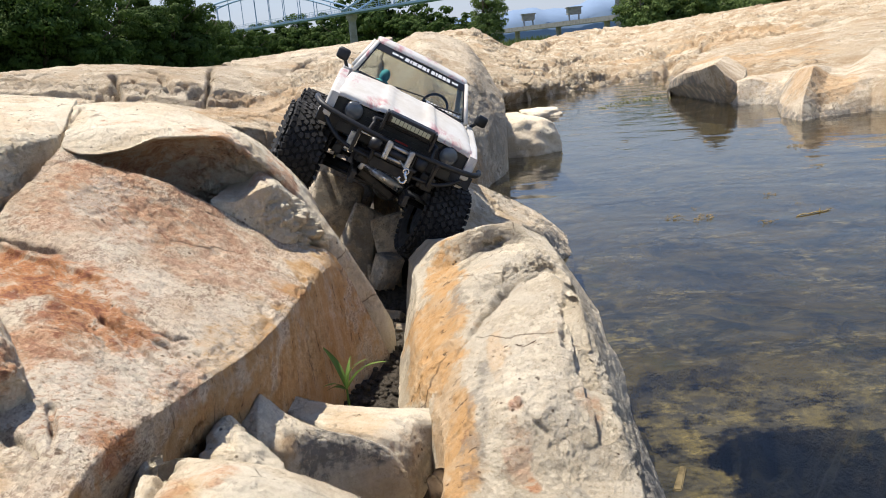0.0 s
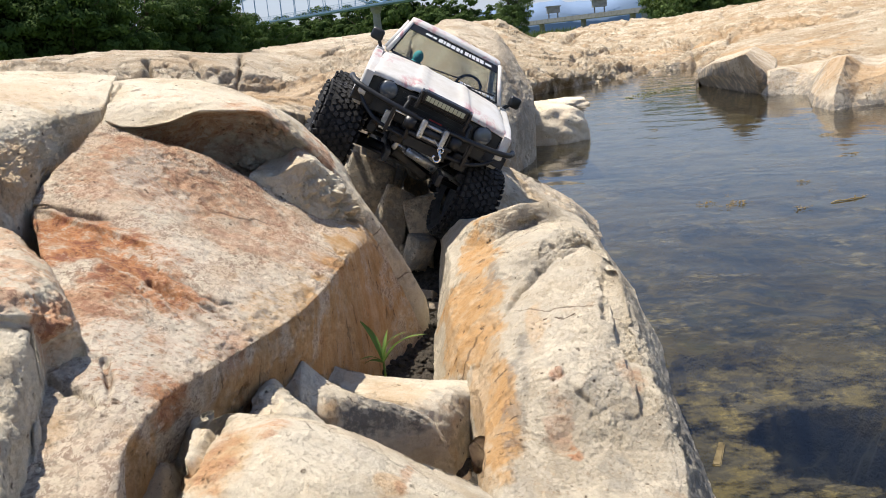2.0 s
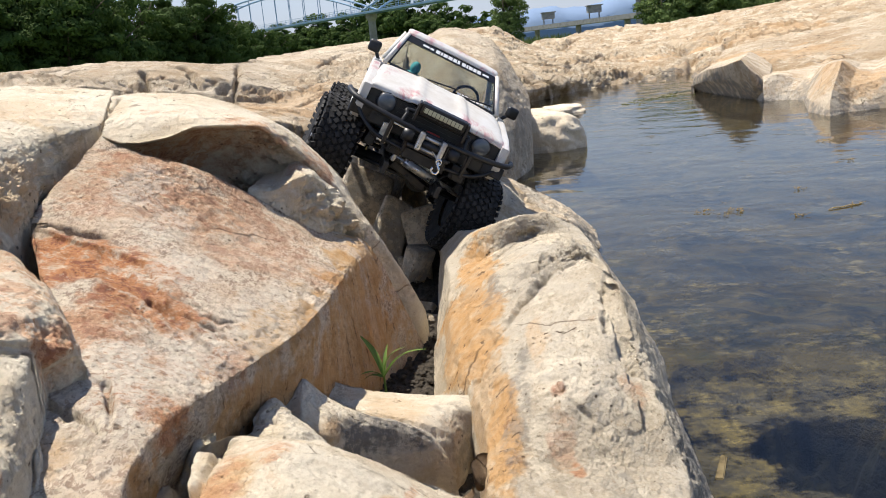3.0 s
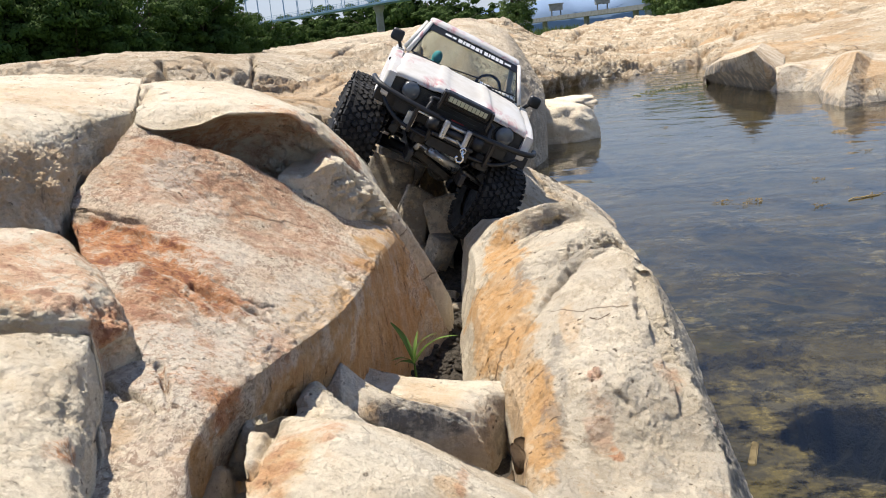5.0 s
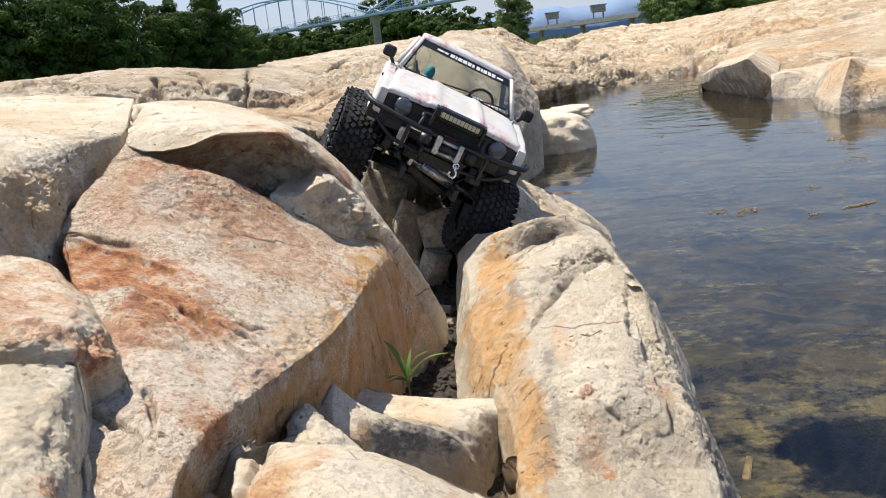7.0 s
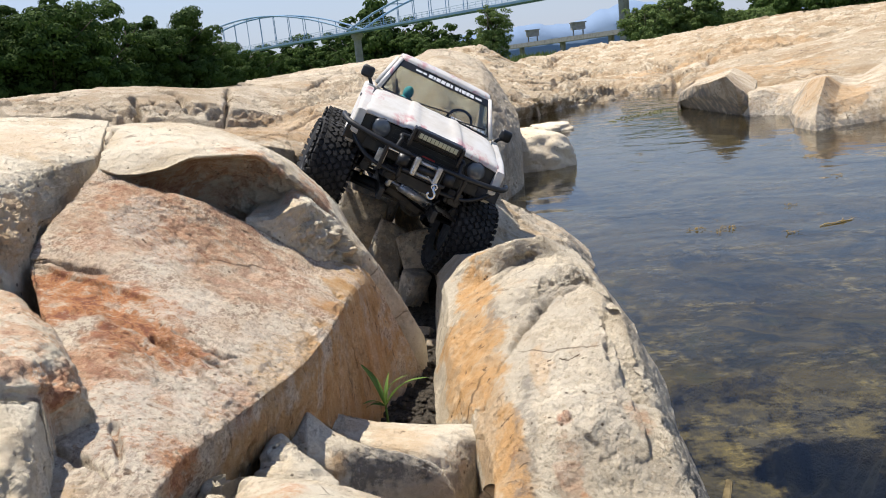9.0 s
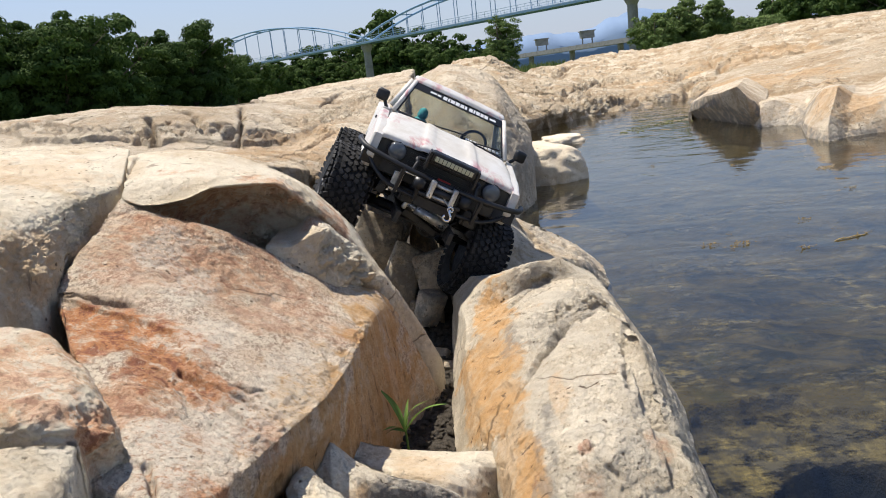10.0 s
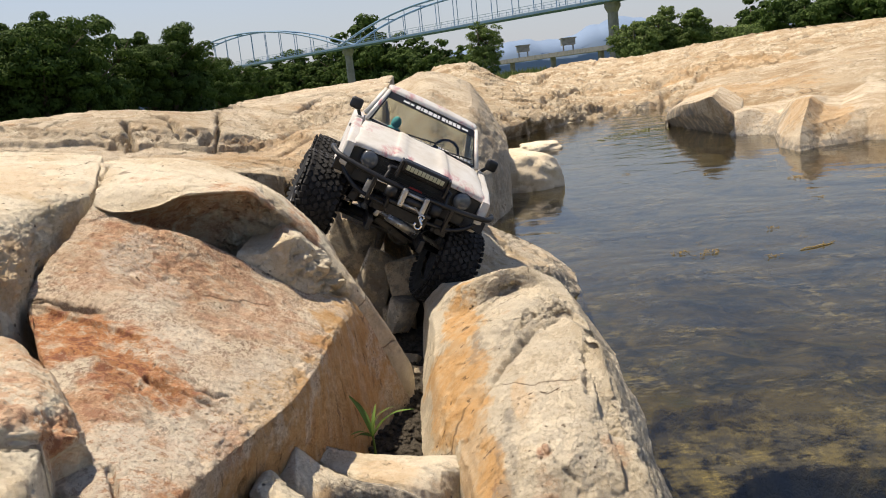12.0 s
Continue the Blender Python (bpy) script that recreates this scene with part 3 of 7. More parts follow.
HOLLOW_SLAB = [
    row((-0.381, 0.788, 0.311), (-0.367, 0.795, 0.302), (-0.367, 0.85, 0.287), (-0.35, 0.875, 0.273), (-0.333, 0.905, 0.259), (-0.304, 0.93, 0.24), (-0.275, 0.94, 0.223), (-0.251, 0.935, 0.225), (-0.222, 0.945, 0.18), (-0.187, 0.93, 0.172), (-0.159, 0.905, 0.165), (-0.136, 0.925, 0.114), (-0.117, 0.945, 0.049)),
    row((-0.381, 0.792, 0.315), (-0.368, 0.8, 0.305), (-0.365, 0.85, 0.294), (-0.347, 0.872, 0.285), (-0.326, 0.893, 0.28), (-0.295, 0.915, 0.272), (-0.265, 0.92, 0.262), (-0.243, 0.92, 0.258), (-0.22, 0.935, 0.221), (-0.186, 0.92, 0.197), (-0.157, 0.905, 0.175), (-0.133, 0.925, 0.122), (-0.115, 0.943, 0.061)),
    row((-0.382, 0.797, 0.318), (-0.367, 0.8, 0.309), (-0.356, 0.83, 0.304), (-0.335, 0.845, 0.305), (-0.311, 0.86, 0.311), (-0.281, 0.882, 0.307), (-0.251, 0.89, 0.301), (-0.233, 0.888, 0.285), (-0.208, 0.91, 0.252), (-0.18, 0.912, 0.218), (-0.153, 0.91, 0.181), (-0.13, 0.93, 0.129), (-0.109, 0.945, 0.075)),
    row((-0.382, 0.8, 0.32), (-0.362, 0.79, 0.312), (-0.341, 0.79, 0.31), (-0.318, 0.8, 0.312), (-0.295, 0.812, 0.319), (-0.268, 0.838, 0.316), (-0.243, 0.86, 0.311), (-0.228, 0.875, 0.296), (-0.202, 0.9, 0.261), (-0.178, 0.918, 0.224), (-0.149, 0.915, 0.184), (-0.125, 0.935, 0.132), (-0.104, 0.95, 0.079)),
    row((-0.382, 0.803, 0.323), (-0.363, 0.795, 0.314), (-0.342, 0.796, 0.312), (-0.32, 0.806, 0.314), (-0.297, 0.82, 0.321), (-0.27, 0.846, 0.318), (-0.243, 0.868, 0.313), (-0.227, 0.882, 0.298), (-0.199, 0.903, 0.264), (-0.175, 0.922, 0.226), (-0.147, 0.925, 0.185), (-0.123, 0.942, 0.132), (-0.101, 0.955, 0.078)),
    row((-0.388, 0.83, 0.333), (-0.37, 0.825, 0.333), (-0.349, 0.825, 0.332), (-0.327, 0.835, 0.331), (-0.305, 0.85, 0.33), (-0.278, 0.88, 0.325), (-0.247, 0.91, 0.316), (-0.225, 0.925, 0.298), (-0.19, 0.93, 0.255), (-0.168, 0.94, 0.214), (-0.145, 0.95, 0.17), (-0.122, 0.96, 0.119), (-0.099, 0.97, 0.064)),
    row((-0.422, 0.93, 0.354), (-0.406, 0.945, 0.355), (-0.386, 0.955, 0.354), (-0.363, 0.965, 0.351), (-0.34, 0.975, 0.346), (-0.304, 0.985, 0.333), (-0.262, 0.995, 0.309), (-0.228, 0.985, 0.287), (-0.185, 0.965, 0.244), (-0.166, 0.975, 0.196), (-0.144, 0.978, 0.152), (-0.12, 0.982, 0.102), (-0.098, 0.99, 0.039)),
]
LOBE = [
    row((-0.261, 0.835, 0.242), (-0.235, 0.84, 0.222), (-0.211, 0.85, 0.206), (-0.188, 0.865, 0.188), (-0.158, 0.905, 0.17)),
    row((-0.259, 0.837, 0.246), (-0.235, 0.842, 0.234), (-0.209, 0.853, 0.232), (-0.188, 0.867, 0.221), (-0.157, 0.907, 0.178)),
    row((-0.258, 0.839, 0.248), (-0.234, 0.845, 0.245), (-0.208, 0.856, 0.255), (-0.193, 0.872, 0.253), (-0.156, 0.912, 0.184)),
    row((-0.258, 0.845, 0.25), (-0.235, 0.853, 0.247), (-0.21, 0.864, 0.258), (-0.196, 0.88, 0.256), (-0.155, 0.918, 0.186)),
    row((-0.261, 0.895, 0.249), (-0.237, 0.895, 0.251), (-0.219, 0.897, 0.268), (-0.207, 0.91, 0.26), (-0.154, 0.932, 0.186)),
    row((-0.262, 0.93, 0.252), (-0.24, 0.925, 0.257), (-0.226, 0.925, 0.274), (-0.21, 0.925, 0.262), (-0.154, 0.945, 0.185)),
]
UPPER_BOULDER = [
    row((-0.379, 0.5, 0.278), (-0.374, 0.53, 0.274), (-0.368, 0.56, 0.269), (-0.362, 0.585, 0.264), (-0.37, 0.62, 0.271), (-0.38, 0.66, 0.283)),
    row((-0.379, 0.513, 0.308), (-0.378, 0.549, 0.302), (-0.374, 0.584, 0.3), (-0.37, 0.615, 0.299), (-0.383, 0.666, 0.301), (-0.394, 0.754, 0.302)),
    row((-0.389, 0.536, 0.327), (-0.384, 0.567, 0.325), (-0.383, 0.603, 0.323), (-0.385, 0.644, 0.317), (-0.391, 0.711, 0.321), (-0.393, 0.793, 0.322)),
    row((-0.432, 0.609, 0.343), (-0.417, 0.629, 0.341), (-0.413, 0.67, 0.336), (-0.408, 0.731, 0.334), (-0.4, 0.782, 0.333), (-0.391, 0.822, 0.33)),
    row((-0.545, 0.8, 0.366), (-0.523, 0.82, 0.363), (-0.498, 0.85, 0.36), (-0.471, 0.88, 0.357), (-0.443, 0.9, 0.354), (-0.413, 0.9, 0.35)),
    row((-0.668, 1.0, 0.38), (-0.625, 1.0, 0.378), (-0.575, 1.0, 0.375), (-0.526, 1.0, 0.371), (-0.485, 1.0, 0.366), (-0.44, 0.98, 0.36)),
]
BACK_RIDGE = [
    row((-0.95, 1.3, 0.345), (-0.744, 1.35, 0.326), (-0.574, 1.4, 0.311), (-0.457, 1.5, 0.288), (-0.365, 1.6, 0.26), (-0.298, 1.7, 0.199), (-0.223, 1.8, 0.106)),
    row((-1.152, 1.6, 0.368), (-0.893, 1.65, 0.35), (-0.683, 1.7, 0.327), (-0.535, 1.8, 0.307), (-0.442, 1.95, 0.296), (-0.33, 2, 0.289), (-0.215, 2, 0.211)),
    row((-1.317, 1.85, 0.399), (-1.013, 1.9, 0.391), (-0.77, 1.95, 0.359), (-0.585, 2, 0.333), (-0.529, 2.4, 0.326), (-0.395, 2.5, 0.334), (-0.22, 2.4, 0.32)),
    row((-1.485, 2.1, 0.421), (-1.185, 2.1, 0.415), (-0.866, 2.15, 0.407), (-0.705, 2.3, 0.385), (-0.641, 2.8, 0.377), (-0.529, 3.2, 0.4), (-0.243, 3.1, 0.404)),
    row((-1.688, 2.4, 0.437), (-1.347, 2.4, 0.426), (-0.999, 2.5, 0.423), (-0.82, 2.7, 0.397), (-0.831, 3.6, 0.425), (-0.647, 4, 0.446), (-0.264, 3.9, 0.464)),
]
DOME_BOULDER = [
    row((-0.25, 2.05, 0.09), (-0.11, 2.05, 0.04), (-0.04, 2.1, 0.02), (0.02, 2.15, 0.01), (0.07, 2.3, -0), (0.13, 2.5, 0.01)),
    row((-0.27, 2.3, 0.14), (-0.1, 2.2, 0.16), (-0.04, 2.25, 0.17), (0.03, 2.3, 0.15), (0.09, 2.4, 0.14), (0.15, 2.6, 0.12)),
    row((-0.29, 2.65, 0.23), (-0.1, 2.4, 0.29), (-0.03, 2.42, 0.27), (0.04, 2.45, 0.27), (0.11, 2.6, 0.23), (0.16, 2.75, 0.2)),
    row((-0.31, 2.95, 0.33), (-0.11, 2.7, 0.39), (-0.02, 2.7, 0.37), (0.06, 2.7, 0.34), (0.11, 2.8, 0.3), (0.16, 2.9, 0.23)),
    row((-0.34, 3.2, 0.37), (-0.12, 3, 0.45), (-0.02, 3, 0.44), (0.06, 3, 0.4), (0.11, 3, 0.33), (0.15, 3.05, 0.25)),
]
SPINE_BOULDER = [
    row((-0.04, 0.42, 0.039), (-0.035, 0.42, 0.065), (-0.025, 0.415, 0.083), (0.007, 0.42, 0.077), (0.047, 0.425, 0.071), (0.094, 0.44, 0.058), (0.139, 0.51, -0.02)),
    row((-0.036, 0.52, 0.054), (-0.028, 0.515, 0.083), (-0.011, 0.52, 0.089), (0.03, 0.53, 0.079), (0.074, 0.534, 0.073), (0.112, 0.542, 0.066), (0.147, 0.6, 0.003)),
    row((-0.041, 0.625, 0.052), (-0.031, 0.605, 0.083), (-0.006, 0.58, 0.107), (0.031, 0.577, 0.119), (0.069, 0.582, 0.119), (0.104, 0.58, 0.098), (0.14, 0.63, 0.027)),
    row((-0.08, 0.76, 0.032), (-0.049, 0.705, 0.083), (-0.012, 0.675, 0.113), (0.029, 0.665, 0.129), (0.07, 0.652, 0.142), (0.099, 0.628, 0.124), (0.131, 0.66, 0.06)),
    row((-0.089, 0.93, 0.024), (-0.065, 0.86, 0.084), (-0.016, 0.785, 0.121), (0.025, 0.785, 0.146), (0.074, 0.78, 0.162), (0.095, 0.7, 0.16), (0.135, 0.72, 0.078)),
    row((-0.088, 0.945, 0.024), (-0.064, 0.885, 0.086), (-0.014, 0.82, 0.119), (0.028, 0.83, 0.137), (0.08, 0.83, 0.148), (0.101, 0.775, 0.146), (0.136, 0.75, 0.078)),
    row((-0.086, 0.97, 0.027), (-0.064, 0.92, 0.092), (-0.016, 0.865, 0.127), (0.027, 0.848, 0.149), (0.078, 0.845, 0.16), (0.099, 0.8, 0.151), (0.134, 0.79, 0.079)),
    row((-0.087, 1.0, 0.028), (-0.064, 0.98, 0.099), (-0.021, 0.97, 0.121), (0.017, 0.955, 0.139), (0.068, 0.935, 0.147), (0.103, 0.885, 0.137), (0.142, 0.88, 0.084)),
    row((-0.087, 1.02, 0.027), (-0.066, 1.005, 0.102), (-0.02, 0.985, 0.122), (0.02, 0.985, 0.137), (0.071, 0.985, 0.145), (0.104, 0.96, 0.136), (0.137, 0.95, 0.084)),
    row((-0.088, 1.05, 0.027), (-0.071, 1.05, 0.104), (-0.025, 1.01, 0.148), (0.022, 0.99, 0.167), (0.056, 1.0, 0.167), (0.099, 1.02, 0.14), (0.132, 1.02, 0.079)),
    row((-0.091, 1.1, 0.019), (-0.08, 1.13, 0.101), (-0.054, 1.12, 0.127), (-0.015, 1.1, 0.132), (0.034, 1.1, 0.131), (0.081, 1.12, 0.109), (0.125, 1.12, 0.061)),
]
REAR_SPUR = [
    row((-0.072, 1.211, 0.096), (-0.033, 1.189, 0.107), (0.008, 1.211, 0.098), (0.071, 1.266, 0.081), (0.132, 1.376, 0.035), (0.194, 1.486, -0.007)),
    row((-0.071, 1.266, 0.138), (-0.036, 1.244, 0.134), (0.011, 1.266, 0.117), (0.075, 1.321, 0.1), (0.14, 1.431, 0.062), (0.197, 1.541, 0.001)),
    row((-0.068, 1.321, 0.159), (-0.029, 1.321, 0.17), (0.016, 1.343, 0.153), (0.074, 1.431, 0.108), (0.139, 1.519, 0.06), (0.205, 1.64, -0.005)),
    row((-0.067, 1.431, 0.15), (-0.026, 1.431, 0.16), (0.018, 1.464, 0.148), (0.075, 1.541, 0.109), (0.145, 1.629, 0.054), (0.211, 1.706, -0.017)),
]
NEAR_CAP = [
    row((-0.284, 0.33, 0.25), (-0.271, 0.345, 0.254), (-0.255, 0.355, 0.252), (-0.24, 0.37, 0.244), (-0.243, 0.385, 0.226), (-0.233, 0.4, 0.22)),
    row((-0.278, 0.33, 0.274), (-0.271, 0.35, 0.266), (-0.255, 0.36, 0.262), (-0.242, 0.375, 0.252), (-0.235, 0.39, 0.239), (-0.232, 0.4, 0.229)),
    row((-0.307, 0.38, 0.286), (-0.298, 0.4, 0.276), (-0.28, 0.41, 0.269), (-0.259, 0.41, 0.264), (-0.247, 0.41, 0.252), (-0.238, 0.41, 0.233)),
    row((-0.352, 0.45, 0.287), (-0.331, 0.46, 0.285), (-0.31, 0.46, 0.283), (-0.294, 0.46, 0.277), (-0.273, 0.45, 0.262), (-0.252, 0.43, 0.237)),
]
NEAR_BLOCK = [
    row((-0.196, 0.19, 0.241), (-0.19, 0.2, 0.237), (-0.185, 0.21, 0.234), (-0.18, 0.22, 0.231), (-0.189, 0.245, 0.22), (-0.198, 0.26, 0.209)),
    row((-0.233, 0.25, 0.247), (-0.22, 0.255, 0.243), (-0.212, 0.26, 0.239), (-0.207, 0.27, 0.232), (-0.208, 0.285, 0.222), (-0.214, 0.3, 0.208)),
    row((-0.257, 0.29, 0.257), (-0.245, 0.3, 0.249), (-0.234, 0.305, 0.246), (-0.226, 0.315, 0.241), (-0.225, 0.33, 0.232), (-0.23, 0.345, 0.217)),
    row((-0.275, 0.32, 0.261), (-0.264, 0.335, 0.258), (-0.254, 0.345, 0.255), (-0.244, 0.355, 0.25), (-0.236, 0.36, 0.246), (-0.237, 0.365, 0.232)),
]
FRONT_BOULDER = [
    row((-0.151, 0.29, 0.168), (-0.127, 0.29, 0.166), (-0.104, 0.29, 0.165), (-0.077, 0.3, 0.156), (-0.048, 0.31, 0.147), (-0.018, 0.33, 0.131)),
    row((-0.167, 0.345, 0.177), (-0.139, 0.33, 0.18), (-0.112, 0.325, 0.181), (-0.082, 0.33, 0.174), (-0.05, 0.35, 0.153), (-0.016, 0.38, 0.123)),
    row((-0.175, 0.385, 0.181), (-0.15, 0.37, 0.183), (-0.122, 0.36, 0.188), (-0.091, 0.37, 0.173), (-0.062, 0.39, 0.147), (-0.023, 0.42, 0.109)),
    row((-0.176, 0.405, 0.181), (-0.154, 0.4, 0.18), (-0.128, 0.39, 0.18), (-0.099, 0.395, 0.169), (-0.07, 0.42, 0.139), (-0.032, 0.45, 0.101)),
]
GREY_FACED_ROCK = [
    row((-0.173, 0.53, 0.098), (-0.155, 0.53, 0.092), (-0.138, 0.535, 0.082), (-0.124, 0.555, 0.063), (-0.1, 0.565, 0.046), (-0.071, 0.58, 0.03), (-0.054, 0.59, 0.023)),
    row((-0.172, 0.535, 0.12), (-0.155, 0.53, 0.121), (-0.139, 0.535, 0.113), (-0.123, 0.557, 0.092), (-0.099, 0.567, 0.076), (-0.071, 0.58, 0.06), (-0.057, 0.59, 0.046)),
    row((-0.172, 0.55, 0.131), (-0.158, 0.545, 0.134), (-0.141, 0.55, 0.124), (-0.122, 0.562, 0.108), (-0.098, 0.571, 0.096), (-0.072, 0.582, 0.078), (-0.061, 0.588, 0.059)),
    row((-0.173, 0.56, 0.131), (-0.163, 0.578, 0.14), (-0.144, 0.57, 0.127), (-0.123, 0.569, 0.114), (-0.099, 0.575, 0.102), (-0.073, 0.585, 0.084), (-0.063, 0.588, 0.062)),
    row((-0.173, 0.575, 0.122), (-0.163, 0.585, 0.136), (-0.144, 0.58, 0.122), (-0.123, 0.58, 0.109), (-0.098, 0.585, 0.097), (-0.072, 0.593, 0.08), (-0.061, 0.597, 0.057)),
]
CREVICE_SLAB = [
    row((-0.149, 0.6, 0.074), (-0.112, 0.58, 0.067), (-0.077, 0.58, 0.055), (-0.057, 0.6, 0.032), (-0.045, 0.63, 0.02)),
    row((-0.155, 0.63, 0.096), (-0.12, 0.61, 0.095), (-0.084, 0.6, 0.089), (-0.058, 0.615, 0.07), (-0.042, 0.64, 0.046)),
    row((-0.161, 0.645, 0.1), (-0.122, 0.63, 0.093), (-0.085, 0.63, 0.088), (-0.057, 0.635, 0.081), (-0.035, 0.655, 0.068)),
    row((-0.156, 0.66, 0.103), (-0.125, 0.665, 0.09), (-0.087, 0.67, 0.082), (-0.057, 0.67, 0.079), (-0.033, 0.675, 0.075)),
]
PALE_LUMP = [
    row((-0.172, 0.455, 0.145), (-0.164, 0.455, 0.141), (-0.152, 0.455, 0.136), (-0.139, 0.46, 0.131), (-0.123, 0.465, 0.125)),
    row((-0.176, 0.475, 0.147), (-0.166, 0.472, 0.149), (-0.153, 0.47, 0.146), (-0.142, 0.473, 0.141), (-0.127, 0.478, 0.13)),
    row((-0.177, 0.495, 0.148), (-0.169, 0.492, 0.152), (-0.157, 0.49, 0.15), (-0.147, 0.492, 0.142), (-0.133, 0.494, 0.128)),
    row((-0.176, 0.515, 0.148), (-0.167, 0.512, 0.152), (-0.16, 0.508, 0.149), (-0.152, 0.505, 0.141), (-0.138, 0.502, 0.127)),
    row((-0.177, 0.53, 0.138), (-0.171, 0.53, 0.141), (-0.164, 0.525, 0.138), (-0.155, 0.52, 0.131), (-0.141, 0.515, 0.118)),
]
NEAR_WEDGE = [
    row((-0.213, 0.3, 0.192), (-0.207, 0.295, 0.195), (-0.206, 0.297, 0.194), (-0.211, 0.31, 0.186)),
    row((-0.223, 0.315, 0.198), (-0.216, 0.31, 0.203), (-0.214, 0.312, 0.202), (-0.219, 0.325, 0.192)),
    row((-0.23, 0.335, 0.208), (-0.224, 0.33, 0.213), (-0.223, 0.332, 0.21), (-0.229, 0.345, 0.2)),
    row((-0.236, 0.35, 0.209), (-0.234, 0.35, 0.211), (-0.234, 0.352, 0.208), (-0.238, 0.36, 0.2)),
]
SHORE_BLOCK = [
    row((1.371, 5.43, -0.002), (1.37, 5.13, -0.002), (1.379, 4.78, 0.001), (1.385, 4.45, 0.003), (1.402, 4.32, -0.001), (1.44, 4.22, 0.001)),
    row((1.335, 5.3, 0.035), (1.312, 4.95, 0.076), (1.324, 4.6, 0.096), (1.332, 4.3, 0.113), (1.352, 4.2, 0.079), (1.422, 4.2, 0.031)),
    row((1.34, 5.25, 0.084), (1.306, 4.88, 0.142), (1.301, 4.5, 0.173), (1.295, 4.2, 0.208), (1.319, 4.15, 0.164), (1.434, 4.25, 0.088)),
    row((1.453, 5.6, 0.081), (1.446, 5.3, 0.137), (1.465, 5.0, 0.169), (1.504, 4.8, 0.201), (1.535, 4.7, 0.154), (1.555, 4.55, 0.102)),
    row((1.728, 6.43, 0.07), (1.741, 6.13, 0.13), (1.771, 5.88, 0.159), (1.789, 5.6, 0.202), (1.789, 5.36, 0.168), (1.77, 5.12, 0.125)),
]
SHORE_ROCK = [
    row((1.41, 4.33, 0), (1.39, 4.16, 0), (1.45, 4.16, -0), (1.51, 4.14, 0), (1.53, 4.02, 0), (1.35, 3.5, 0), (1.34, 3.27, 0), (1.45, 3.36, 0), (1.53, 3.38, 0), (1.69, 3.43, 0), (1.82, 3.23, 0), (1.93, 3.06, 0)),
    row((1.42, 4.35, 0.06), (1.4, 4.19, 0.06), (1.46, 4.19, 0.04), (1.53, 4.17, 0.04), (1.55, 4.05, 0.03), (1.37, 3.53, 0.04), (1.36, 3.32, 0.05), (1.47, 3.39, 0.02), (1.55, 3.42, 0.04), (1.71, 3.47, 0.06), (1.83, 3.27, 0.06), (1.95, 3.1, 0.06)),
    row((1.44, 4.39, 0.1), (1.42, 4.24, 0.11), (1.49, 4.24, 0.12), (1.57, 4.24, 0.09), (1.59, 4.12, 0.06), (1.43, 3.6, 0.09), (1.39, 3.37, 0.09), (1.5, 3.46, 0.09), (1.59, 3.5, 0.1), (1.74, 3.55, 0.13), (1.88, 3.35, 0.12), (2, 3.18, 0.11)),
    row((1.52, 4.58, 0.11), (1.5, 4.41, 0.11), (1.57, 4.41, 0.12), (1.66, 4.42, 0.12), (1.71, 4.32, 0.12), (1.57, 3.85, 0.17), (1.51, 3.57, 0.19), (1.61, 3.66, 0.14), (1.69, 3.68, 0.13), (1.85, 3.78, 0.17), (2, 3.58, 0.15), (2.14, 3.41, 0.14)),
    row((1.7, 5.03, 0.08), (1.69, 4.86, 0.1), (1.76, 4.86, 0.1), (1.85, 4.84, 0.11), (1.92, 4.77, 0.12), (1.79, 4.3, 0.16), (1.75, 4.07, 0.17), (1.86, 4.16, 0.15), (1.95, 4.18, 0.15), (2.08, 4.23, 0.2), (2.26, 4.04, 0.18), (2.42, 3.86, 0.16)),
]
SHORE_SLAB = [
    row((1.45, 5.5, 0.02), (1.67, 5.3, 0.01), (1.84, 5.1, 0), (2.01, 4.9, 0.01), (2.38, 4.7, 0.04), (2.96, 4.7, -0.02)),
    row((1.59, 5.8, 0.12), (1.83, 5.8, 0.14), (2.06, 5.7, 0.13), (2.26, 5.5, 0.14), (2.67, 5.3, 0.17), (3.33, 5.3, 0.1)),
    row((2, 7, 0.14), (2.27, 7, 0.2), (2.58, 7, 0.21), (2.84, 6.8, 0.25), (3.28, 6.5, 0.3), (4.08, 6.5, 0.22)),
    row((2.34, 8, 0.17), (2.64, 8, 0.22), (3, 8, 0.26), (3.31, 7.8, 0.31), (3.78, 7.5, 0.41), (4.71, 7.5, 0.31)),
]
FAR_BANK = [
    row((-0.1, 5.46, 0), (0.23, 5.35, 0), (0.55, 5.98, 0), (0.93, 6.63, 0), (1.31, 6.99, 0), (1.68, 6.58, 0), (2.01, 6, 0.01), (2.39, 5.5, 0.01), (2.84, 5, 0.01)),
    row((-0.07, 4.4, 0.17), (0.22, 5, 0.13), (0.56, 6, 0.12), (0.99, 7, 0.1), (1.51, 8, 0.06), (1.92, 7.5, 0.06), (2.35, 7, 0.09), (2.83, 6.5, 0.15), (3.41, 6, 0.17)),
    row((-0.08, 7.5, 0.31), (0.34, 8, 0.26), (0.87, 9, 0.2), (1.43, 10, 0.17), (2.1, 11, 0.17), (2.57, 10, 0.19), (3.2, 9.5, 0.26), (3.93, 9, 0.3), (4.83, 8.5, 0.32)),
    row((-0.16, 12, 0.61), (0.28, 12, 0.67), (0.85, 13, 0.4), (1.43, 14, 0.44), (2.19, 15, 0.54), (3.19, 15, 0.54), (4, 14, 0.61), (5.09, 13, 0.7), (6.81, 12, 0.69)),
]

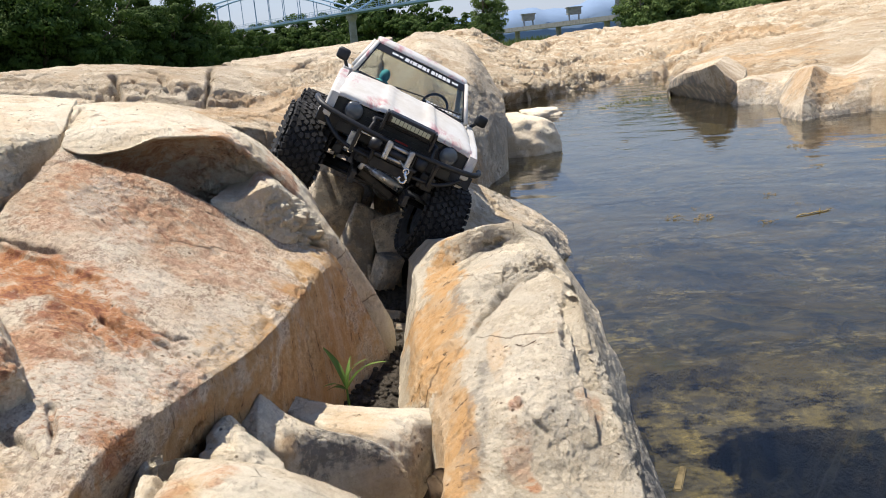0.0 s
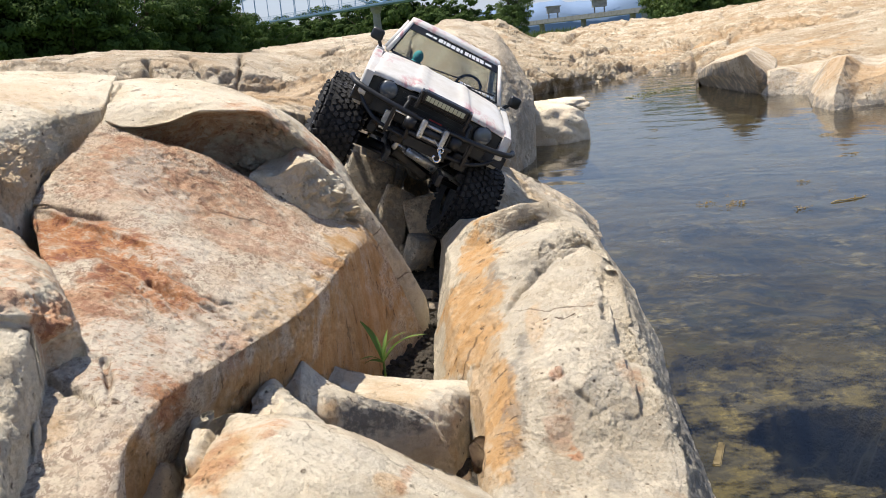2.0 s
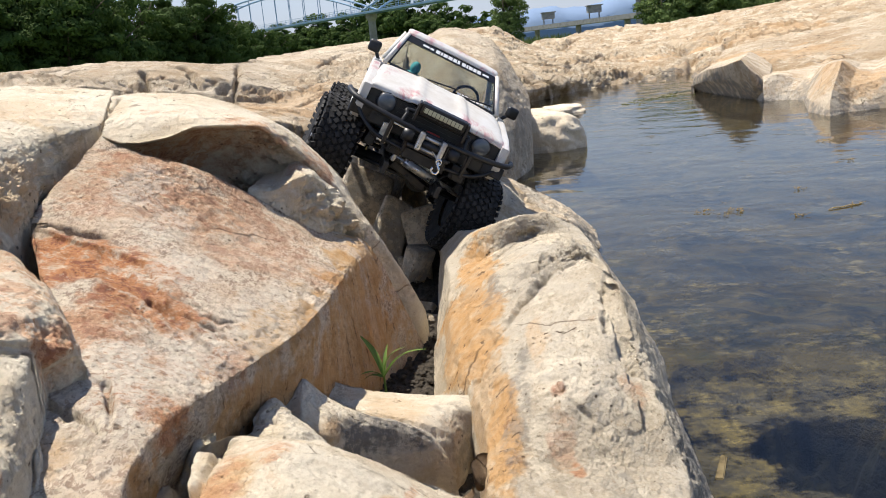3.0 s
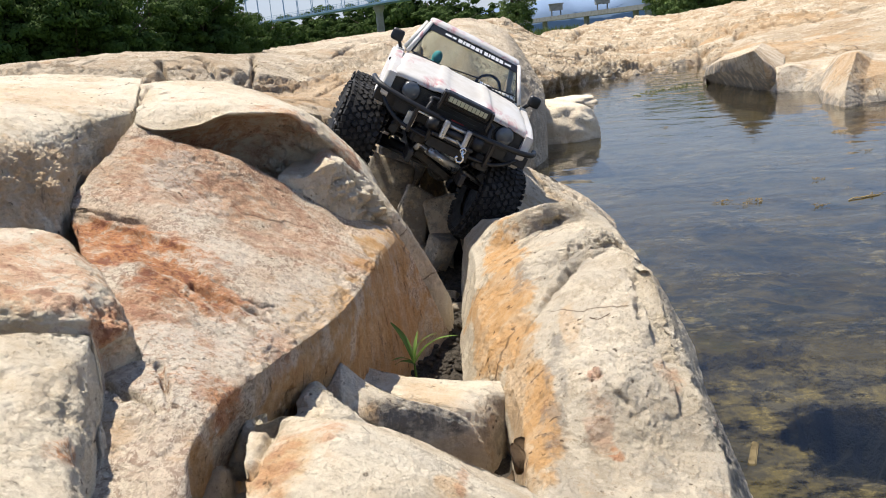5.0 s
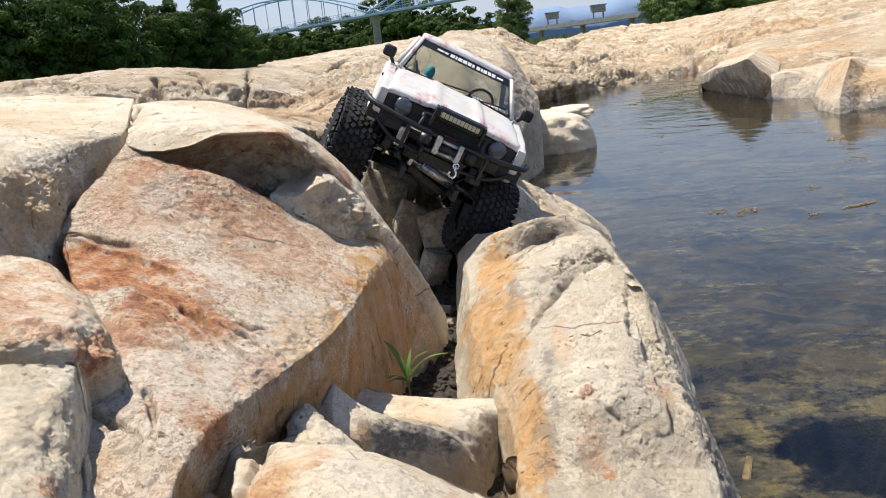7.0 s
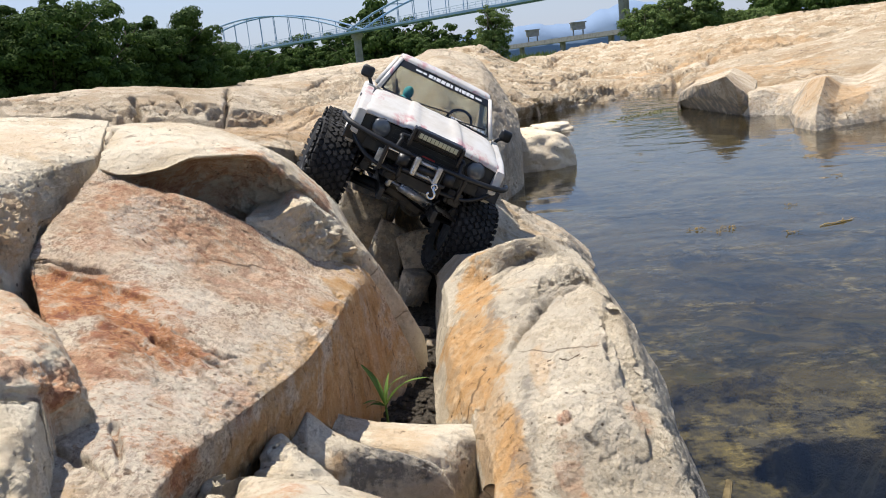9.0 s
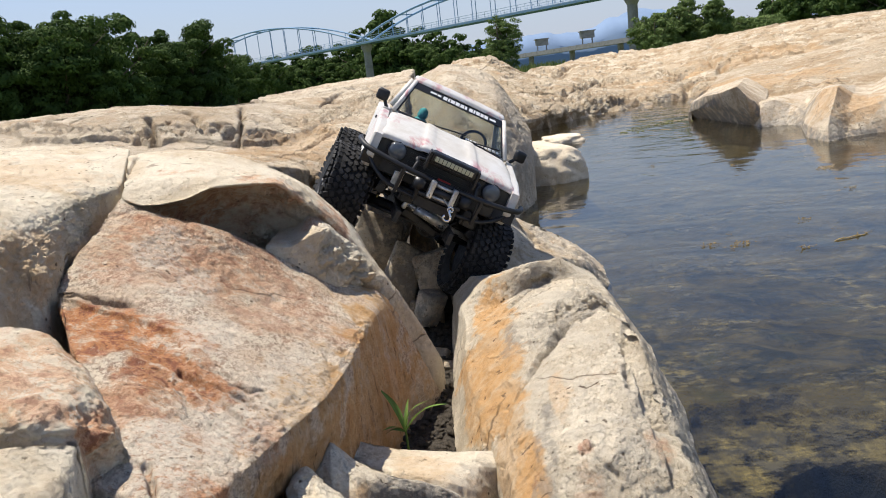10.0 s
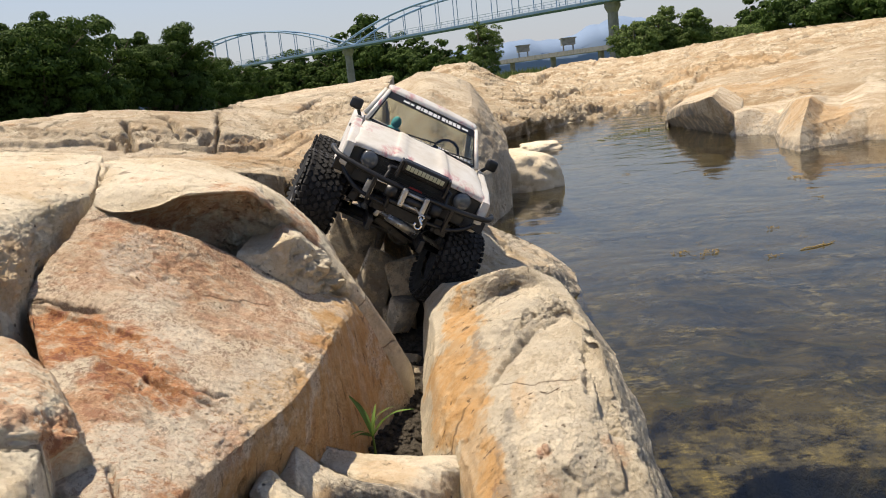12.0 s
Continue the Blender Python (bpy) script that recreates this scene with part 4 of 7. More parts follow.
boulder(LEDGE_BOULDER, "pale sandstone boulder with rust-red patch and sloping top", mat=ROCK_RUST, step=0.0015, chips=0.5, facet=0.2,
        ledges=[(((-0.362, 0.612, 0.264), (-0.333, 0.606, 0.257), (-0.3, 0.594, 0.247), (-0.272, 0.588, 0.236), (-0.247, 0.548, 0.226), (-0.236, 0.53, 0.221), (-0.215, 0.51, 0.211)), 0.0035, 0.045)],
        cracks=[(((-0.247, 0.534, 0.224), (-0.235, 0.53, 0.219), (-0.226, 0.525, 0.215), (-0.213, 0.524, 0.208), (-0.199, 0.525, 0.2)), 0.0018, 0.006), (((-0.215, 0.534, 0.209), (-0.205, 0.537, 0.204), (-0.197, 0.544, 0.199)), 0.0015, 0.005), (((-0.244, 0.375, 0.216), (-0.232, 0.37, 0.212), (-0.217, 0.356, 0.207), (-0.204, 0.35, 0.204), (-0.204, 0.36, 0.207)), 0.0016, 0.006), (((-0.224, 0.403, 0.215), (-0.211, 0.377, 0.212), (-0.202, 0.363, 0.207)), 0.0012, 0.004), (((-0.375, 0.615, 0.268), (-0.351, 0.621, 0.264), (-0.331, 0.617, 0.259), (-0.307, 0.615, 0.251)), 0.0026, 0.016),
                (((-0.246, 0.531, 0.224), (-0.22, 0.52, 0.211), (-0.195, 0.516, 0.197)), 0.0022, 0.006),
                (((-0.239, 0.545, 0.221), (-0.219, 0.544, 0.212), (-0.203, 0.537, 0.202)), 0.002, 0.004),
                (((-0.243, 0.376, 0.216), (-0.232, 0.372, 0.213), (-0.212, 0.358, 0.21), (-0.2, 0.345, 0.206)), 0.0020, 0.006),
                (((-0.2, 0.345, 0.206), (-0.205, 0.362, 0.21), (-0.215, 0.388, 0.214)), 0.0014, 0.003),
                (((-0.177, 0.509, 0.181), (-0.179, 0.491, 0.168), (-0.182, 0.478, 0.154)), 0.0018, 0.006),
                (((-0.165, 0.598, 0.173), (-0.166, 0.582, 0.16)), 0.0016, 0.005), (((-0.16, 0.683, 0.166), (-0.16, 0.651, 0.15)), 0.0016, 0.005),
                (((-0.171, 0.544, 0.176), (-0.173, 0.53, 0.155)), 0.0016, 0.005),
                (((-0.215, 0.30, 0.17), (-0.212, 0.34, 0.198)), 0.003, 0.008)],
        rough=[(((-0.192, 0.33, 0.19), (-0.19, 0.46, 0.19), (-0.17, 0.59, 0.18), (-0.157, 0.79, 0.168)), 0.010, 0.0035),
               (((-0.32, 0.75, 0.278), (-0.28, 0.735, 0.248), (-0.22, 0.69, 0.21)), 0.07, 0.0022), (((-0.32, 0.58, 0.25), (-0.23, 0.50, 0.22)), 0.05, 0.002)],
        stains=[((-0.335, 0.688, 0.274), (0.05, 0.05, 0.05), 0, 0.35), ((-0.222, 0.761, 0.211), (0.05, 0.05, 0.05), 0, 0.35), ((-0.178, 0.72, 0.185), (0.03, 0.04, 0.04), 0, 0.3), ((-0.306, 0.57, 0.246), (0.045, 0.04, 0.04), 0, 0.9), ((-0.309, 0.533, 0.245), (0.03, 0.03, 0.04), 0, 0.9), ((-0.256, 0.53, 0.228), (0.045, 0.03, 0.04), 0, 0.9), ((-0.224, 0.519, 0.214), (0.035, 0.022, 0.03), 0, 0.7), ((-0.263, 0.577, 0.231), (0.03, 0.02, 0.03), 0, 0.7), ((-0.189, 0.484, 0.195), (0.02, 0.03, 0.03), 0, 0.5), ((-0.191, 0.389, 0.204), (0.012, 0.02, 0.02), 0, 0.8), ((-0.31, 0.715, 0.262), (0.05, 0.05, 0.04), 0, 0.4), ((-0.269, 0.77, 0.249), (0.05, 0.05, 0.04), 0, 0.4), ((-0.223, 0.412, 0.215), (0.03, 0.05, 0.03), 3, 0.9), ((-0.221, 0.375, 0.213), (0.03, 0.04, 0.03), 3, 0.6), ((-0.202, 0.479, 0.202), (0.03, 0.05, 0.03), 3, 0.7), ((-0.197, 0.43, 0.205), (0.014, 0.08, 0.016), 3, 0.55), ((-0.185, 0.57, 0.195), (0.024, 0.07, 0.018), 3, 0.5),
                ((-0.325, 0.72, 0.273), (0.02, 0.05, 0.03), 3, 0.6), ((-0.285, 0.661, 0.245), (0.018, 0.05, 0.03), 3, 0.5), ((-0.246, 0.601, 0.226), (0.022, 0.045, 0.03), 3, 0.6),
                ((-0.283, 0.737, 0.248), (0.05, 0.05, 0.05), 0, 0.5), ((-0.23, 0.69, 0.215), (0.04, 0.05, 0.05), 0, 0.35), ((-0.322, 0.748, 0.278), (0.06, 0.05, 0.05), 0, 0.5),
                ((-0.333, 0.585, 0.255), (0.05, 0.035, 0.04), 0, 1.0), ((-0.29, 0.56, 0.24), (0.06, 0.05, 0.05), 0, 1.0), ((-0.24, 0.515, 0.222), (0.05, 0.035, 0.04), 0, 0.9),
                ((-0.255, 0.46, 0.228), (0.03, 0.04, 0.03), 0, 0.6), ((-0.208, 0.393, 0.212), (0.02, 0.02, 0.02), 0, 0.8), ((-0.188, 0.386, 0.198), (0.016, 0.02, 0.02), 0, 0.8),
                ((-0.215, 0.42, 0.212), (0.02, 0.05, 0.03), 0, 0.4), ((-0.23, 0.34, 0.195), (0.02, 0.03, 0.03), 1, 0.7),
                ((-0.15, 0.75, 0.09), (0.05, 0.22, 0.10), 1, 1.0), ((-0.18, 0.52, 0.12), (0.03, 0.12, 0.07), 1, 0.95), ((-0.2, 0.345, 0.16), (0.02, 0.04, 0.035), 1, 0.9)], pits=0.6, seed=1)
boulder(HOLLOW_SLAB, "pale sandstone slab with a scooped hollow under its lip", mat=ROCK_WHITE, step=0.0015, chips=0.4, curve=0.45,
        rough=[(((-0.28, 0.93, 0.289), (-0.276, 0.945, 0.271), (-0.284, 0.94, 0.255)), 0.02, 0.012), (((-0.264, 0.879, 0.279), (-0.254, 0.879, 0.284), (-0.235, 0.89, 0.275)), 0.018, 0.011)],
        cracks=[(((-0.388, 0.83, 0.334), (-0.41, 0.92, 0.352)), 0.002, 0.006), (((-0.32, 0.95, 0.35), (-0.27, 0.90, 0.325)), 0.002, 0.003)],
        stains=[((-0.317, 0.95, 0.277), (0.1, 0.05, 0.035), 0, 0.45), ((-0.361, 0.89, 0.292), (0.06, 0.05, 0.03), 0, 0.7), ((-0.31, 0.86, 0.28), (0.10, 0.04, 0.04), 0, 0.55), ((-0.22, 0.89, 0.25), (0.05, 0.03, 0.05), 2, 0.4),
                ((-0.20, 0.92, 0.262), (0.02, 0.03, 0.03), 0, 0.6), ((-0.14, 0.93, 0.15), (0.035, 0.04, 0.09), 2, 0.4)], facet=0.3, pits=0.5, seed=2)
boulder(LOBE, "rounded sandstone lobe with a rough shaded face", mat=ROCK_WHITE, step=0.0014, drop=0.06, curve=0.35, chips=0.5,
        rough=[(((-0.199, 0.893, 0.217), (-0.183, 0.9, 0.198), (-0.171, 0.905, 0.192)), 0.014, 0.01), (((-0.196, 0.872, 0.225), (-0.18, 0.883, 0.213), (-0.17, 0.895, 0.193)), 0.024, 0.013)],
        stains=[((-0.19, 0.88, 0.23), (0.05, 0.03, 0.03), 2, 0.25), ((-0.215, 0.885, 0.268), (0.02, 0.02, 0.02), 0, 0.5)], facet=0.4, seed=22)
boulder(UPPER_BOULDER, "broad flat-topped cream sandstone boulder with a shaded front", mat=ROCK_WHITE, step=0.0024, chips=0.5, curve=0.8,
        rough=[(((-0.37, 0.52, 0.30), (-0.362, 0.60, 0.295), (-0.372, 0.66, 0.30), (-0.385, 0.76, 0.318)), 0.035, 0.004)],
        stains=[((-0.37, 0.60, 0.29), (0.06, 0.10, 0.035), 1, 0.55), ((-0.5, 0.8, 0.36), (0.1, 0.1, 0.05), 1, 0.35)], facet=0.3, pits=0.5, seed=3)
boulder(BACK_RIDGE, "long low sandstone ridge with deep weathered cracks", step=0.007, size=2.2, mat=ROCK_MID, drop=0.5, chips=0.5, crackle=(0.34, 0.03),
        cracks=[(((-0.83, 2.074, 0.389), (-0.784, 1.978, 0.366), (-0.726, 1.823, 0.343)), 0.006, 0.05), (((-0.703, 2.476, 0.385), (-0.612, 2.128, 0.347), (-0.554, 1.876, 0.317)), 0.006, 0.05), (((-0.539, 3.014, 0.386), (-0.477, 2.817, 0.365), (-0.432, 2.828, 0.365)), 0.008, 0.05), (((-1.25, 2.02, 0.40), (-0.95, 1.89, 0.36), (-0.78, 1.91, 0.355), (-0.6, 1.96, 0.335), (-0.48, 2.12, 0.32)), 0.008, 0.06),
                (((-0.78, 1.84, 0.34), (-0.77, 2.06, 0.385)), 0.007, 0.06), (((-0.585, 1.88, 0.32), (-0.60, 2.12, 0.37)), 0.007, 0.06),
                (((-0.53, 2.7, 0.37), (-0.5, 3.2, 0.39)), 0.010, 0.06), (((-0.45, 1.75, 0.28), (-0.36, 2.1, 0.30)), 0.006, 0.015)],
        rough=[(((-1.25, 2.02, 0.40), (-0.95, 1.89, 0.36), (-0.6, 1.96, 0.335), (-0.40, 2.1, 0.31)), 0.05, 0.022), (((-0.45, 2.4, 0.33), (-0.35, 2.9, 0.37)), 0.10, 0.02)],
        stains=[((-0.45, 1.9, 0.29), (0.12, 0.3, 0.1), 1, 0.5), ((-0.58, 2.0, 0.33), (0.12, 0.12, 0.06), 2, 0.5)], facet=0.5, ledges=[(((-1.117, 1.973, 0.401), (-1.001, 1.794, 0.376), (-0.897, 1.788, 0.364), (-0.851, 1.828, 0.361), (-0.804, 1.868, 0.358), (-0.727, 1.827, 0.343), (-0.695, 1.875, 0.341), (-0.643, 1.862, 0.331), (-0.573, 1.861, 0.319), (-0.544, 1.905, 0.315)), 0.014, 0.2)], seed=4)
# grey stain on the right holds dark streaks and that side's painted shade
boulder(DOME_BOULDER, "tall domed sandstone boulder with a dark streaked side at the water", step=0.008, size=2.0, mat=ROCK_MID, drop=0.5, chips=0.6,
        cracks=[(((0.07, 2.2, 0.30), (0.08, 2.25, 0.15), (0.04, 2.2, 0.03)), 0.018, 0.03)],
        stains=[((0.10, 2.4, 0.14), (0.06, 0.35, 0.16), 2, 0.5), ((0.02, 2.2, 0.10), (0.06, 0.1, 0.10), 1, 0.7)], facet=0.4, seed=5)
boulder(SPINE_BOULDER, "long cream sandstone spine with an ochre flank beside the water", mat=ROCK_CREAM, step=0.0014, facet=0.35, chips=0.5, curve=0.25,
        cracks=[(((0.085, 0.80, 0.16), (0.072, 0.795, 0.161), (0.053, 0.784, 0.156), (0.037, 0.788, 0.151), (0.026, 0.762, 0.144), (0.014, 0.747, 0.136)), 0.0045, 0.026),
                (((0.01, 0.746, 0.134), (-0.003, 0.724, 0.124), (-0.025, 0.698, 0.107), (-0.037, 0.67, 0.095)), 0.0036, 0.011),
                (((0.038, 0.987, 0.147), (0.01, 0.967, 0.135), (-0.014, 0.944, 0.126)), 0.005, 0.010),
                (((0.077, 0.719, 0.158), (0.078, 0.68, 0.152), (0.076, 0.636, 0.14), (0.087, 0.613, 0.124), (0.095, 0.607, 0.109), (0.104, 0.605, 0.09)), 0.0032, 0.011),
                (((0.104, 0.605, 0.09), (0.111, 0.595, 0.068), (0.117, 0.58, 0.049)), 0.005, 0.012),
                (((0.077, 0.691, 0.153), (0.088, 0.681, 0.157)), 0.0030, 0.007),
                (((0.024, 0.586, 0.121), (0.029, 0.573, 0.117), (0.033, 0.578, 0.12)), 0.0018, 0.006),
                (((0.035, 0.567, 0.113), (0.045, 0.561, 0.104), (0.055, 0.556, 0.093)), 0.0012, 0.003),
                (((0.066, 0.86, 0.155), (0.050, 0.845, 0.150), (0.052, 0.80, 0.153)), 0.0025, 0.006), (((0.045, 0.86, 0.15), (0.035, 0.83, 0.147)), 0.0025, 0.006)],
        rough=[(((0.095, 0.64, 0.13), (0.108, 0.59, 0.085), (0.118, 0.55, 0.05)), 0.014, 0.004),
               (((0.07, 0.93, 0.15), (0.071, 0.84, 0.157), (0.04, 0.80, 0.15), (0.02, 0.80, 0.138)), 0.024, 0.006), (((0.06, 0.70, 0.15), (0.05, 0.60, 0.125), (0.06, 0.52, 0.08)), 0.035, 0.0018)],
        stains=[((0.005, 0.648, 0.117), (0.008, 0.03, 0.03), 2, 0.6), ((0.001, 0.602, 0.111), (0.009, 0.03, 0.03), 2, 0.6), ((-0.007, 0.556, 0.101), (0.008, 0.03, 0.03), 2, 0.5), ((-0.013, 0.822, 0.12), (0.012, 0.03, 0.03), 2, 0.5), ((0.061, 0.569, 0.108), (0.012, 0.03, 0.03), 2, 0.35), ((0.061, 0.505, 0.073), (0.012, 0.03, 0.03), 2, 0.4), ((0.05, 0.62, 0.13), (0.04, 0.10, 0.06), 3, 0.3), ((-0.030, 0.93, 0.12), (0.03, 0.10, 0.05), 1, 1.0), ((-0.042, 0.80, 0.10), (0.035, 0.14, 0.07), 1, 1.0),
                ((-0.018, 0.56, 0.10), (0.014, 0.09, 0.04), 1, 1.0), ((-0.03, 0.60, 0.085), (0.025, 0.13, 0.05), 1, 0.6), ((0.018, 0.66, 0.128), (0.010, 0.04, 0.03), 1, 0.5),
                ((0.033, 0.525, 0.075), (0.005, 0.008, 0.01), 0, 0.75), ((0.026, 0.540, 0.095), (0.010, 0.02, 0.02), 0, 0.3), ((0.027, 0.580, 0.12), (0.006, 0.006, 0.01), 0, 0.6), ((0.084, 0.586, 0.102), (0.012, 0.015, 0.02), 0, 0.4),
                ((0.13, 0.58, 0.035), (0.03, 0.2, 0.05), 2, 0.9), ((0.006, 0.646, 0.119), (0.007, 0.03, 0.03), 2, 0.7), ((0.002, 0.594, 0.113), (0.006, 0.03, 0.03), 2, 0.6), ((-0.010, 0.535, 0.096), (0.008, 0.03, 0.03), 2, 0.6),
                # last three greys tint the recess and top facet as if shaded
                ((-0.013, 0.847, 0.127), (0.008, 0.03, 0.03), 2, 0.6), ((0.03, 0.80, 0.145), (0.03, 0.04, 0.03), 2, 0.5), ((0.06, 0.85, 0.15), (0.03, 0.04, 0.03), 2, 0.35), ((0.02, 0.98, 0.14), (0.03, 0.02, 0.03), 2, 0.6)], pits=0.5, ledges=[(((0.034, 0.837, 0.143), (0.02, 0.789, 0.142), (0.007, 0.759, 0.132), (-0.013, 0.723, 0.117), (-0.027, 0.702, 0.104), (-0.037, 0.687, 0.095)), 0.006, 0.03), (((0.085, 0.574, 0.103), (0.084, 0.598, 0.116), (0.083, 0.621, 0.126), (0.082, 0.646, 0.136), (0.079, 0.68, 0.145), (0.08, 0.712, 0.152), (0.104, 0.793, 0.134)), 0.007, 0.022)], seed=6)
boulder(REAR_SPUR, "sandstone spur sloping into the river water", step=0.0035, size=1.3, drop=0.4, curve=0.5,
        stains=[((0.17, 1.45, 0.03), (0.05, 0.12, 0.05), 2, 0.8)], seed=7)
boulder(NEAR_CAP, "rounded sandstone boulder cap with orange lichen stains", mat=ROCK_WHITE, step=0.0014, curve=0.6, drop=0.08, chips=0.4,
        rough=[(((-0.27, 0.36, 0.257), (-0.232, 0.40, 0.245)), 0.02, 0.004)],
        stains=[((-0.29, 0.40, 0.26), (0.06, 0.05, 0.04), 0, 0.55), ((-0.24, 0.385, 0.25), (0.012, 0.014, 0.014), 0, 0.8)], pits=0.5, seed=8)
boulder(NEAR_BLOCK, "pale pitted sandstone block with rust spots", mat=ROCK_WHITE, step=0.0014, curve=0.6, drop=0.25, chips=0.4,
        cracks=[(((-0.27, 0.33, 0.25), (-0.24, 0.30, 0.243), (-0.215, 0.30, 0.235)), 0.002, 0.004), (((-0.30, 0.30, 0.25), (-0.26, 0.285, 0.245), (-0.235, 0.25, 0.24)), 0.0012, 0.002)],
        rough=[(((-0.26, 0.28, 0.245), (-0.20, 0.30, 0.23)), 0.06, 0.0022)],
        stains=[((-0.22, 0.275, 0.22), (0.012, 0.016, 0.016), 0, 0.9), ((-0.205, 0.27, 0.235), (0.007, 0.012, 0.012), 0, 0.9)], pits=0.5, seed=9)
boulder(FRONT_BOULDER, "smooth pale sandstone boulder with faint orange stains", mat=ROCK_WHITE, step=0.0013, curve=0.6, drop=0.2, chips=0.4,
        cracks=[(((-0.161, 0.392, 0.181), (-0.161, 0.373, 0.182), (-0.163, 0.355, 0.179), (-0.164, 0.344, 0.177)), 0.0022, 0.006), (((-0.17, 0.40, 0.18), (-0.165, 0.35, 0.165)), 0.004, 0.012)],
        stains=[((-0.15, 0.354, 0.181), (0.012, 0.03, 0.03), 0, 0.45), ((-0.129, 0.363, 0.187), (0.01, 0.015, 0.02), 0, 0.5), ((-0.065, 0.37, 0.155), (0.004, 0.03, 0.03), 0, 0.5), ((-0.15, 0.35, 0.175), (0.02, 0.03, 0.03), 1, 0.7), ((-0.07, 0.35, 0.165), (0.008, 0.02, 0.02), 1, 0.6)], pits=0.4, seed=10)
# strong grey stain puts the steep front face's shade into its colour
boulder(GREY_FACED_ROCK, "sharp-edged sandstone rock with a grey shaded face", mat=ROCK_WHITE, step=0.0013, curve=0.3, drop=0.15, chips=0.4,
        stains=[((-0.09, 0.55, 0.095), (0.05, 0.04, 0.022), 2, 0.95), ((-0.135, 0.53, 0.12), (0.02, 0.02, 0.02), 1, 0.6)], facet=0.3, seed=11)
# grey at the right end is that face's shade, put in as colour
boulder(CREVICE_SLAB, "straight-edged sandstone slab wedged across the crevice", mat=ROCK_WHITE, step=0.0013, curve=0.3, drop=0.15, chips=0.3,
        stains=[((-0.05, 0.63, 0.07), (0.02, 0.03, 0.03), 2, 0.5), ((-0.1, 0.62, 0.09), (0.03, 0.03, 0.012), 1, 0.4)], seed=12)
boulder(PALE_LUMP, "pale rounded sandstone lump wedged behind the front boulder", mat=ROCK_WHITE, step=0.0013, drop=0.08, chips=0.8, curve=0.6,
        cracks=[(((-0.168, 0.495, 0.128), (-0.163, 0.48, 0.12)), 0.002, 0.006)], facet=0.5, seed=17)
boulder(NEAR_WEDGE, "narrow pale wedge of sandstone between two boulders", mat=ROCK_WHITE, step=0.0014, drop=0.08, chips=0.5, curve=0.4, seed=18)
# grey on the face is painted shade over lichen; the foot is wet
boulder(SHORE_BLOCK, "dark-faced sandstone block standing at the far waterline", step=0.008, curve=0.15, size=2.5, mat=ROCK_MID, drop=0.4, chips=0.4,
        stains=[((1.36, 4.8, 0.05), (0.10, 0.6, 0.12), 2, 0.95), ((1.4, 4.8, 0.0), (0.3, 0.8, 0.04), 2, 0.95)], facet=0.3, seed=13)
boulder(SHORE_SLAB, "broad smooth orange-tinted sandstone slab above the far waterline", step=0.015, size=5.0, mat=ROCK_FAR, drop=0.6, chips=0.6,
        stains=[((1.9, 6.0, 0.25), (0.6, 0.7, 0.2), 1, 0.55)], seed=16)
boulder(SHORE_ROCK, "jagged pale and orange sandstone rock at the far waterline", step=0.008, curve=0.1, size=2.0, mat=ROCK_MID, drop=0.4, chips=0.4,
        stains=[((1.44, 4.2, 0.08), (0.12, 0.25, 0.10), 3, 0.6), ((1.40, 3.4, 0.0), (0.4, 1.2, 0.03), 2, 0.9), ((1.55, 3.6, 0.15), (0.15, 0.3, 0.12), 1, 0.6), ((1.56, 4.1, 0.05), (0.06, 0.15, 0.1), 2, 0.7)], facet=0.3, seed=15)
boulder(FAR_BANK, "wide bank of bare weathered sandstone across the water", step=0.018, size=8.0, mat=ROCK_FAR, drop=0.8, chips=1.0, crackle=(1.3, 0.05),
        cracks=[(((0.65, 6.72, 0.14), (1.29, 9.7, 0.17), (1.85, 11.19, 0.2)), 0.07, 0.10), (((1.06, 6.9, 0.05), (1.41, 7.44, 0.03), (1.69, 7.42, 0.04), (1.94, 7.09, 0.05)), 0.10, 0.09),
                (((1.06, 10.9, 0.26), (1.66, 13.59, 0.41), (2.16, 13.52, 0.4)), 0.08, 0.12), (((1.84, 10.36, 0.14), (2.54, 9.88, 0.18), (3.24, 9.24, 0.25)), 0.07, 0.09),
                (((1.71, 8.73, 0.08), (2.39, 8.34, 0.12), (3.06, 8.39, 0.2)), 0.07, 0.09), (((2.57, 11.31, 0.25), (2.29, 9.34, 0.13), (1.92, 7.42, 0.06)), 0.05, 0.09),
                (((3.05, 10.84, 0.3), (2.56, 8.55, 0.15)), 0.05, 0.08)],
        rough=[(((0.9, 7.0, 0.06), (1.8, 7.6, 0.1), (2.6, 7.2, 0.2)), 0.5, 0.04), (((1.6, 10.5, 0.3), (3.2, 10, 0.5)), 0.6, 0.04)],
        stains=[((2.2, 6.5, 0.1), (0.8, 1.0, 0.2), 1, 0.4), ((2.3, 9.6, 0.2), (0.5, 0.5, 0.2), 1, 0.6), ((3.0, 9.0, 0.4), (1.0, 1.5, 0.3), 1, 0.35), ((1.65, 7.3, 0.03), (0.5, 0.35, 0.1), 2, 0.85)], facet=0.75, seed=14)

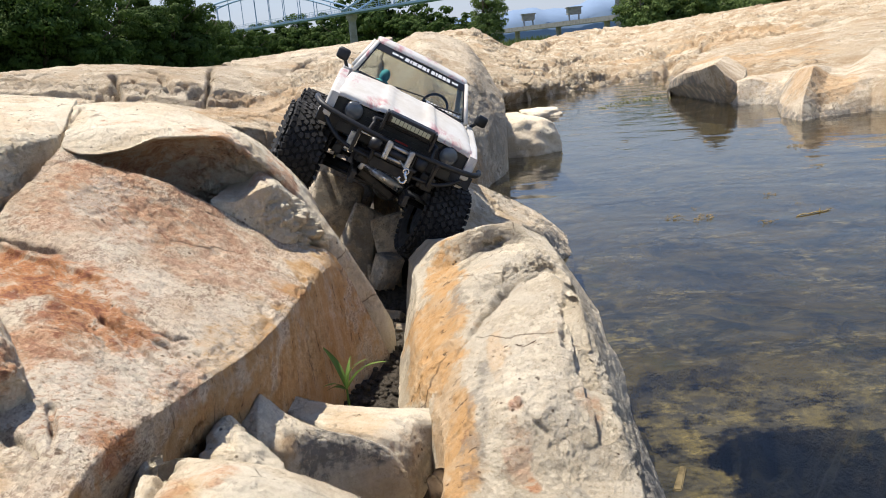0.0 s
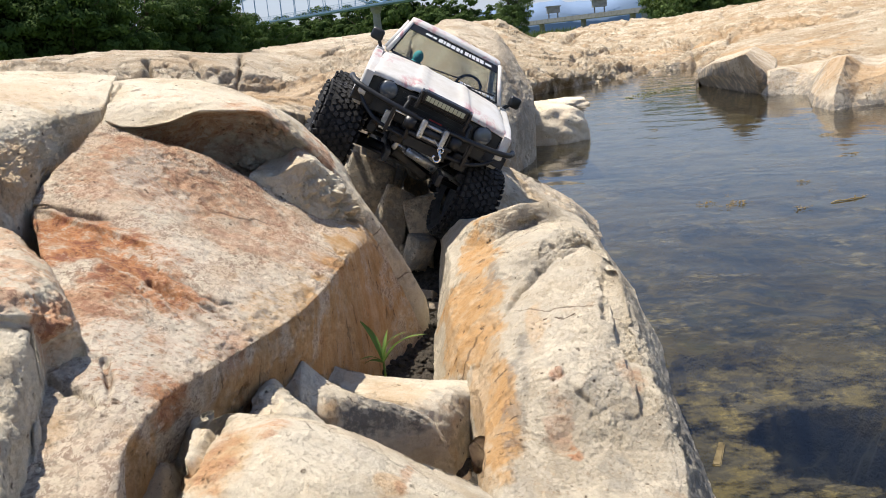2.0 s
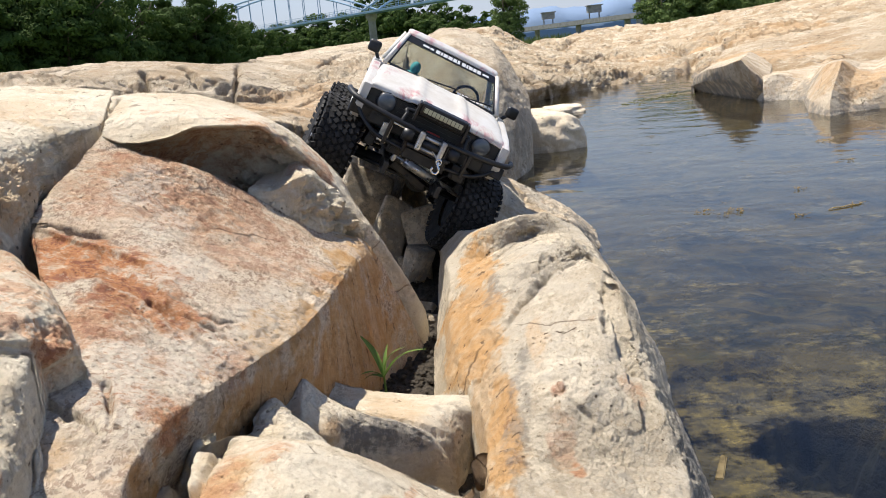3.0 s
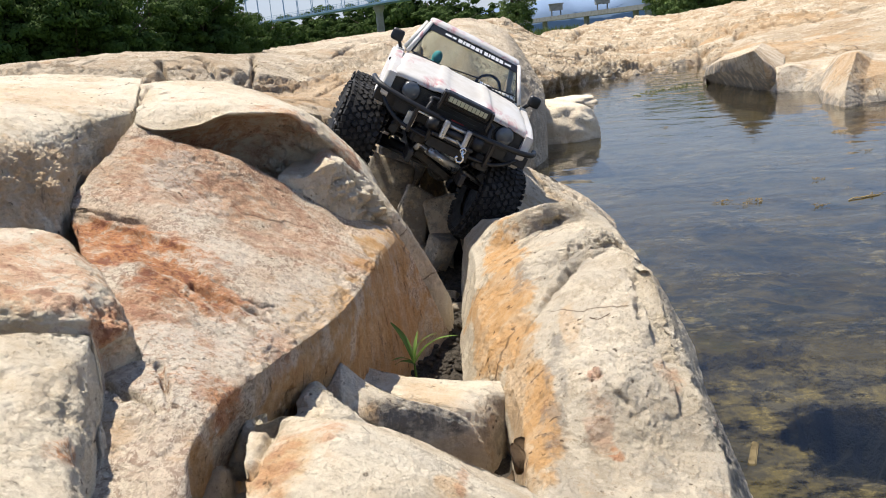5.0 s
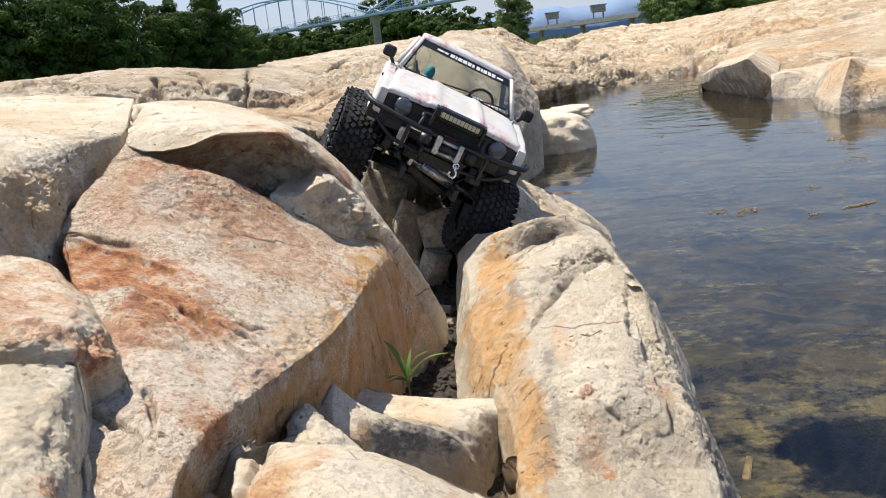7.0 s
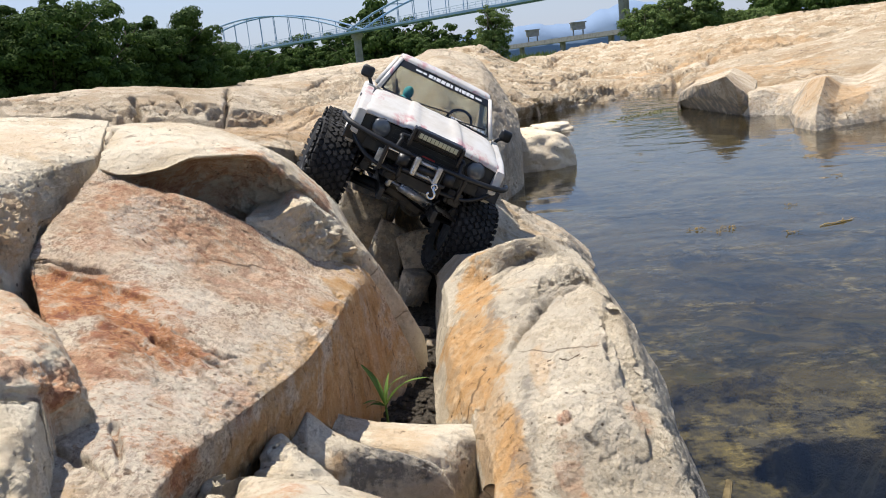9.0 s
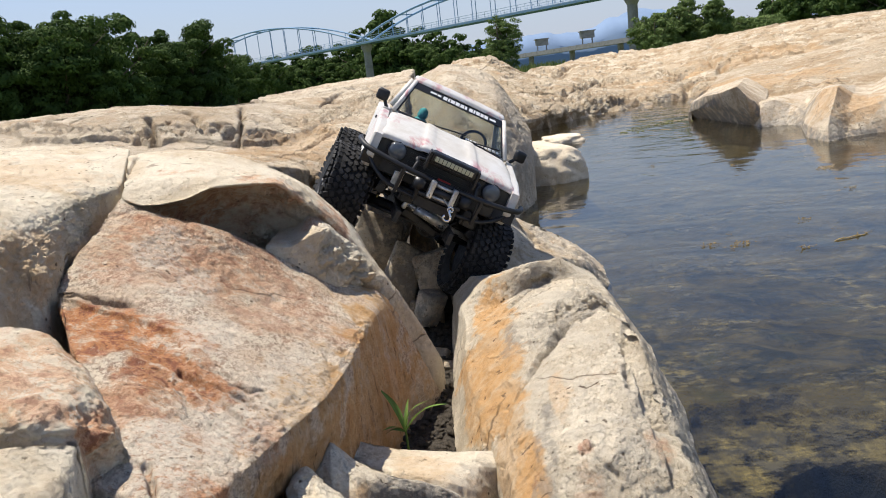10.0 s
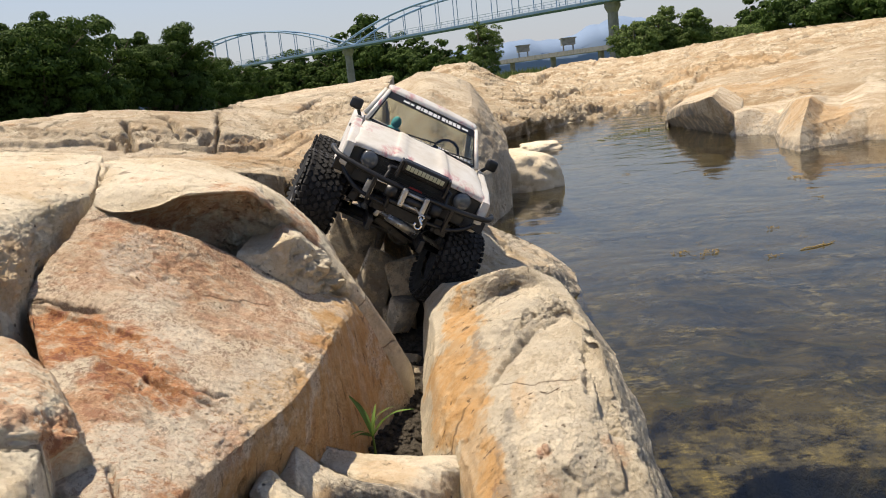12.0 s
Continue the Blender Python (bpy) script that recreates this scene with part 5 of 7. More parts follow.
# stones in the water and in the crevice
stone((0.205, 3.10, 0.03), (0.175, 0.26, 0.135), (0, 6, 20), "pale sandstone stone standing in shallow water", seed=3, mat=ROCK_PALE, div=5, square=0.4, lump=0.10, ochre=0.2)
stone((0.46, 4.6, 0.0), (0.14, 0.17, 0.05), (0, 0, 10), "flat pale stone just above the water", seed=5, mat=ROCK_PALE)
for n, (place, size, turn) in enumerate([
        ((-0.208, 1.334, 0.14), (0.052, 0.062, 0.067), (-14, 22, 10)),
        ((-0.166, 1.267, 0.101), (0.04, 0.04, 0.069), (-10, 24, 8)),
        ((-0.11, 1.255, 0.112), (0.038, 0.034, 0.04), (-14, -6, 14)),
        ((-0.121, 1.205, 0.067), (0.029, 0.029, 0.029), (10, 14, 30)),
        ((-0.139, 1.267, 0.023), (0.038, 0.045, 0.05), (0, 10, 30)),
        ((-0.128, 1.625, 0.095), (0.054, 0.067, 0.056), (0, 0, 40)),
        ((-0.076, 1.703, 0.084), (0.039, 0.078, 0.062), (10, 0, 0)),
        ((-0.046, 1.457, 0.079), (0.036, 0.101, 0.084), (0, -8, 0)),
        ((-0.208, 1.569, 0.14), (0.067, 0.101, 0.067), (0, 12, 0)),
        ((-0.287, 1.423, 0.101), (0.078, 0.134, 0.112), (0, 20, 0)),
        ((-0.065, 1.267, 0.034), (0.029, 0.067, 0.073), (0, -6, 0)),
        ((-0.095, 1.055, 0.018), (0.011, 0.012, 0.013), (20, 10, 0)),
        ((-0.105, 1.1, 0.02), (0.016, 0.02, 0.015), (0, 30, 60))]):
    # grey tone carries the shade these blocks lie in
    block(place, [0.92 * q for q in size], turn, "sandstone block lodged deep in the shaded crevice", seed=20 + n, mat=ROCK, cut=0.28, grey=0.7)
rng = random.Random(21)
for n in range(16):                                  # rubble in the gap beside the front boulder
    f = rng.random()
    r = rng.uniform(0.006, 0.013)
    stone((-0.193 + 0.030 * f + rng.uniform(-0.008, 0.008), 0.335 + 0.17 * f, 0.135 - 0.01 * f + rng.uniform(-0.01, 0.012)), (r, r * rng.uniform(0.8, 1.4), r), (rng.uniform(0, 90), rng.uniform(0, 90), rng.uniform(0, 90)),
          "small broken sandstone stone wedged between boulders", seed=60 + n, square=0.8, div=3, ochre=0.4)
for n, (place, size, turn) in enumerate([
        ((-0.187, 0.415, 0.155), (0.014, 0.018, 0.02), (0, 30, 20)),
        ((-0.196, 0.375, 0.150), (0.012, 0.016, 0.016), (30, 0, 0)), ((-0.180, 0.375, 0.135), (0.013, 0.014, 0.014), (0, 0, 50)),
        ((-0.198, 0.335, 0.135), (0.011, 0.012, 0.012), (0, 40, 0)), ((-0.222, 0.315, 0.190), (0.010, 0.016, 0.012), (0, 10, 70)),
        ((-0.205, 0.300, 0.165), (0.012, 0.014, 0.016), (0, 25, 10))]):
    stone(place, size, turn, "small broken sandstone stone wedged between boulders", seed=40 + n, square=0.7, div=4)


def crevice_floor():
    """Grit and pebbles along the bottom of the crevice."""
    rng = random.Random(4)
    verts, faces = [], []
    xs, ys = np.linspace(-0.18, 0.0, 60), np.linspace(0.58, 1.9, 300)
    for y in ys:
        for x in xs:
            verts.append((x - 0.02 * (y - 0.7), y, 0.022 + 0.025 * max(0, 0.75 - y) + 0.06 * max(0, y - 1.15) + 0.006 * noise.fractal(Vector((x * 60, y * 60, 0)), 0.8, 2, 4)))
    n = len(xs)
    for i in range(len(ys) - 1):
        for k in range(n - 1):
            a = i * n + k
            faces.append((a, a + 1, a + n + 1, a + n))
    tagged(from_arrays("gravel", verts, faces, GRIT), "dark grit filling the bottom of the crevice", "gravel", kind="stuff")
    bm = bmesh.new()
    for _ in range(700):
        y = rng.uniform(0.66, 1.25)
        x = rng.uniform(-0.15, -0.05) - 0.02 * (y - 0.7)
        z = 0.024 + 0.025 * max(0, 0.75 - y) + 0.06 * max(0, y - 1.15)
        r = rng.uniform(0.0015, 0.005)
        bmesh.ops.create_icosphere(bm, subdivisions=1, radius=r, matrix=Matrix.Translation((x, y, z + r * 0.4)) @ Matrix.Diagonal((1, rng.uniform(0.7, 1.3), rng.uniform(0.5, 0.9), 1)))
    tagged(link("pebbles", bm, GRIT, smooth=False), "small grey-brown pebbles on the crevice floor", "pebbles", kind="stuff")


# colour lowered to stand in for the deep shade at the crevice bottom
GRIT = plain("grit", (0.075, 0.06, 0.042), 0.95, vary=0.3, scale=220, dents=0.003)
crevice_floor()


# ---- distance: bridge, hills, trees ----
def make_bridge():
    """A long tied-arch footbridge on concrete piers; s runs along it from the middle pier."""
    base = Vector((-24.5, 220.5, 0.55))
    way = Vector((54.9, -62.0, 0)).normalized()
    side = Vector((way.y, -way.x, 0))
    bridge = tagged(new("bridge"), "pale blue steel arch bridge on concrete piers across the river", "bridge")

    def at(s, z, w=0.0):
        return base + way * s + side * w + Vector((0, 0, z))

    def beam(bm, a, b, w, h):
        d = (b - a)
        m = Matrix.Translation((a + b) / 2) @ d.to_track_quat("Y", "Z").to_matrix().to_4x4() @ Matrix.Diagonal((w, d.length, h, 1))
        bmesh.ops.create_cube(bm, size=1.0, matrix=m)

    bm = bmesh.new()
    beam(bm, at(-230, 12.0), at(200, 12.0), 5.0, 0.16)
    part("deck", bm, STEEL_PALE, bridge)
    for w in (-2.4, 2.4):
        bm = bmesh.new()
        beam(bm, at(-230, 11.75, w), at(200, 11.75, w), 0.25, 0.40)
        part("girder", bm, STEEL_BLUE, bridge)
        bm = bmesh.new()
        beam(bm, at(-230, 13.3, w), at(200, 13.3, w), 0.08, 0.08)
        beam(bm, at(-230, 12.8, w), at(200, 12.8, w), 0.06, 0.06)
        for k in range(-115, 100):
            beam(bm, at(k * 2, 12.1, w), at(k * 2, 13.3, w), 0.07, 0.07)
        part("railing", bm, STEEL_PALE, bridge)
    for s0, s1, rise in ((-115, 0, 8.8), (0, 84.5, 6.2)):
        for w in (-2.2, 2.2):
            arch = bmesh.new()
            n = 28
            pts = [at(s0 + (s1 - s0) * k / n, 12.4 + rise * 4 * (k / n) * (1 - k / n), w) for k in range(n + 1)]
            tube(arch, pts, 0.25, 6)
            part("arch", arch, STEEL_BLUE, bridge)
            for k in range(3, n - 2, 2):
                hang = bmesh.new()
                beam(hang, pts[k], at(s0 + (s1 - s0) * k / n, 12.2, w), 0.16, 0.16)
                part("hanger", hang, STEEL_BLUE, bridge)
        for k in range(6, 23, 4):
            cross = bmesh.new()
            q = [at(s0 + (s1 - s0) * k / 28, 12.4 + rise * 4 * (k / 28) * (1 - k / 28), w) for w in (-2.2, 2.2)]
            beam(cross, q[0], q[1], 0.2, 0.2)
            part("cross_brace", cross, STEEL_BLUE, bridge)
    for s in (-115, 0, 84.5, 165):
        bm = bmesh.new()
        rod(bm, at(s, -1), at(s, 9.8), 1.05, 0.95, 16)
        pier = part("pier", bm, CONCRETE, bridge)
        bm = bmesh.new()
        rod(bm, at(s, 9.6), at(s, 10.6), 0.95, 1.5, 16)
        rod(bm, at(s, 10.6), at(s, 11.4), 1.5, 1.5, 16)
        part("pier_head", bm, CONCRETE, pier)


def make_far_bridge():
    road = tagged(new("road_bridge"), "low distant concrete road bridge with sign gantries", "bridge")
    a, b = Vector((24, 412, 8.0)), Vector((100, 262, 8.0))
    d = b - a
    bm = bmesh.new()
    m = Matrix.Translation((a + b) / 2) @ d.to_track_quat("Y", "Z").to_matrix().to_4x4() @ Matrix.Diagonal((8, d.length, 1.8, 1))
    bmesh.ops.create_cube(bm, size=1.0, matrix=m)
    part("deck", bm, CONCRETE, road)
    for f in (0.1, 0.3, 0.5, 0.7, 0.9):
        bm = bmesh.new()
        rod(bm, a + d * f - Vector((0, 0, 9)), a + d * f, 1.2, 1.2, 10)
        part("pier", bm, CONCRETE, road)
    for f in (0.16, 0.37, 0.6):
        p = a + d * f
        bm = bmesh.new()
        box(bm, p + Vector((0, 0, 4.6)), (5.5, 5, 2.6))
        gantry = part("gantry_cabin", bm, CONCRETE, road, "grey box cabin on the bridge")
        bm = bmesh.new()
        for q in (-2, 2):
            box(bm, p + Vector((q, 0, 2.2)), (0.5, 0.5, 3.0))
        box(bm, p + Vector((0, 0, 6.1)), (6.5, 6, 0.4))
        part("posts", bm, CONCRETE, gantry)


def make_hills():
    """Blue ranges far down the valley."""
    verts, faces = [], []
    n = 260
    for k in range(n):
        x = -1200 + 3400 * k / (n - 1)
        top = 95 + 32 * noise.fractal(Vector((x * 0.0032, 7, 0)), 0.8, 2, 5) + 45 * math.exp(-((x - 560) / 190) ** 2) - 30 * math.exp(-((x - 850) / 120) ** 2)
        verts += [(x, 2500, -5), (x, 2500, top * 0.6), (x, 2620, top)]
        verts += [(x, 2900, -5)]
    for k in range(n - 1):
        for j in range(3):
            a = 4 * k + j
            faces.append((a, a + 4, a + 5, a + 1))
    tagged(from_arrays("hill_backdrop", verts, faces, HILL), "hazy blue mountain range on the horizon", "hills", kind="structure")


def crown_mesh(seed, high, wide, clumps, leaves, leaf, low=0.1, lump=1.0):
    """Boughs carry clumps and clumps carry leaves; every leaf is a bent blade of two faces."""
    rng = np.random.RandomState(seed)
    boughs = 5 + clumps // 24
    turn = rng.uniform(0, 2 * np.pi, boughs) + np.arange(boughs) * 2.4
    up = np.linspace(low + 0.14, 0.72, boughs) + rng.uniform(-0.05, 0.05, boughs)
    out = wide * 0.52 * np.sqrt(np.clip(1 - (2 * up - 0.75) ** 2, 0.05, 1)) * rng.uniform(0.6, 1.0, boughs)
    middle = np.stack([np.cos(turn) * out, np.sin(turn) * out, up * high], 1)
    radius = wide * rng.uniform(0.42, 0.56, boughs)
    which = rng.randint(0, boughs, clumps)
    way = rng.normal(size=(clumps, 3)) + np.array((0, 0, 0.35))
    way /= np.linalg.norm(way, axis=1, keepdims=True)
    centre = middle[which] + way * (radius[which] * rng.uniform(0.7, 1.05, clumps))[:, None]
    centre[:, 2] = np.clip(centre[:, 2], low * high, 0.95 * high)
    size = wide * rng.uniform(0.13, 0.24, clumps) * lump
    n = clumps * leaves
    c, r = np.repeat(centre, leaves, 0), np.repeat(size, leaves)
    d = rng.normal(size=(n, 3)) * np.array((1, 1, 0.75)) + np.array((0, 0, 0.45))
    d /= np.linalg.norm(d, axis=1, keepdims=True)
    p = c + d * np.array((1.15, 1.15, 0.75)) * (r * rng.uniform(0.72, 1.08, n))[:, None]
    t = rng.normal(size=(n, 3))
    t -= d * ((t * d).sum(1) * 0.8)[:, None]
    t /= np.linalg.norm(t, axis=1, keepdims=True)
    u = np.cross(t, d)
    u /= np.linalg.norm(u, axis=1, keepdims=True)
    s = (leaf * rng.uniform(0.6, 1.4, n))[:, None]
    verts = np.stack([p - t * s, p + u * s * 0.5 + d * s * 0.15, p + t * s, p - u * s * 0.5 + d * s * 0.15], 1).reshape(-1, 3)
    return verts, np.arange(4 * n).reshape(-1, 4)


def tree_kind(seed, high, wide, clumps, leaves, leaf, label, mat, name="tree", category="tree", low=0.1, lump=1.0):
    rng = random.Random(seed)
    tree = tagged(new(name), label, category, "riverside trees")
    bm = bmesh.new()
    top = Vector((rng.uniform(-0.3, 0.3), rng.uniform(-0.3, 0.3), high * 0.8))
    tube(bm, [(0, 0, -0.3), (0.05 * high * 0.2, 0, high * 0.3), top * 0.75, top], [high * 0.03, high * 0.024, high * 0.014, high * 0.004])
    for k in range(7):
        a, z = rng.uniform(0, 6.28), high * rng.uniform(0.25, 0.65)
        o = Vector((math.cos(a), math.sin(a), 0.7)) * wide * rng.uniform(0.5, 0.9)
        tube(bm, [(0, 0, z), Vector((0, 0, z)) + o * 0.5, Vector((0, 0, z)) + o], [high * 0.012, high * 0.008, high * 0.002], 6)
    link("trunk", bm, BARK, tree)
    v, f = crown_mesh(seed, high, wide, clumps, leaves, leaf, low, lump)
    from_quads("crown", v, f, mat, False).parent = tree
    return tree


make_bridge()
make_far_bridge()
make_hills()


def plant_woods():
    rng = random.Random(11)
    near = [tree_kind(50 + k, h, w, 80, 170, 0.15, "dense dark green broadleaf tree on the river bank", LEAF, low=0.02)
             for k, (h, w) in enumerate(((9.6, 3.4), (8.2, 4.0), (9.2, 3.0), (7.0, 3.6)))]
    far = [tree_kind(70 + k, h, w, 90, 40, 0.34, "distant dark green broadleaf tree beyond the bridge", LEAF, low=0.02) for k, (h, w) in enumerate(((9.0, 3.8), (7.8, 4.0)))]
    spots = []
    # crowns along the left bank, from near to far: place and height
    for x, y, high in ((-41.0, 64, 9.3), (-39.7, 66, 9.7), (-37.6, 66, 8.9), (-37.7, 70, 9.4), (-36.5, 72, 9.8), (-34.4, 72, 9.9), (-33.3, 74, 9.8), (-32.4, 76, 9.1), (-34.1, 84, 7.7), (-32.1, 84, 8.7), (-30.7, 88, 9.4), (-29.7, 92, 9.1), (-29.4, 96, 8.8), (-30.2, 104, 7.7), (-30.3, 112, 7.5), (-31.2, 124, 7.1), (-31.6, 140, 6.6)):
        k = len(spots) % 4
        spots.append((x, y, high / (9.0, 7.8, 8.7, 6.7)[k]))
    for f in np.linspace(0, 1, 22):                      # younger trees under them
        y = 60 + 75 * f
        spots.append((y * (-0.66 + 0.40 * f), y, rng.uniform(0.45, 0.62)))
    wall = len(spots)
    for f in np.linspace(0, 1, 20):                      # behind the bridge
        s = 1.75 + 0.7 * math.exp(-((f - 0.66) / 0.10) ** 2) - 0.45 * max(0, f - 0.72) / 0.28
        spots.append((-84 + 88 * f, 318 - 72 * f, s * rng.uniform(0.9, 1.1)))
        spots.append((-80 + 86 * f, 306 - 72 * f, 0.8 * s * rng.uniform(0.8, 1.1)))
    for f in np.linspace(0.22, 1, 11):                     # right bank, far off
        spots.append((22 + 16 * f, 78 - 30 * f, 0.42 + 0.12 * rng.random() + 0.10 * f))
        spots.append((26 + 20 * f, 84 - 30 * f, 0.50 + 0.12 * rng.random() + 0.10 * f))
    for n, (x, y, s) in enumerate(spots):
        m = pose(x, y, 0.1, 0, 0, rng.uniform(0, 360)) @ Matrix.Diagonal((s, s, s, 1))
        kinds = near if n < wall else far
        k = n % 4 if n < wall else (n - wall) % 2
        ob = kinds[k]
        if (n < 4) if n < wall else (n - wall < 2):
            ob.matrix_basis = m
        else:
            ob = copy_thing(ob, m)
            ob.scale = (s, s, s)


plant_woods()
for n, (x, y, h, w) in enumerate(((1.35, 29, 2.2, 0.72), (4.9, 22, 1.15, 0.7), (5.7, 22.5, 1.6, 0.66), (6.4, 22.0, 1.4, 0.5), (7.2, 23, 0.8, 0.7), (8.3, 24, 0.8, 0.7))):
    b = tree_kind(90 + n, h, w, 240, 50, 0.036, "young leafy willow shrub growing behind the bare rocks", LEAF_BUSH, "shrub", "shrub", 0.05, 0.8)
    b.matrix_basis = pose(x, y, 0.33, 0, 0, 40 * n)


def tall_grass():
    """Reeds and rank grass along the far bank."""
    rng = random.Random(8)
    verts, faces = [], []
    for _ in range(9000):
        y = rng.uniform(17, 48)
        x = rng.uniform(-0.02, 0.42) * y
        h = rng.uniform(0.10, 0.30) * (0.6 + y / 40) * (1.3 if x < 0.12 * y else 1.0)
        a = rng.uniform(0, 6.28)
        u = Vector((math.cos(a), math.sin(a), 0)) * 0.02 * (0.6 + y / 30)
        lean = Vector((rng.gauss(0, 0.15), rng.gauss(0, 0.15), 0)) * h
        p = Vector((x, y, 0.2))
        k = len(verts)
        verts += [p - u, p + u, p + lean * 0.4 + u * 0.7 + Vector((0, 0, h * 0.6)), p + lean + Vector((0, 0, h))]
        faces += [(k, k + 1, k + 2), (k, k + 2, k + 3)]
    tagged(from_arrays("grass", verts, faces, LEAF_GRASS, smooth=False), "rank green grass and reeds on the far bank", "grass", kind="stuff")


tall_grass()


# ---- the model truck ----
# Built in its own frame: x to its left side, y to its tail, z up; the hood's front edge is the origin.
PAINT = None


def paint_material():
    """Off-white paint, dusty, with pink-red scrapes down to an older coat."""
    m, nt, bsdf = material("truck_paint")
    n1, n2, n3 = grain(nt, 26, 6, 0.65), grain(nt, 120, 5, 0.7), grain(nt, 55, 6, 0.7, (1, 0.35, 1), 0.6)
    col = mix(nt, ramp(nt, n1, 0.35, 0.7), (0.60, 0.58, 0.54), (0.50, 0.465, 0.41))
    at = nt.nodes.new("ShaderNodeAttribute")
    at.attribute_name = "wear"
    col = mix(nt, maths(nt, "MULTIPLY", at.outputs["Fac"], ramp(nt, n3, 0.50, 0.62, 0, 0.8)), col, (0.42, 0.15, 0.16))
    col = mix(nt, ramp(nt, n3, 0.69, 0.76, 0, 0.5), col, (0.45, 0.17, 0.17))
    col = mix(nt, ramp(nt, n2, 0.66, 0.76, 0, 0.6), col, (0.30, 0.25, 0.20))
    nt.links.new(col, bsdf.inputs["Base Color"])
    nt.links.new(ramp(nt, n1, 0.3, 0.7, 0.32, 0.55), bsdf.inputs["Roughness"])
    bump(nt, [(n2, 0.0004)], bsdf)
    return m


def glass_material():
    m, nt, bsdf = material("windscreen_glass")
    bsdf.inputs["Base Color"].default_value = (0.75, 0.80, 0.78, 1)
    bsdf.inputs["Roughness"].default_value = 0.04
    nt.nodes.remove(bsdf)
    clear = node(nt, "BsdfTransparent", Color=(0.84, 0.86, 0.84, 1))
    gloss = node(nt, "BsdfGlossy", Color=(0.9, 0.95, 1, 1), Roughness=0.05)
    edge = node(nt, "LayerWeight", Blend=0.5)
    ms = nt.nodes.new("ShaderNodeMixShader")
    nt.links.new(ramp(nt, edge.outputs["Facing"], 0.25, 1.0, 0.035, 0.55), ms.inputs[0])
    nt.links.new(clear.outputs[0], ms.inputs[1])
    nt.links.new(gloss.outputs[0], ms.inputs[2])
    nt.links.new(ms.outputs[0], nt.nodes["Material Output"].inputs[0])
    return m


def led_material():
    m, nt, bsdf = material("led_lens")
    bsdf.inputs["Base Color"].default_value = (0.50, 0.51, 0.36, 1)
    bsdf.inputs["Roughness"].default_value = 0.25
    return m


PAINT, GLASS, LED = paint_material(), glass_material(), led_material()
BLACK = plain("black_plastic", (0.009, 0.009, 0.010), 0.40, vary=0.2, scale=90, dents=0.0003)
SATIN = plain("satin_black_metal", (0.009, 0.009, 0.010), 0.45, metal=0.0, vary=0.2, scale=120)
RUBBER = plain("tyre_rubber", (0.013, 0.0118, 0.0115), 0.72, vary=0.3, scale=80, dents=0.0006)
# darker than the lugs, so the tread gaps look shaded
CARCASS = plain("tyre_carcass", (0.008, 0.008, 0.008), 0.9, vary=0.2, scale=80)
ALLOY = plain("worn_alloy", (0.52, 0.51, 0.49), 0.34, metal=0.9, vary=0.15, scale=150)
CHROME = plain("chrome", (0.75, 0.75, 0.75), 0.12, metal=1.0, vary=0.05, scale=150)
LENS = plain("headlight_lens", (0.13, 0.14, 0.15), 0.12, metal=0.3, vary=0.08, scale=200)
DASH = plain("dark_interior", (0.018, 0.018, 0.02), 0.7, vary=0.15, scale=60)
SEAT = plain("grey_seat_cloth", (0.06, 0.06, 0.065), 0.9, vary=0.15, scale=150)
DECAL = plain("white_decal", (0.78, 0.78, 0.76), 0.5, vary=0.04, scale=300)
RED = plain("red_badge", (0.45, 0.04, 0.03), 0.45, vary=0.08, scale=300)
AMBER = plain("amber_lens", (0.55, 0.22, 0.05), 0.3, vary=0.08, scale=300)
BLUE = plain("blue_anodised", (0.20, 0.30, 0.42), 0.3, metal=0.6, vary=0.1, scale=200)

TRUCK = tagged(new("toy_truck"), "off-white scale model pickup truck with scraped paint climbing the boulders", "model truck")
TRUCK.matrix_basis = pose(-0.0649, 1.1259, 0.2902, 1.68, 31.0, 7.02) @ Matrix.Diagonal((1.21, 1.21, 1.21, 1))


def worn(ob, spots):
    """Where the paint is scraped: (place, radius) in the truck's frame."""
    me = ob.data
    layer = me.attributes.new("wear", "FLOAT", "POINT")
    vals = []
    for v in me.vertices:
        w = 0.0
        for place, r in spots:
            w = max(w, 1 - (v.co - Vector(place)).length / r)
        vals.append(max(0.0, min(1.0, 2 * w)))
    layer.data.foreach_set("value", vals)
    return ob


def sheet(rows, thick, cols=24, lines=24):
    """A curved panel through a few cross-lines, with a back face thick below it."""
    p = np.array(rows)
    g = np.swapaxes(spline(np.swapaxes(spline(p, lines), 0, 1), cols), 0, 1)
    du, dv = np.gradient(g, axis=0), np.gradient(g, axis=1)
    nor = np.cross(dv, du)
    nor /= np.linalg.norm(nor, axis=2, keepdims=True) + 1e-9
    if nor[..., 2].mean() < 0:
        nor = -nor
    bm = bmesh.new()
    a = [[bm.verts.new(q) for q in r] for r in g]
    b = [[bm.verts.new(q) for q in r] for r in g - nor * thick]
    for i in range(lines - 1):
        for j in range(cols - 1):
            bm.faces.new((a[i][j], a[i][j + 1], a[i + 1][j + 1], a[i + 1][j]))
            bm.faces.new((b[i][j], b[i + 1][j], b[i + 1][j + 1], b[i][j + 1]))
    for i in range(lines - 1):
        for j in (0, cols - 1):
            bm.faces.new((a[i][j], a[i + 1][j], b[i + 1][j], b[i][j]))
    for j in range(cols - 1):
        for i in (0, lines - 1):
            bm.faces.new((a[i][j], b[i][j], b[i][j + 1], a[i][j + 1]))
    bmesh.ops.recalc_face_normals(bm, faces=bm.faces)
    return bm


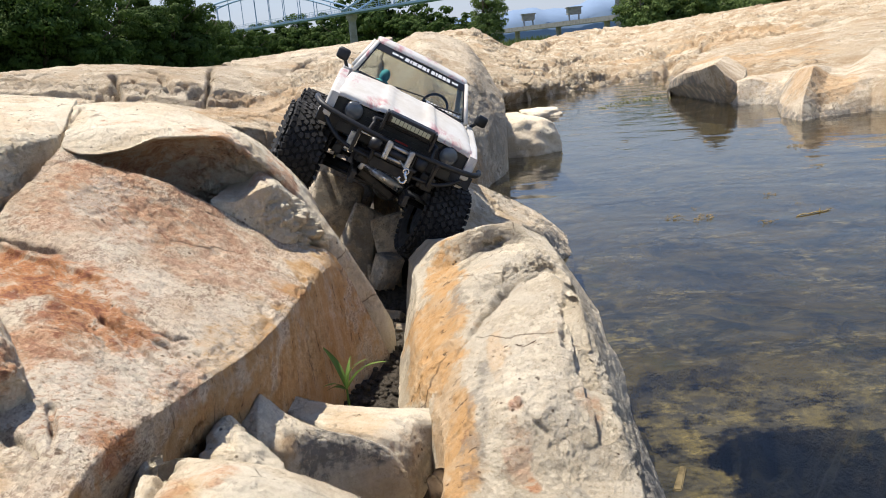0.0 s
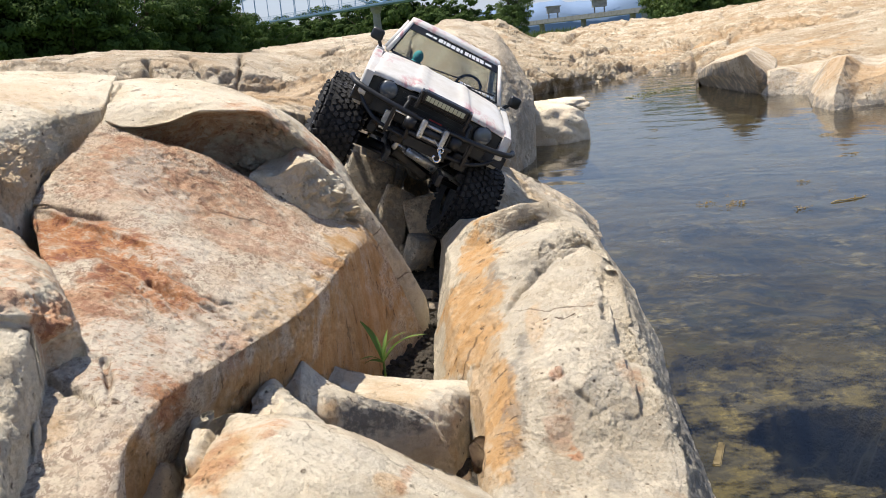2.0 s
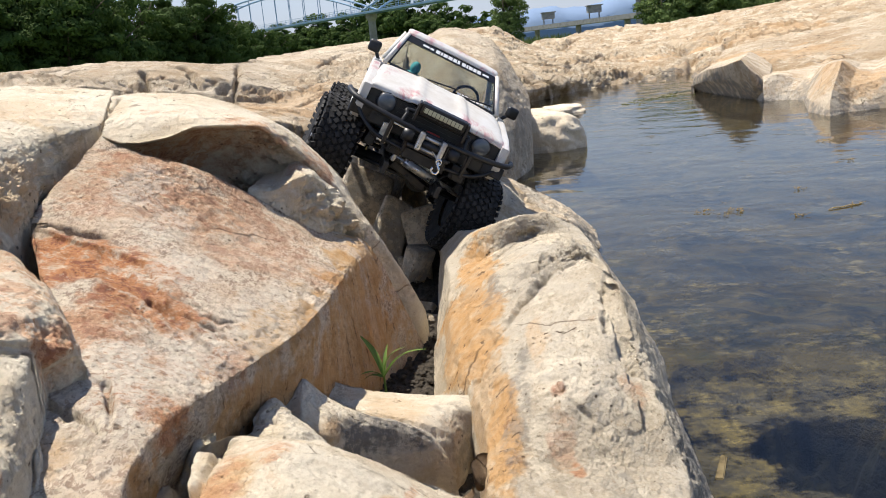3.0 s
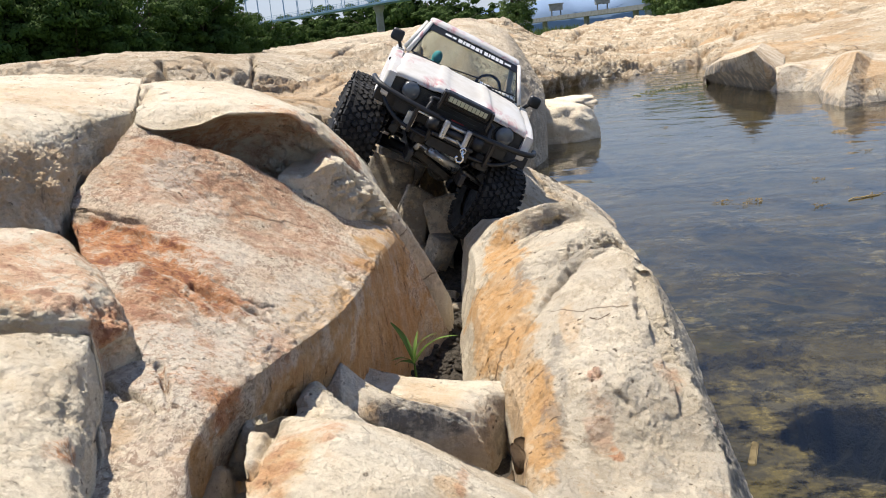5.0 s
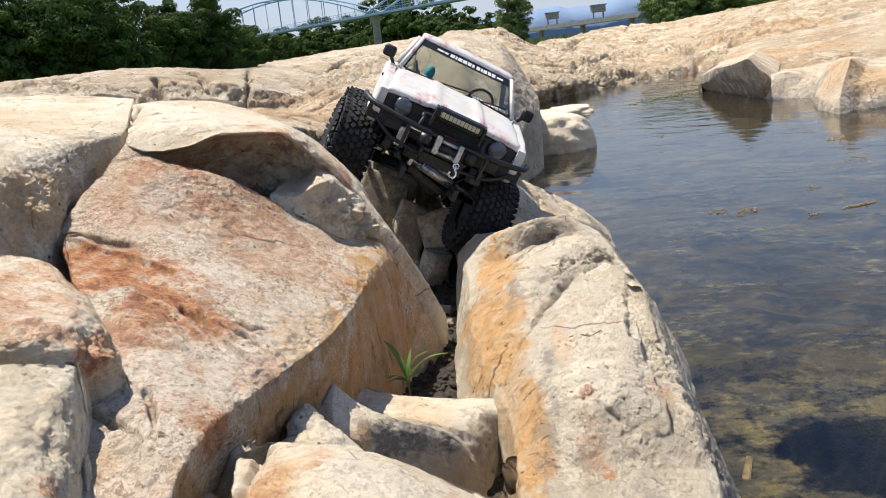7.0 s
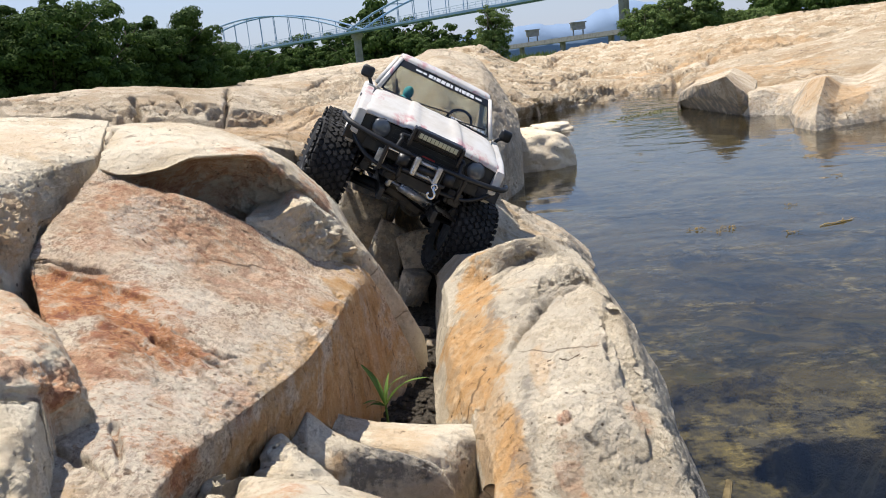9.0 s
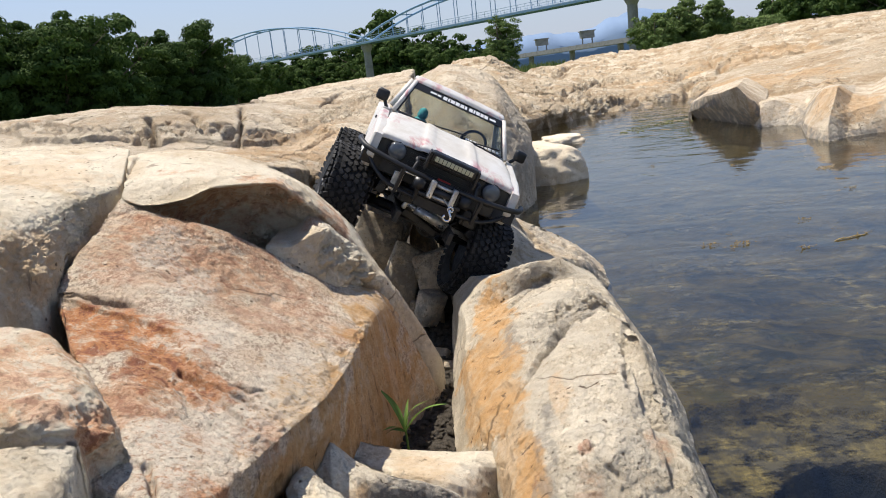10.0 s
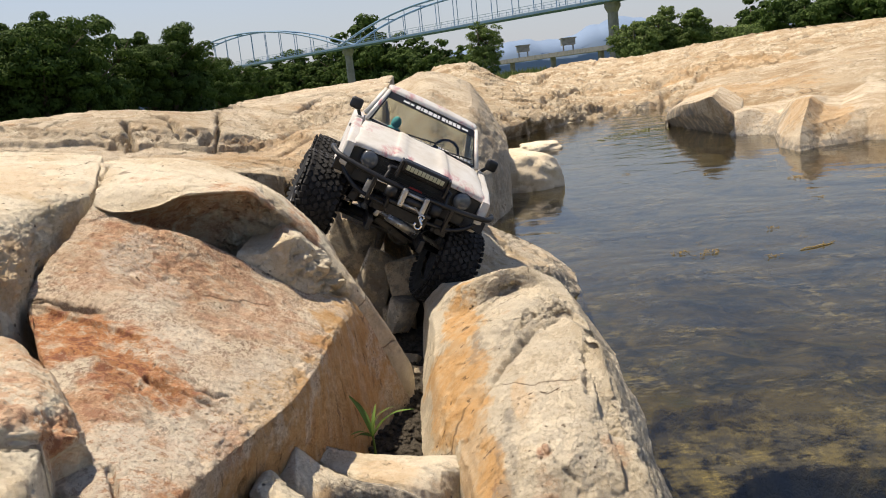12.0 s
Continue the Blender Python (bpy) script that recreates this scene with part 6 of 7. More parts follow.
def side_panel(profile, x0, x1, bevel=0.002):
    """A panel cut to a (y, z) outline between two x."""
    bm = bmesh.new()
    vs = [bm.verts.new((x0, y, z)) for y, z in profile]
    f = bm.faces.new(vs)
    got = bmesh.ops.extrude_face_region(bm, geom=[f])
    for v in got["geom"]:
        if isinstance(v, bmesh.types.BMVert):
            v.co.x = x1
    bmesh.ops.recalc_face_normals(bm, faces=bm.faces)
    if bevel:
        rim = [e for e in bm.edges if abs(e.verts[0].co.x - x1) < 1e-6 and abs(e.verts[1].co.x - x1) < 1e-6]
        bmesh.ops.bevel(bm, geom=rim, offset=bevel, segments=3, profile=0.5, affect="EDGES")
    return bm


def arc(cy, cz, r, a0, a1, n=14):
    return [(cy + r * math.cos(radians(a0 + (a1 - a0) * k / n)), cz + r * math.sin(radians(a0 + (a1 - a0) * k / n))) for k in range(n + 1)]


def build_body():
    scrapes = [((-0.075, 0.10, 0.018), 0.035), ((-0.083, 0.05, 0.0), 0.03), ((-0.03, 0.004, 0.004), 0.03), ((0.04, 0.002, 0.002), 0.03),
               ((0.0, 0.16, 0.078), 0.03), ((-0.05, 0.15, 0.074), 0.03), ((0.05, 0.15, 0.074), 0.025), ((0.075, 0.01, 0.0), 0.025)]
    # hood: crowned, with two pressed ridges
    rows = []
    for y, w, z in ((-0.002, 0.084, -0.0065), (0.0005, 0.084, -0.001), (0.012, 0.0835, 0.003), (0.05, 0.081, 0.012), (0.085, 0.0785, 0.0185), (0.104, 0.0765, 0.0210)):
        rows.append([(w * u, y + 0.004 * u * u, z + 0.003 * (1 - u * u) + (0.0014 if 0.22 < abs(u) < 0.42 else 0) - (0.002 if abs(u) > 0.99 else 0))
                     for u in (-1, -0.9, -0.6, -0.44, -0.38, -0.3, -0.2, 0, 0.2, 0.3, 0.38, 0.44, 0.6, 0.9, 1)])
    hood = worn(part("hood", sheet(rows, 0.002, 70, 40), PAINT, TRUCK, "off-white hood with chipped front edge", True), scrapes)
    bm = bmesh.new()
    box(bm, (0, 0.107, 0.0220), (0.140, 0.007, 0.0022), (8, 0, 0), 0.0008)
    part("cowl", bm, BLACK, TRUCK)
    for sx in (-1, 1):
        fender = [(-0.003, -0.004), (0.03, 0.006), (0.104, 0.019), (0.104, -0.072)] + arc(0.052, -0.078, 0.050, 8, 138) + [(0.002, -0.036), (-0.004, -0.030)]
        ob = part("fender", side_panel(fender, sx * 0.0805, sx * 0.0910, 0.004), PAINT, TRUCK, "off-white front fender with scraped edge")
        worn(ob, scrapes)
        lip = bmesh.new()
        tube(lip, [(sx * 0.0920, y, z) for y, z in arc(0.052, -0.078, 0.050, 5, 118, 18)], 0.0028, 8)
        part("arch_lip", lip, PAINT, ob)
        liner = bmesh.new()
        for k in range(16):
            pass
        box(liner, (sx * 0.066, 0.052, -0.030), (0.018, 0.095, 0.004), (0, 0, 0), 0.001)
        part("wheel_liner", liner, BLACK, ob)
        door = [(0.106, 0.021), (0.200, 0.023), (0.200, -0.072), (0.106, -0.072)]
        d = worn(part("door", side_panel(door, sx * 0.080, sx * 0.0895, 0.003), PAINT, TRUCK, "off-white door with dark window"), scrapes)
        bm = bmesh.new()
        box(bm, (sx * 0.0900, 0.185, 0.002), (0.003, 0.014, 0.004), bevel=0.001)
        part("door_handle", bm, BLACK, d)
        # pillars and side glass
        for name, a, b, r in (("windscreen_pillar", (sx * 0.0765, 0.104, 0.022), (sx * 0.0620, 0.150, 0.0655), 0.0028), ("rear_pillar", (sx * 0.0765, 0.200, 0.023), (sx * 0.0625, 0.199, 0.0655), 0.0050)):
            bm = bmesh.new()
            rod(bm, a, b, r, seg=10)
            worn(part(name, bm, PAINT, TRUCK, smooth=True), scrapes)
        bm = bmesh.new()
        hull(bm, [(sx * 0.0755, 0.110, 0.024), (sx * 0.0745, 0.110, 0.024), (sx * 0.0755, 0.197, 0.024), (sx * 0.0745, 0.197, 0.024),
                  (sx * 0.0625, 0.153, 0.064), (sx * 0.0615, 0.153, 0.064), (sx * 0.0625, 0.196, 0.064), (sx * 0.0615, 0.196, 0.064)])
        pane = part("side_window", bm, GLASS, TRUCK)
        pane.visible_shadow = False
        # mirror
        bm = bmesh.new()
        box(bm, (sx * 0.0950, 0.119, 0.0335), (0.0155, 0.009, 0.0145), (0, 0, sx * 12), 0.0035, 3)
        mirror = part("mirror", bm, BLACK, TRUCK, "black wing mirror", True)
        bm = bmesh.new()
        rod(bm, (sx * 0.083, 0.119, 0.018), (sx * 0.092, 0.119, 0.030), 0.0022)
        part("mirror_arm", bm, BLACK, mirror)
    # roof
    rows = []
    for y, w, z in ((0.146, 0.0605, 0.0640), (0.150, 0.0625, 0.0690), (0.165, 0.0635, 0.0725), (0.19, 0.0635, 0.0730), (0.203, 0.0625, 0.0700), (0.206, 0.062, 0.064)):
        rows.append([(w * u, y + 0.003 * u * u, z + 0.002 * (1 - u * u) - (0.004 if abs(u) == 1 else 0)) for u in (-1, -0.94, -0.5, 0, 0.5, 0.94, 1)])
    worn(part("roof", sheet(rows, 0.002, 40, 30), PAINT, TRUCK, "off-white cab roof with red scrapes", True), scrapes)
    # windscreen with its black sun strip
    bm = bmesh.new()
    hull(bm, [(s * w, y, z) for s in (-1, 1) for w, y, z in ((0.0735, 0.1065, 0.0225), (0.0605, 0.1485, 0.0645), (0.0735, 0.1077, 0.0220), (0.0605, 0.1497, 0.0640))])
    screen = part("windscreen", bm, GLASS, TRUCK, "clear windscreen with black sun strip")
    screen.visible_shadow = False

    def on_glass(u, v, lift=0.0012):
        """u across (-1 to 1), v up (0 to 1)."""
        w = 0.0735 + (0.0605 - 0.0735) * v
        return Vector((u * w, 0.1065 + 0.042 * v, 0.0225 + 0.042 * v)) + Vector((0, -0.707, 0.707)) * lift

    def patch(name, u0, u1, v0, v1, mat, lift, parent, label=""):
        bm = bmesh.new()
        hull(bm, [on_glass(u, v, k) for u in (u0, u1) for v in (v0, v1) for k in (lift, lift + 0.0005)])
        return part(name, bm, mat, parent, label)

    strip = patch("sun_strip", -0.99, 0.99, 0.80, 0.985, BLACK, 0.0006, screen, "black strip with white lettering bars")
    for u0, u1 in ((-0.66, -0.52), (-0.50, -0.42), (-0.37, -0.28), (-0.26, -0.22), (-0.20, -0.11), (-0.09, 0.0), (0.02, 0.10), (0.12, 0.17), (0.22, 0.30), (0.32, 0.36), (0.38, 0.46), (0.48, 0.55), (0.57, 0.65), (0.69, 0.83)):
        tall = 0.025 if u1 < -0.4 or u0 > 0.68 else 0.045
        patch("lettering_bar", u0, u1, 0.885 - tall, 0.885 + tall, DECAL, 0.0012, strip.parent)
    for u0, u1 in ((0.28, 0.34), (0.36, 0.40), (0.42, 0.48), (0.50, 0.55), (0.57, 0.62), (0.64, 0.69), (0.71, 0.77), (0.79, 0.84), (0.86, 0.91)):
        patch("lettering_bar", u0, u1, 0.045, 0.095, DECAL, 0.0008, screen)
    for u0, v0, u1, v1 in ((-0.99, 0.0, 0.99, 0.025), (-1.0, 0.0, -0.965, 1.0), (0.965, 0.0, 1.0, 1.0), (-0.99, 0.98, 0.99, 1.0)):
        patch("rubber_seal", u0, u1, v0, v1, BLACK, 0.0004, screen)
    for u, tilt in ((-0.35, 20), (0.30, 20)):
        bm = bmesh.new()
        rod(bm, on_glass(u, 0.0, 0.003), on_glass(u + 0.62, 0.13, 0.003), 0.0009)
        part("wiper", bm, BLACK, screen)
    # cab's back, floor, dash, seats, steering wheel
    bm = bmesh.new()
    box(bm, (0, 0.203, -0.03), (0.148, 0.003, 0.098), bevel=0.001)
    back = worn(part("cab_back", bm, PAINT, TRUCK), scrapes)
    bm = bmesh.new()
    hull(bm, [(s * w, y, z) for s in (-1, 1) for w, y, z in ((0.068, 0.203, 0.022), (0.060, 0.2025, 0.0635), (0.068, 0.2042, 0.022), (0.060, 0.2037, 0.0635))])
    pane = part("rear_window", bm, GLASS, back)
    pane.visible_shadow = False
    bm = bmesh.new()
    hull(bm, [(s * 0.07, y, z) for s in (-1, 1) for y, z in ((0.108, 0.0195), (0.128, 0.0195), (0.135, 0.011), (0.135, -0.02), (0.108, -0.02))])
    part("dashboard", bm, DASH, TRUCK, smooth=False)
    bm = bmesh.new()
    box(bm, (0, 0.155, -0.06), (0.15, 0.10, 0.006))
    part("cab_floor", bm, DASH, TRUCK)
    for x in (-0.034, 0.034):
        bm = bmesh.new()
        box(bm, (x, 0.165, -0.028), (0.048, 0.045, 0.016), (0, 0, 0), 0.005, 3)
        box(bm, (x, 0.186, -0.008), (0.044, 0.012, 0.036), (-8, 0, 0), 0.005, 3)
        part("seat", bm, SEAT, TRUCK, smooth=True)
    bm = bmesh.new()
    ring = [Vector((0.036 + 0.0165 * math.cos(a), 0.143 - 0.006 * math.sin(a), 0.024 + 0.0155 * math.sin(a))) for a in np.linspace(0, 2 * math.pi, 25)]
    tube(bm, ring, 0.0018, 6)
    rod(bm, (0.036, 0.143, 0.024), (0.036, 0.128, 0.012), 0.002)
    rod(bm, (0.021, 0.143, 0.024), (0.051, 0.143, 0.024), 0.0015)
    part("steering_wheel", bm, DASH, TRUCK)
    # load bed
    for sx in (-1, 1):
        prof = [(0.208, 0.014), (0.385, 0.016), (0.388, -0.055)] + arc(0.338, -0.078, 0.050, 25, 175) + [(0.208, -0.066)]
        worn(part("bed_side", side_panel(prof, sx * 0.081, sx * 0.0895, 0.003), PAINT, TRUCK, "off-white load bed side with rusty scratches"), scrapes)
    bm = bmesh.new()
    box(bm, (0, 0.387, -0.020), (0.160, 0.004, 0.068), bevel=0.001)
    worn(part("tailgate", bm, PAINT, TRUCK), scrapes)
    bm = bmesh.new()
    box(bm, (0, 0.30, -0.035), (0.158, 0.175, 0.004))
    part("bed_floor", bm, BLACK, TRUCK)


def build_front():
    # black grille panel with round headlights
    bm = bmesh.new()
    box(bm, (0, 0.010, -0.024), (0.162, 0.010, 0.038), bevel=0.0015)
    grille = part("grille", bm, BLACK, TRUCK, "black plastic grille panel")
    for k in range(6):
        bm = bmesh.new()
        box(bm, (0, 0.004, -0.010 - 0.005 * k), (0.086, 0.003, 0.0018))
        part("grille_slat", bm, SATIN, grille)
    for sx in (-1, 1):
        bm = bmesh.new()
        rod(bm, (sx * 0.0585, 0.008, -0.0150), (sx * 0.0585, 0.000, -0.0150), 0.0118, 0.0112, 28)
        light = part("headlight", bm, BLACK, TRUCK, "round headlight in a black ring", True)
        bm = bmesh.new()
        bmesh.ops.create_uvsphere(bm, u_segments=28, v_segments=14, radius=1, matrix=Matrix.Translation((sx * 0.0585, 0.0005, -0.0150)) @ Matrix.Diagonal((0.0104, 0.0036, 0.0104, 1)))
        part("lens", bm, LENS, light, "clear domed headlight lens", True)
    bm = bmesh.new()
    box(bm, (0.004, 0.0015, -0.026), (0.016, 0.003, 0.005), bevel=0.001)
    part("badge", bm, RED, grille, "small red badge")
    # tube bumper
    main = [(-0.101, 0.018, -0.018), (-0.099, 0.004, -0.0195), (-0.088, -0.011, -0.0225), (-0.05, -0.020, -0.0255), (0, -0.022, -0.0265), (0.05, -0.020, -0.0255), (0.088, -0.011, -0.0225), (0.099, 0.004, -0.0195), (0.101, 0.018, -0.018)]
    bm = bmesh.new()
    tube(bm, spline(np.array(main), 40), 0.0031, 12)
    bumper = part("front_bumper", bm, SATIN, TRUCK, "black steel tube bumper", True)
    for pts in ([(-0.036, -0.021, -0.026), (-0.034, -0.018, -0.016), (-0.030, -0.013, -0.010), (0.034, -0.013, -0.010), (0.038, -0.018, -0.016), (0.040, -0.021, -0.026)],
                [(-0.096, 0.006, -0.021), (-0.07, -0.006, -0.044), (-0.04, -0.012, -0.052), (0.04, -0.012, -0.052), (0.07, -0.006, -0.044), (0.096, 0.006, -0.021)]):
        bm = bmesh.new()
        tube(bm, spline(np.array(pts), 36), 0.0023, 10)
        part("bumper_hoop", bm, SATIN, bumper, smooth=True)
    for x in (-0.045, -0.022, 0.026, 0.049):
        bm = bmesh.new()
        box(bm, (x, -0.014, -0.040), (0.004, 0.014, 0.030), (10, 0, 0), 0.001)
        part("bumper_bracket", bm, SATIN, bumper)
    for x in (-0.082, 0.082):
        bm = bmesh.new()
        box(bm, (x, 0.001, -0.033), (0.026, 0.003, 0.014), (0, 0, -20 if x > 0 else 20), 0.001)
        part("bumper_wing_plate", bm, SATIN, bumper)
    # winch and fairlead
    bm = bmesh.new()
    box(bm, (0.004, -0.022, -0.044), (0.050, 0.016, 0.004), (0, 0, 0), 0.001)
    box(bm, (0.004, -0.015, -0.054), (0.050, 0.004, 0.012), (0, 0, 0), 0.001)
    winch = part("winch", bm, SATIN, TRUCK, "bare alloy winch with steel hook")
    for x in (-0.0095, 0.0165):
        bm = bmesh.new()
        box(bm, (x, -0.026, -0.035), (0.0062, 0.016, 0.021), (0, 0, 0), 0.0018)
        part("winch_post", bm, ALLOY, winch)
    for z in (-0.029, -0.036, -0.042):
        bm = bmesh.new()
        rod(bm, (-0.009, -0.029, z), (0.016, -0.029, z), 0.0022 if z != -0.036 else 0.0040, seg=12)
        part("winch_tie_rod", bm, ALLOY if z != -0.036 else SATIN, winch, smooth=True)
    for x in (-0.018, 0.0250):
        bm = bmesh.new()
        rod(bm, (x, -0.022, -0.035), (x + 0.012 * (1 if x > 0 else -1), -0.022, -0.035), 0.008, 0.007, 16)
        part("winch_motor", bm, BLACK, winch, smooth=True)
    bm = bmesh.new()
    rod(bm, (0.006, -0.030, -0.038), (0.0185, -0.034, -0.047), 0.0009, seg=6)
    cable = part("winch_cable", bm, ALLOY, winch)
    bm = bmesh.new()
    hook = [(0.0185, -0.034, -0.047), (0.0190, -0.035, -0.051), (0.0218, -0.036, -0.0545), (0.0210, -0.036, -0.0590), (0.0170, -0.036, -0.0602), (0.0140, -0.036, -0.0575), (0.0148, -0.036, -0.0545)]
    tube(bm, spline(np.array(hook), 28), 0.0015, 8)
    part("hook", bm, CHROME, winch, "shiny steel tow hook", True)
    bm = bmesh.new()
    ring = [Vector((0.0185 + 0.0030 * math.cos(a), -0.034, -0.047 + 0.0030 * math.sin(a))) for a in np.linspace(0, 2 * math.pi, 15)]
    tube(bm, ring, 0.0011, 6)
    part("shackle", bm, CHROME, winch, smooth=True)
    # light bar
    bm = bmesh.new()
    box(bm, (0.004, -0.018, -0.0015), (0.055, 0.012, 0.0125), (12, 0, 0), 0.002)
    bar = part("light_bar", bm, BLACK, TRUCK, "black light bar with pale led cells")
    bm = bmesh.new()
    box(bm, (0.004, -0.0242, -0.0030), (0.047, 0.002, 0.0058), (12, 0, 0), 0.0005)
    part("lens_strip", bm, LED, bar, "pale yellowish led strip")
    for k in range(11):
        bm = bmesh.new()
        box(bm, (-0.0190 + 0.0046 * k, -0.0247, -0.0031), (0.0006, 0.002, 0.0058), (12, 0, 0))
        part("led_divider", bm, SATIN, bar)
    for x in (-0.0250, 0.0330):
        bm = bmesh.new()
        box(bm, (x, -0.018, -0.007), (0.003, 0.013, 0.022), (12, 0, 0), 0.001)
        for z in (-0.002, -0.013):
            rod(bm, (x - 0.0025, -0.019, z), (x + 0.0025, -0.019, z), 0.0022, seg=6)
        part("bar_bracket", bm, SATIN, bar)
    bm = bmesh.new()
    box(bm, (-0.034, -0.004, -0.0300), (0.024, 0.004, 0.0045), (0, 0, 0), 0.001)
    part("grille_emblem", bm, CHROME, grille, "chrome bar emblem")


def wheel(x, y, z, steer=0.0, camber=0.0):
    """Knobbly tyre on a dark beadlock rim; the axle runs along x."""
    R, W = 0.0550, 0.047
    m = pose(x, y, z, 0, camber, steer)
    sx = 1 if x > 0 else -1
    hub = new("wheel")
    hub.parent = TRUCK
    hub.matrix_local = m
    tagged(hub, "black knobbly tyre on a dark rim")
    prof = [(-0.44, 0.50), (-0.50, 0.62), (-0.53, 0.76), (-0.49, 0.88), (-0.40, 0.935), (-0.2, 0.955), (0, 0.96), (0.2, 0.955), (0.40, 0.935), (0.49, 0.88), (0.53, 0.76), (0.50, 0.62), (0.44, 0.50)]
    n = 64
    verts, faces = [], []
    for k in range(n):
        a = 2 * math.pi * k / n
        for u, r in prof:
            verts.append((u * W, r * R * math.cos(a), r * R * math.sin(a)))
    c = len(prof)
    for k in range(n):
        for j in range(c - 1):
            a, b = k * c, ((k + 1) % n) * c
            faces.append((a + j, a + j + 1, b + j + 1, b + j))
    tyre = from_arrays("tyre", verts, faces, CARCASS, hub)
    # tread blocks: two staggered rows in the middle, shoulder lugs at the sides
    rng = random.Random(int(1000 * (x + y)) % 97)
    bm = bmesh.new()
    turns = 38
    for k in range(turns):
        for n, (u, w, long, twist, r0) in enumerate(((-0.42, 0.115, 0.70, 10, 0.938), (-0.28, 0.108, 0.72, 32, 0.958), (-0.14, 0.108, 0.72, -28, 0.968), (0.0, 0.108, 0.72, 30, 0.971), (0.14, 0.108, 0.72, -30, 0.968), (0.28, 0.108, 0.72, 28, 0.958), (0.42, 0.115, 0.70, -10, 0.938), (-0.515, 0.07, 0.6, 0, 0.84), (0.515, 0.07, 0.6, 0, 0.84))):
            shift = 0.5 if n % 2 else 0.0
            a = 360 * (k + shift + rng.uniform(-0.14, 0.14)) / turns
            step = 2 * math.pi * R / turns
            tilt = -62 * (1 if u > 0 else -1) if abs(u) > 0.5 else (-16 * (1 if u > 0 else -1) if abs(u) > 0.3 else 0)
            loc = pose(0, 0, 0, a, 0, 0) @ pose(u * W, 0, r0 * R, 0, -tilt * -1, 0) @ pose(0, 0, 0, 0, 0, twist + rng.uniform(-14, 14))
            got = bmesh.ops.create_cube(bm, size=1.0, matrix=loc @ Matrix.Diagonal((w * W if abs(u) < 0.5 else 0.20 * W, long * step, 0.0030, 1)))
            top = [v for v in got["verts"]]
            centre = sum((v.co for v in top), Vector()) / 8
            for v in top:
                if (Vector((0, v.co.y, v.co.z)).length) > Vector((0, centre.y, centre.z)).length:
                    v.co = centre + (v.co - centre) * 0.9
    part("tread", bm, RUBBER, hub, "deep staggered mud tread")["kind"] = "stuff"
    bm = bmesh.new()
    rod(bm, (sx * -0.36 * W, 0, 0), (sx * 0.30 * W, 0, 0), 0.027, 0.027, 32)
    rim = part("rim", bm, SATIN, hub)
    bm = bmesh.new()
    ring = [Vector((sx * 0.44 * W, 0.0265 * math.cos(a), 0.0265 * math.sin(a))) for a in np.linspace(0, 2 * math.pi, 37)]
    tube(bm, ring, 0.0028, 8)
    part("bead_ring", bm, SATIN, rim, smooth=True)
    for k in range(6):
        bm = bmesh.new()
        a = 2 * math.pi * k / 6
        hull(bm, [(sx * 0.34 * W + d, math.cos(a + t) * r, math.sin(a + t) * r) for d in (0, 0.003 * sx) for r, t in ((0.007, -0.4), (0.007, 0.4), (0.024, -0.16), (0.024, 0.16))])
        part("spoke", bm, SATIN, rim)
    bm = bmesh.new()
    rod(bm, (sx * 0.3 * W, 0, 0), (sx * 0.48 * W, 0, 0), 0.006, 0.005, 6)
    part("hub_nut", bm, ALLOY, rim)


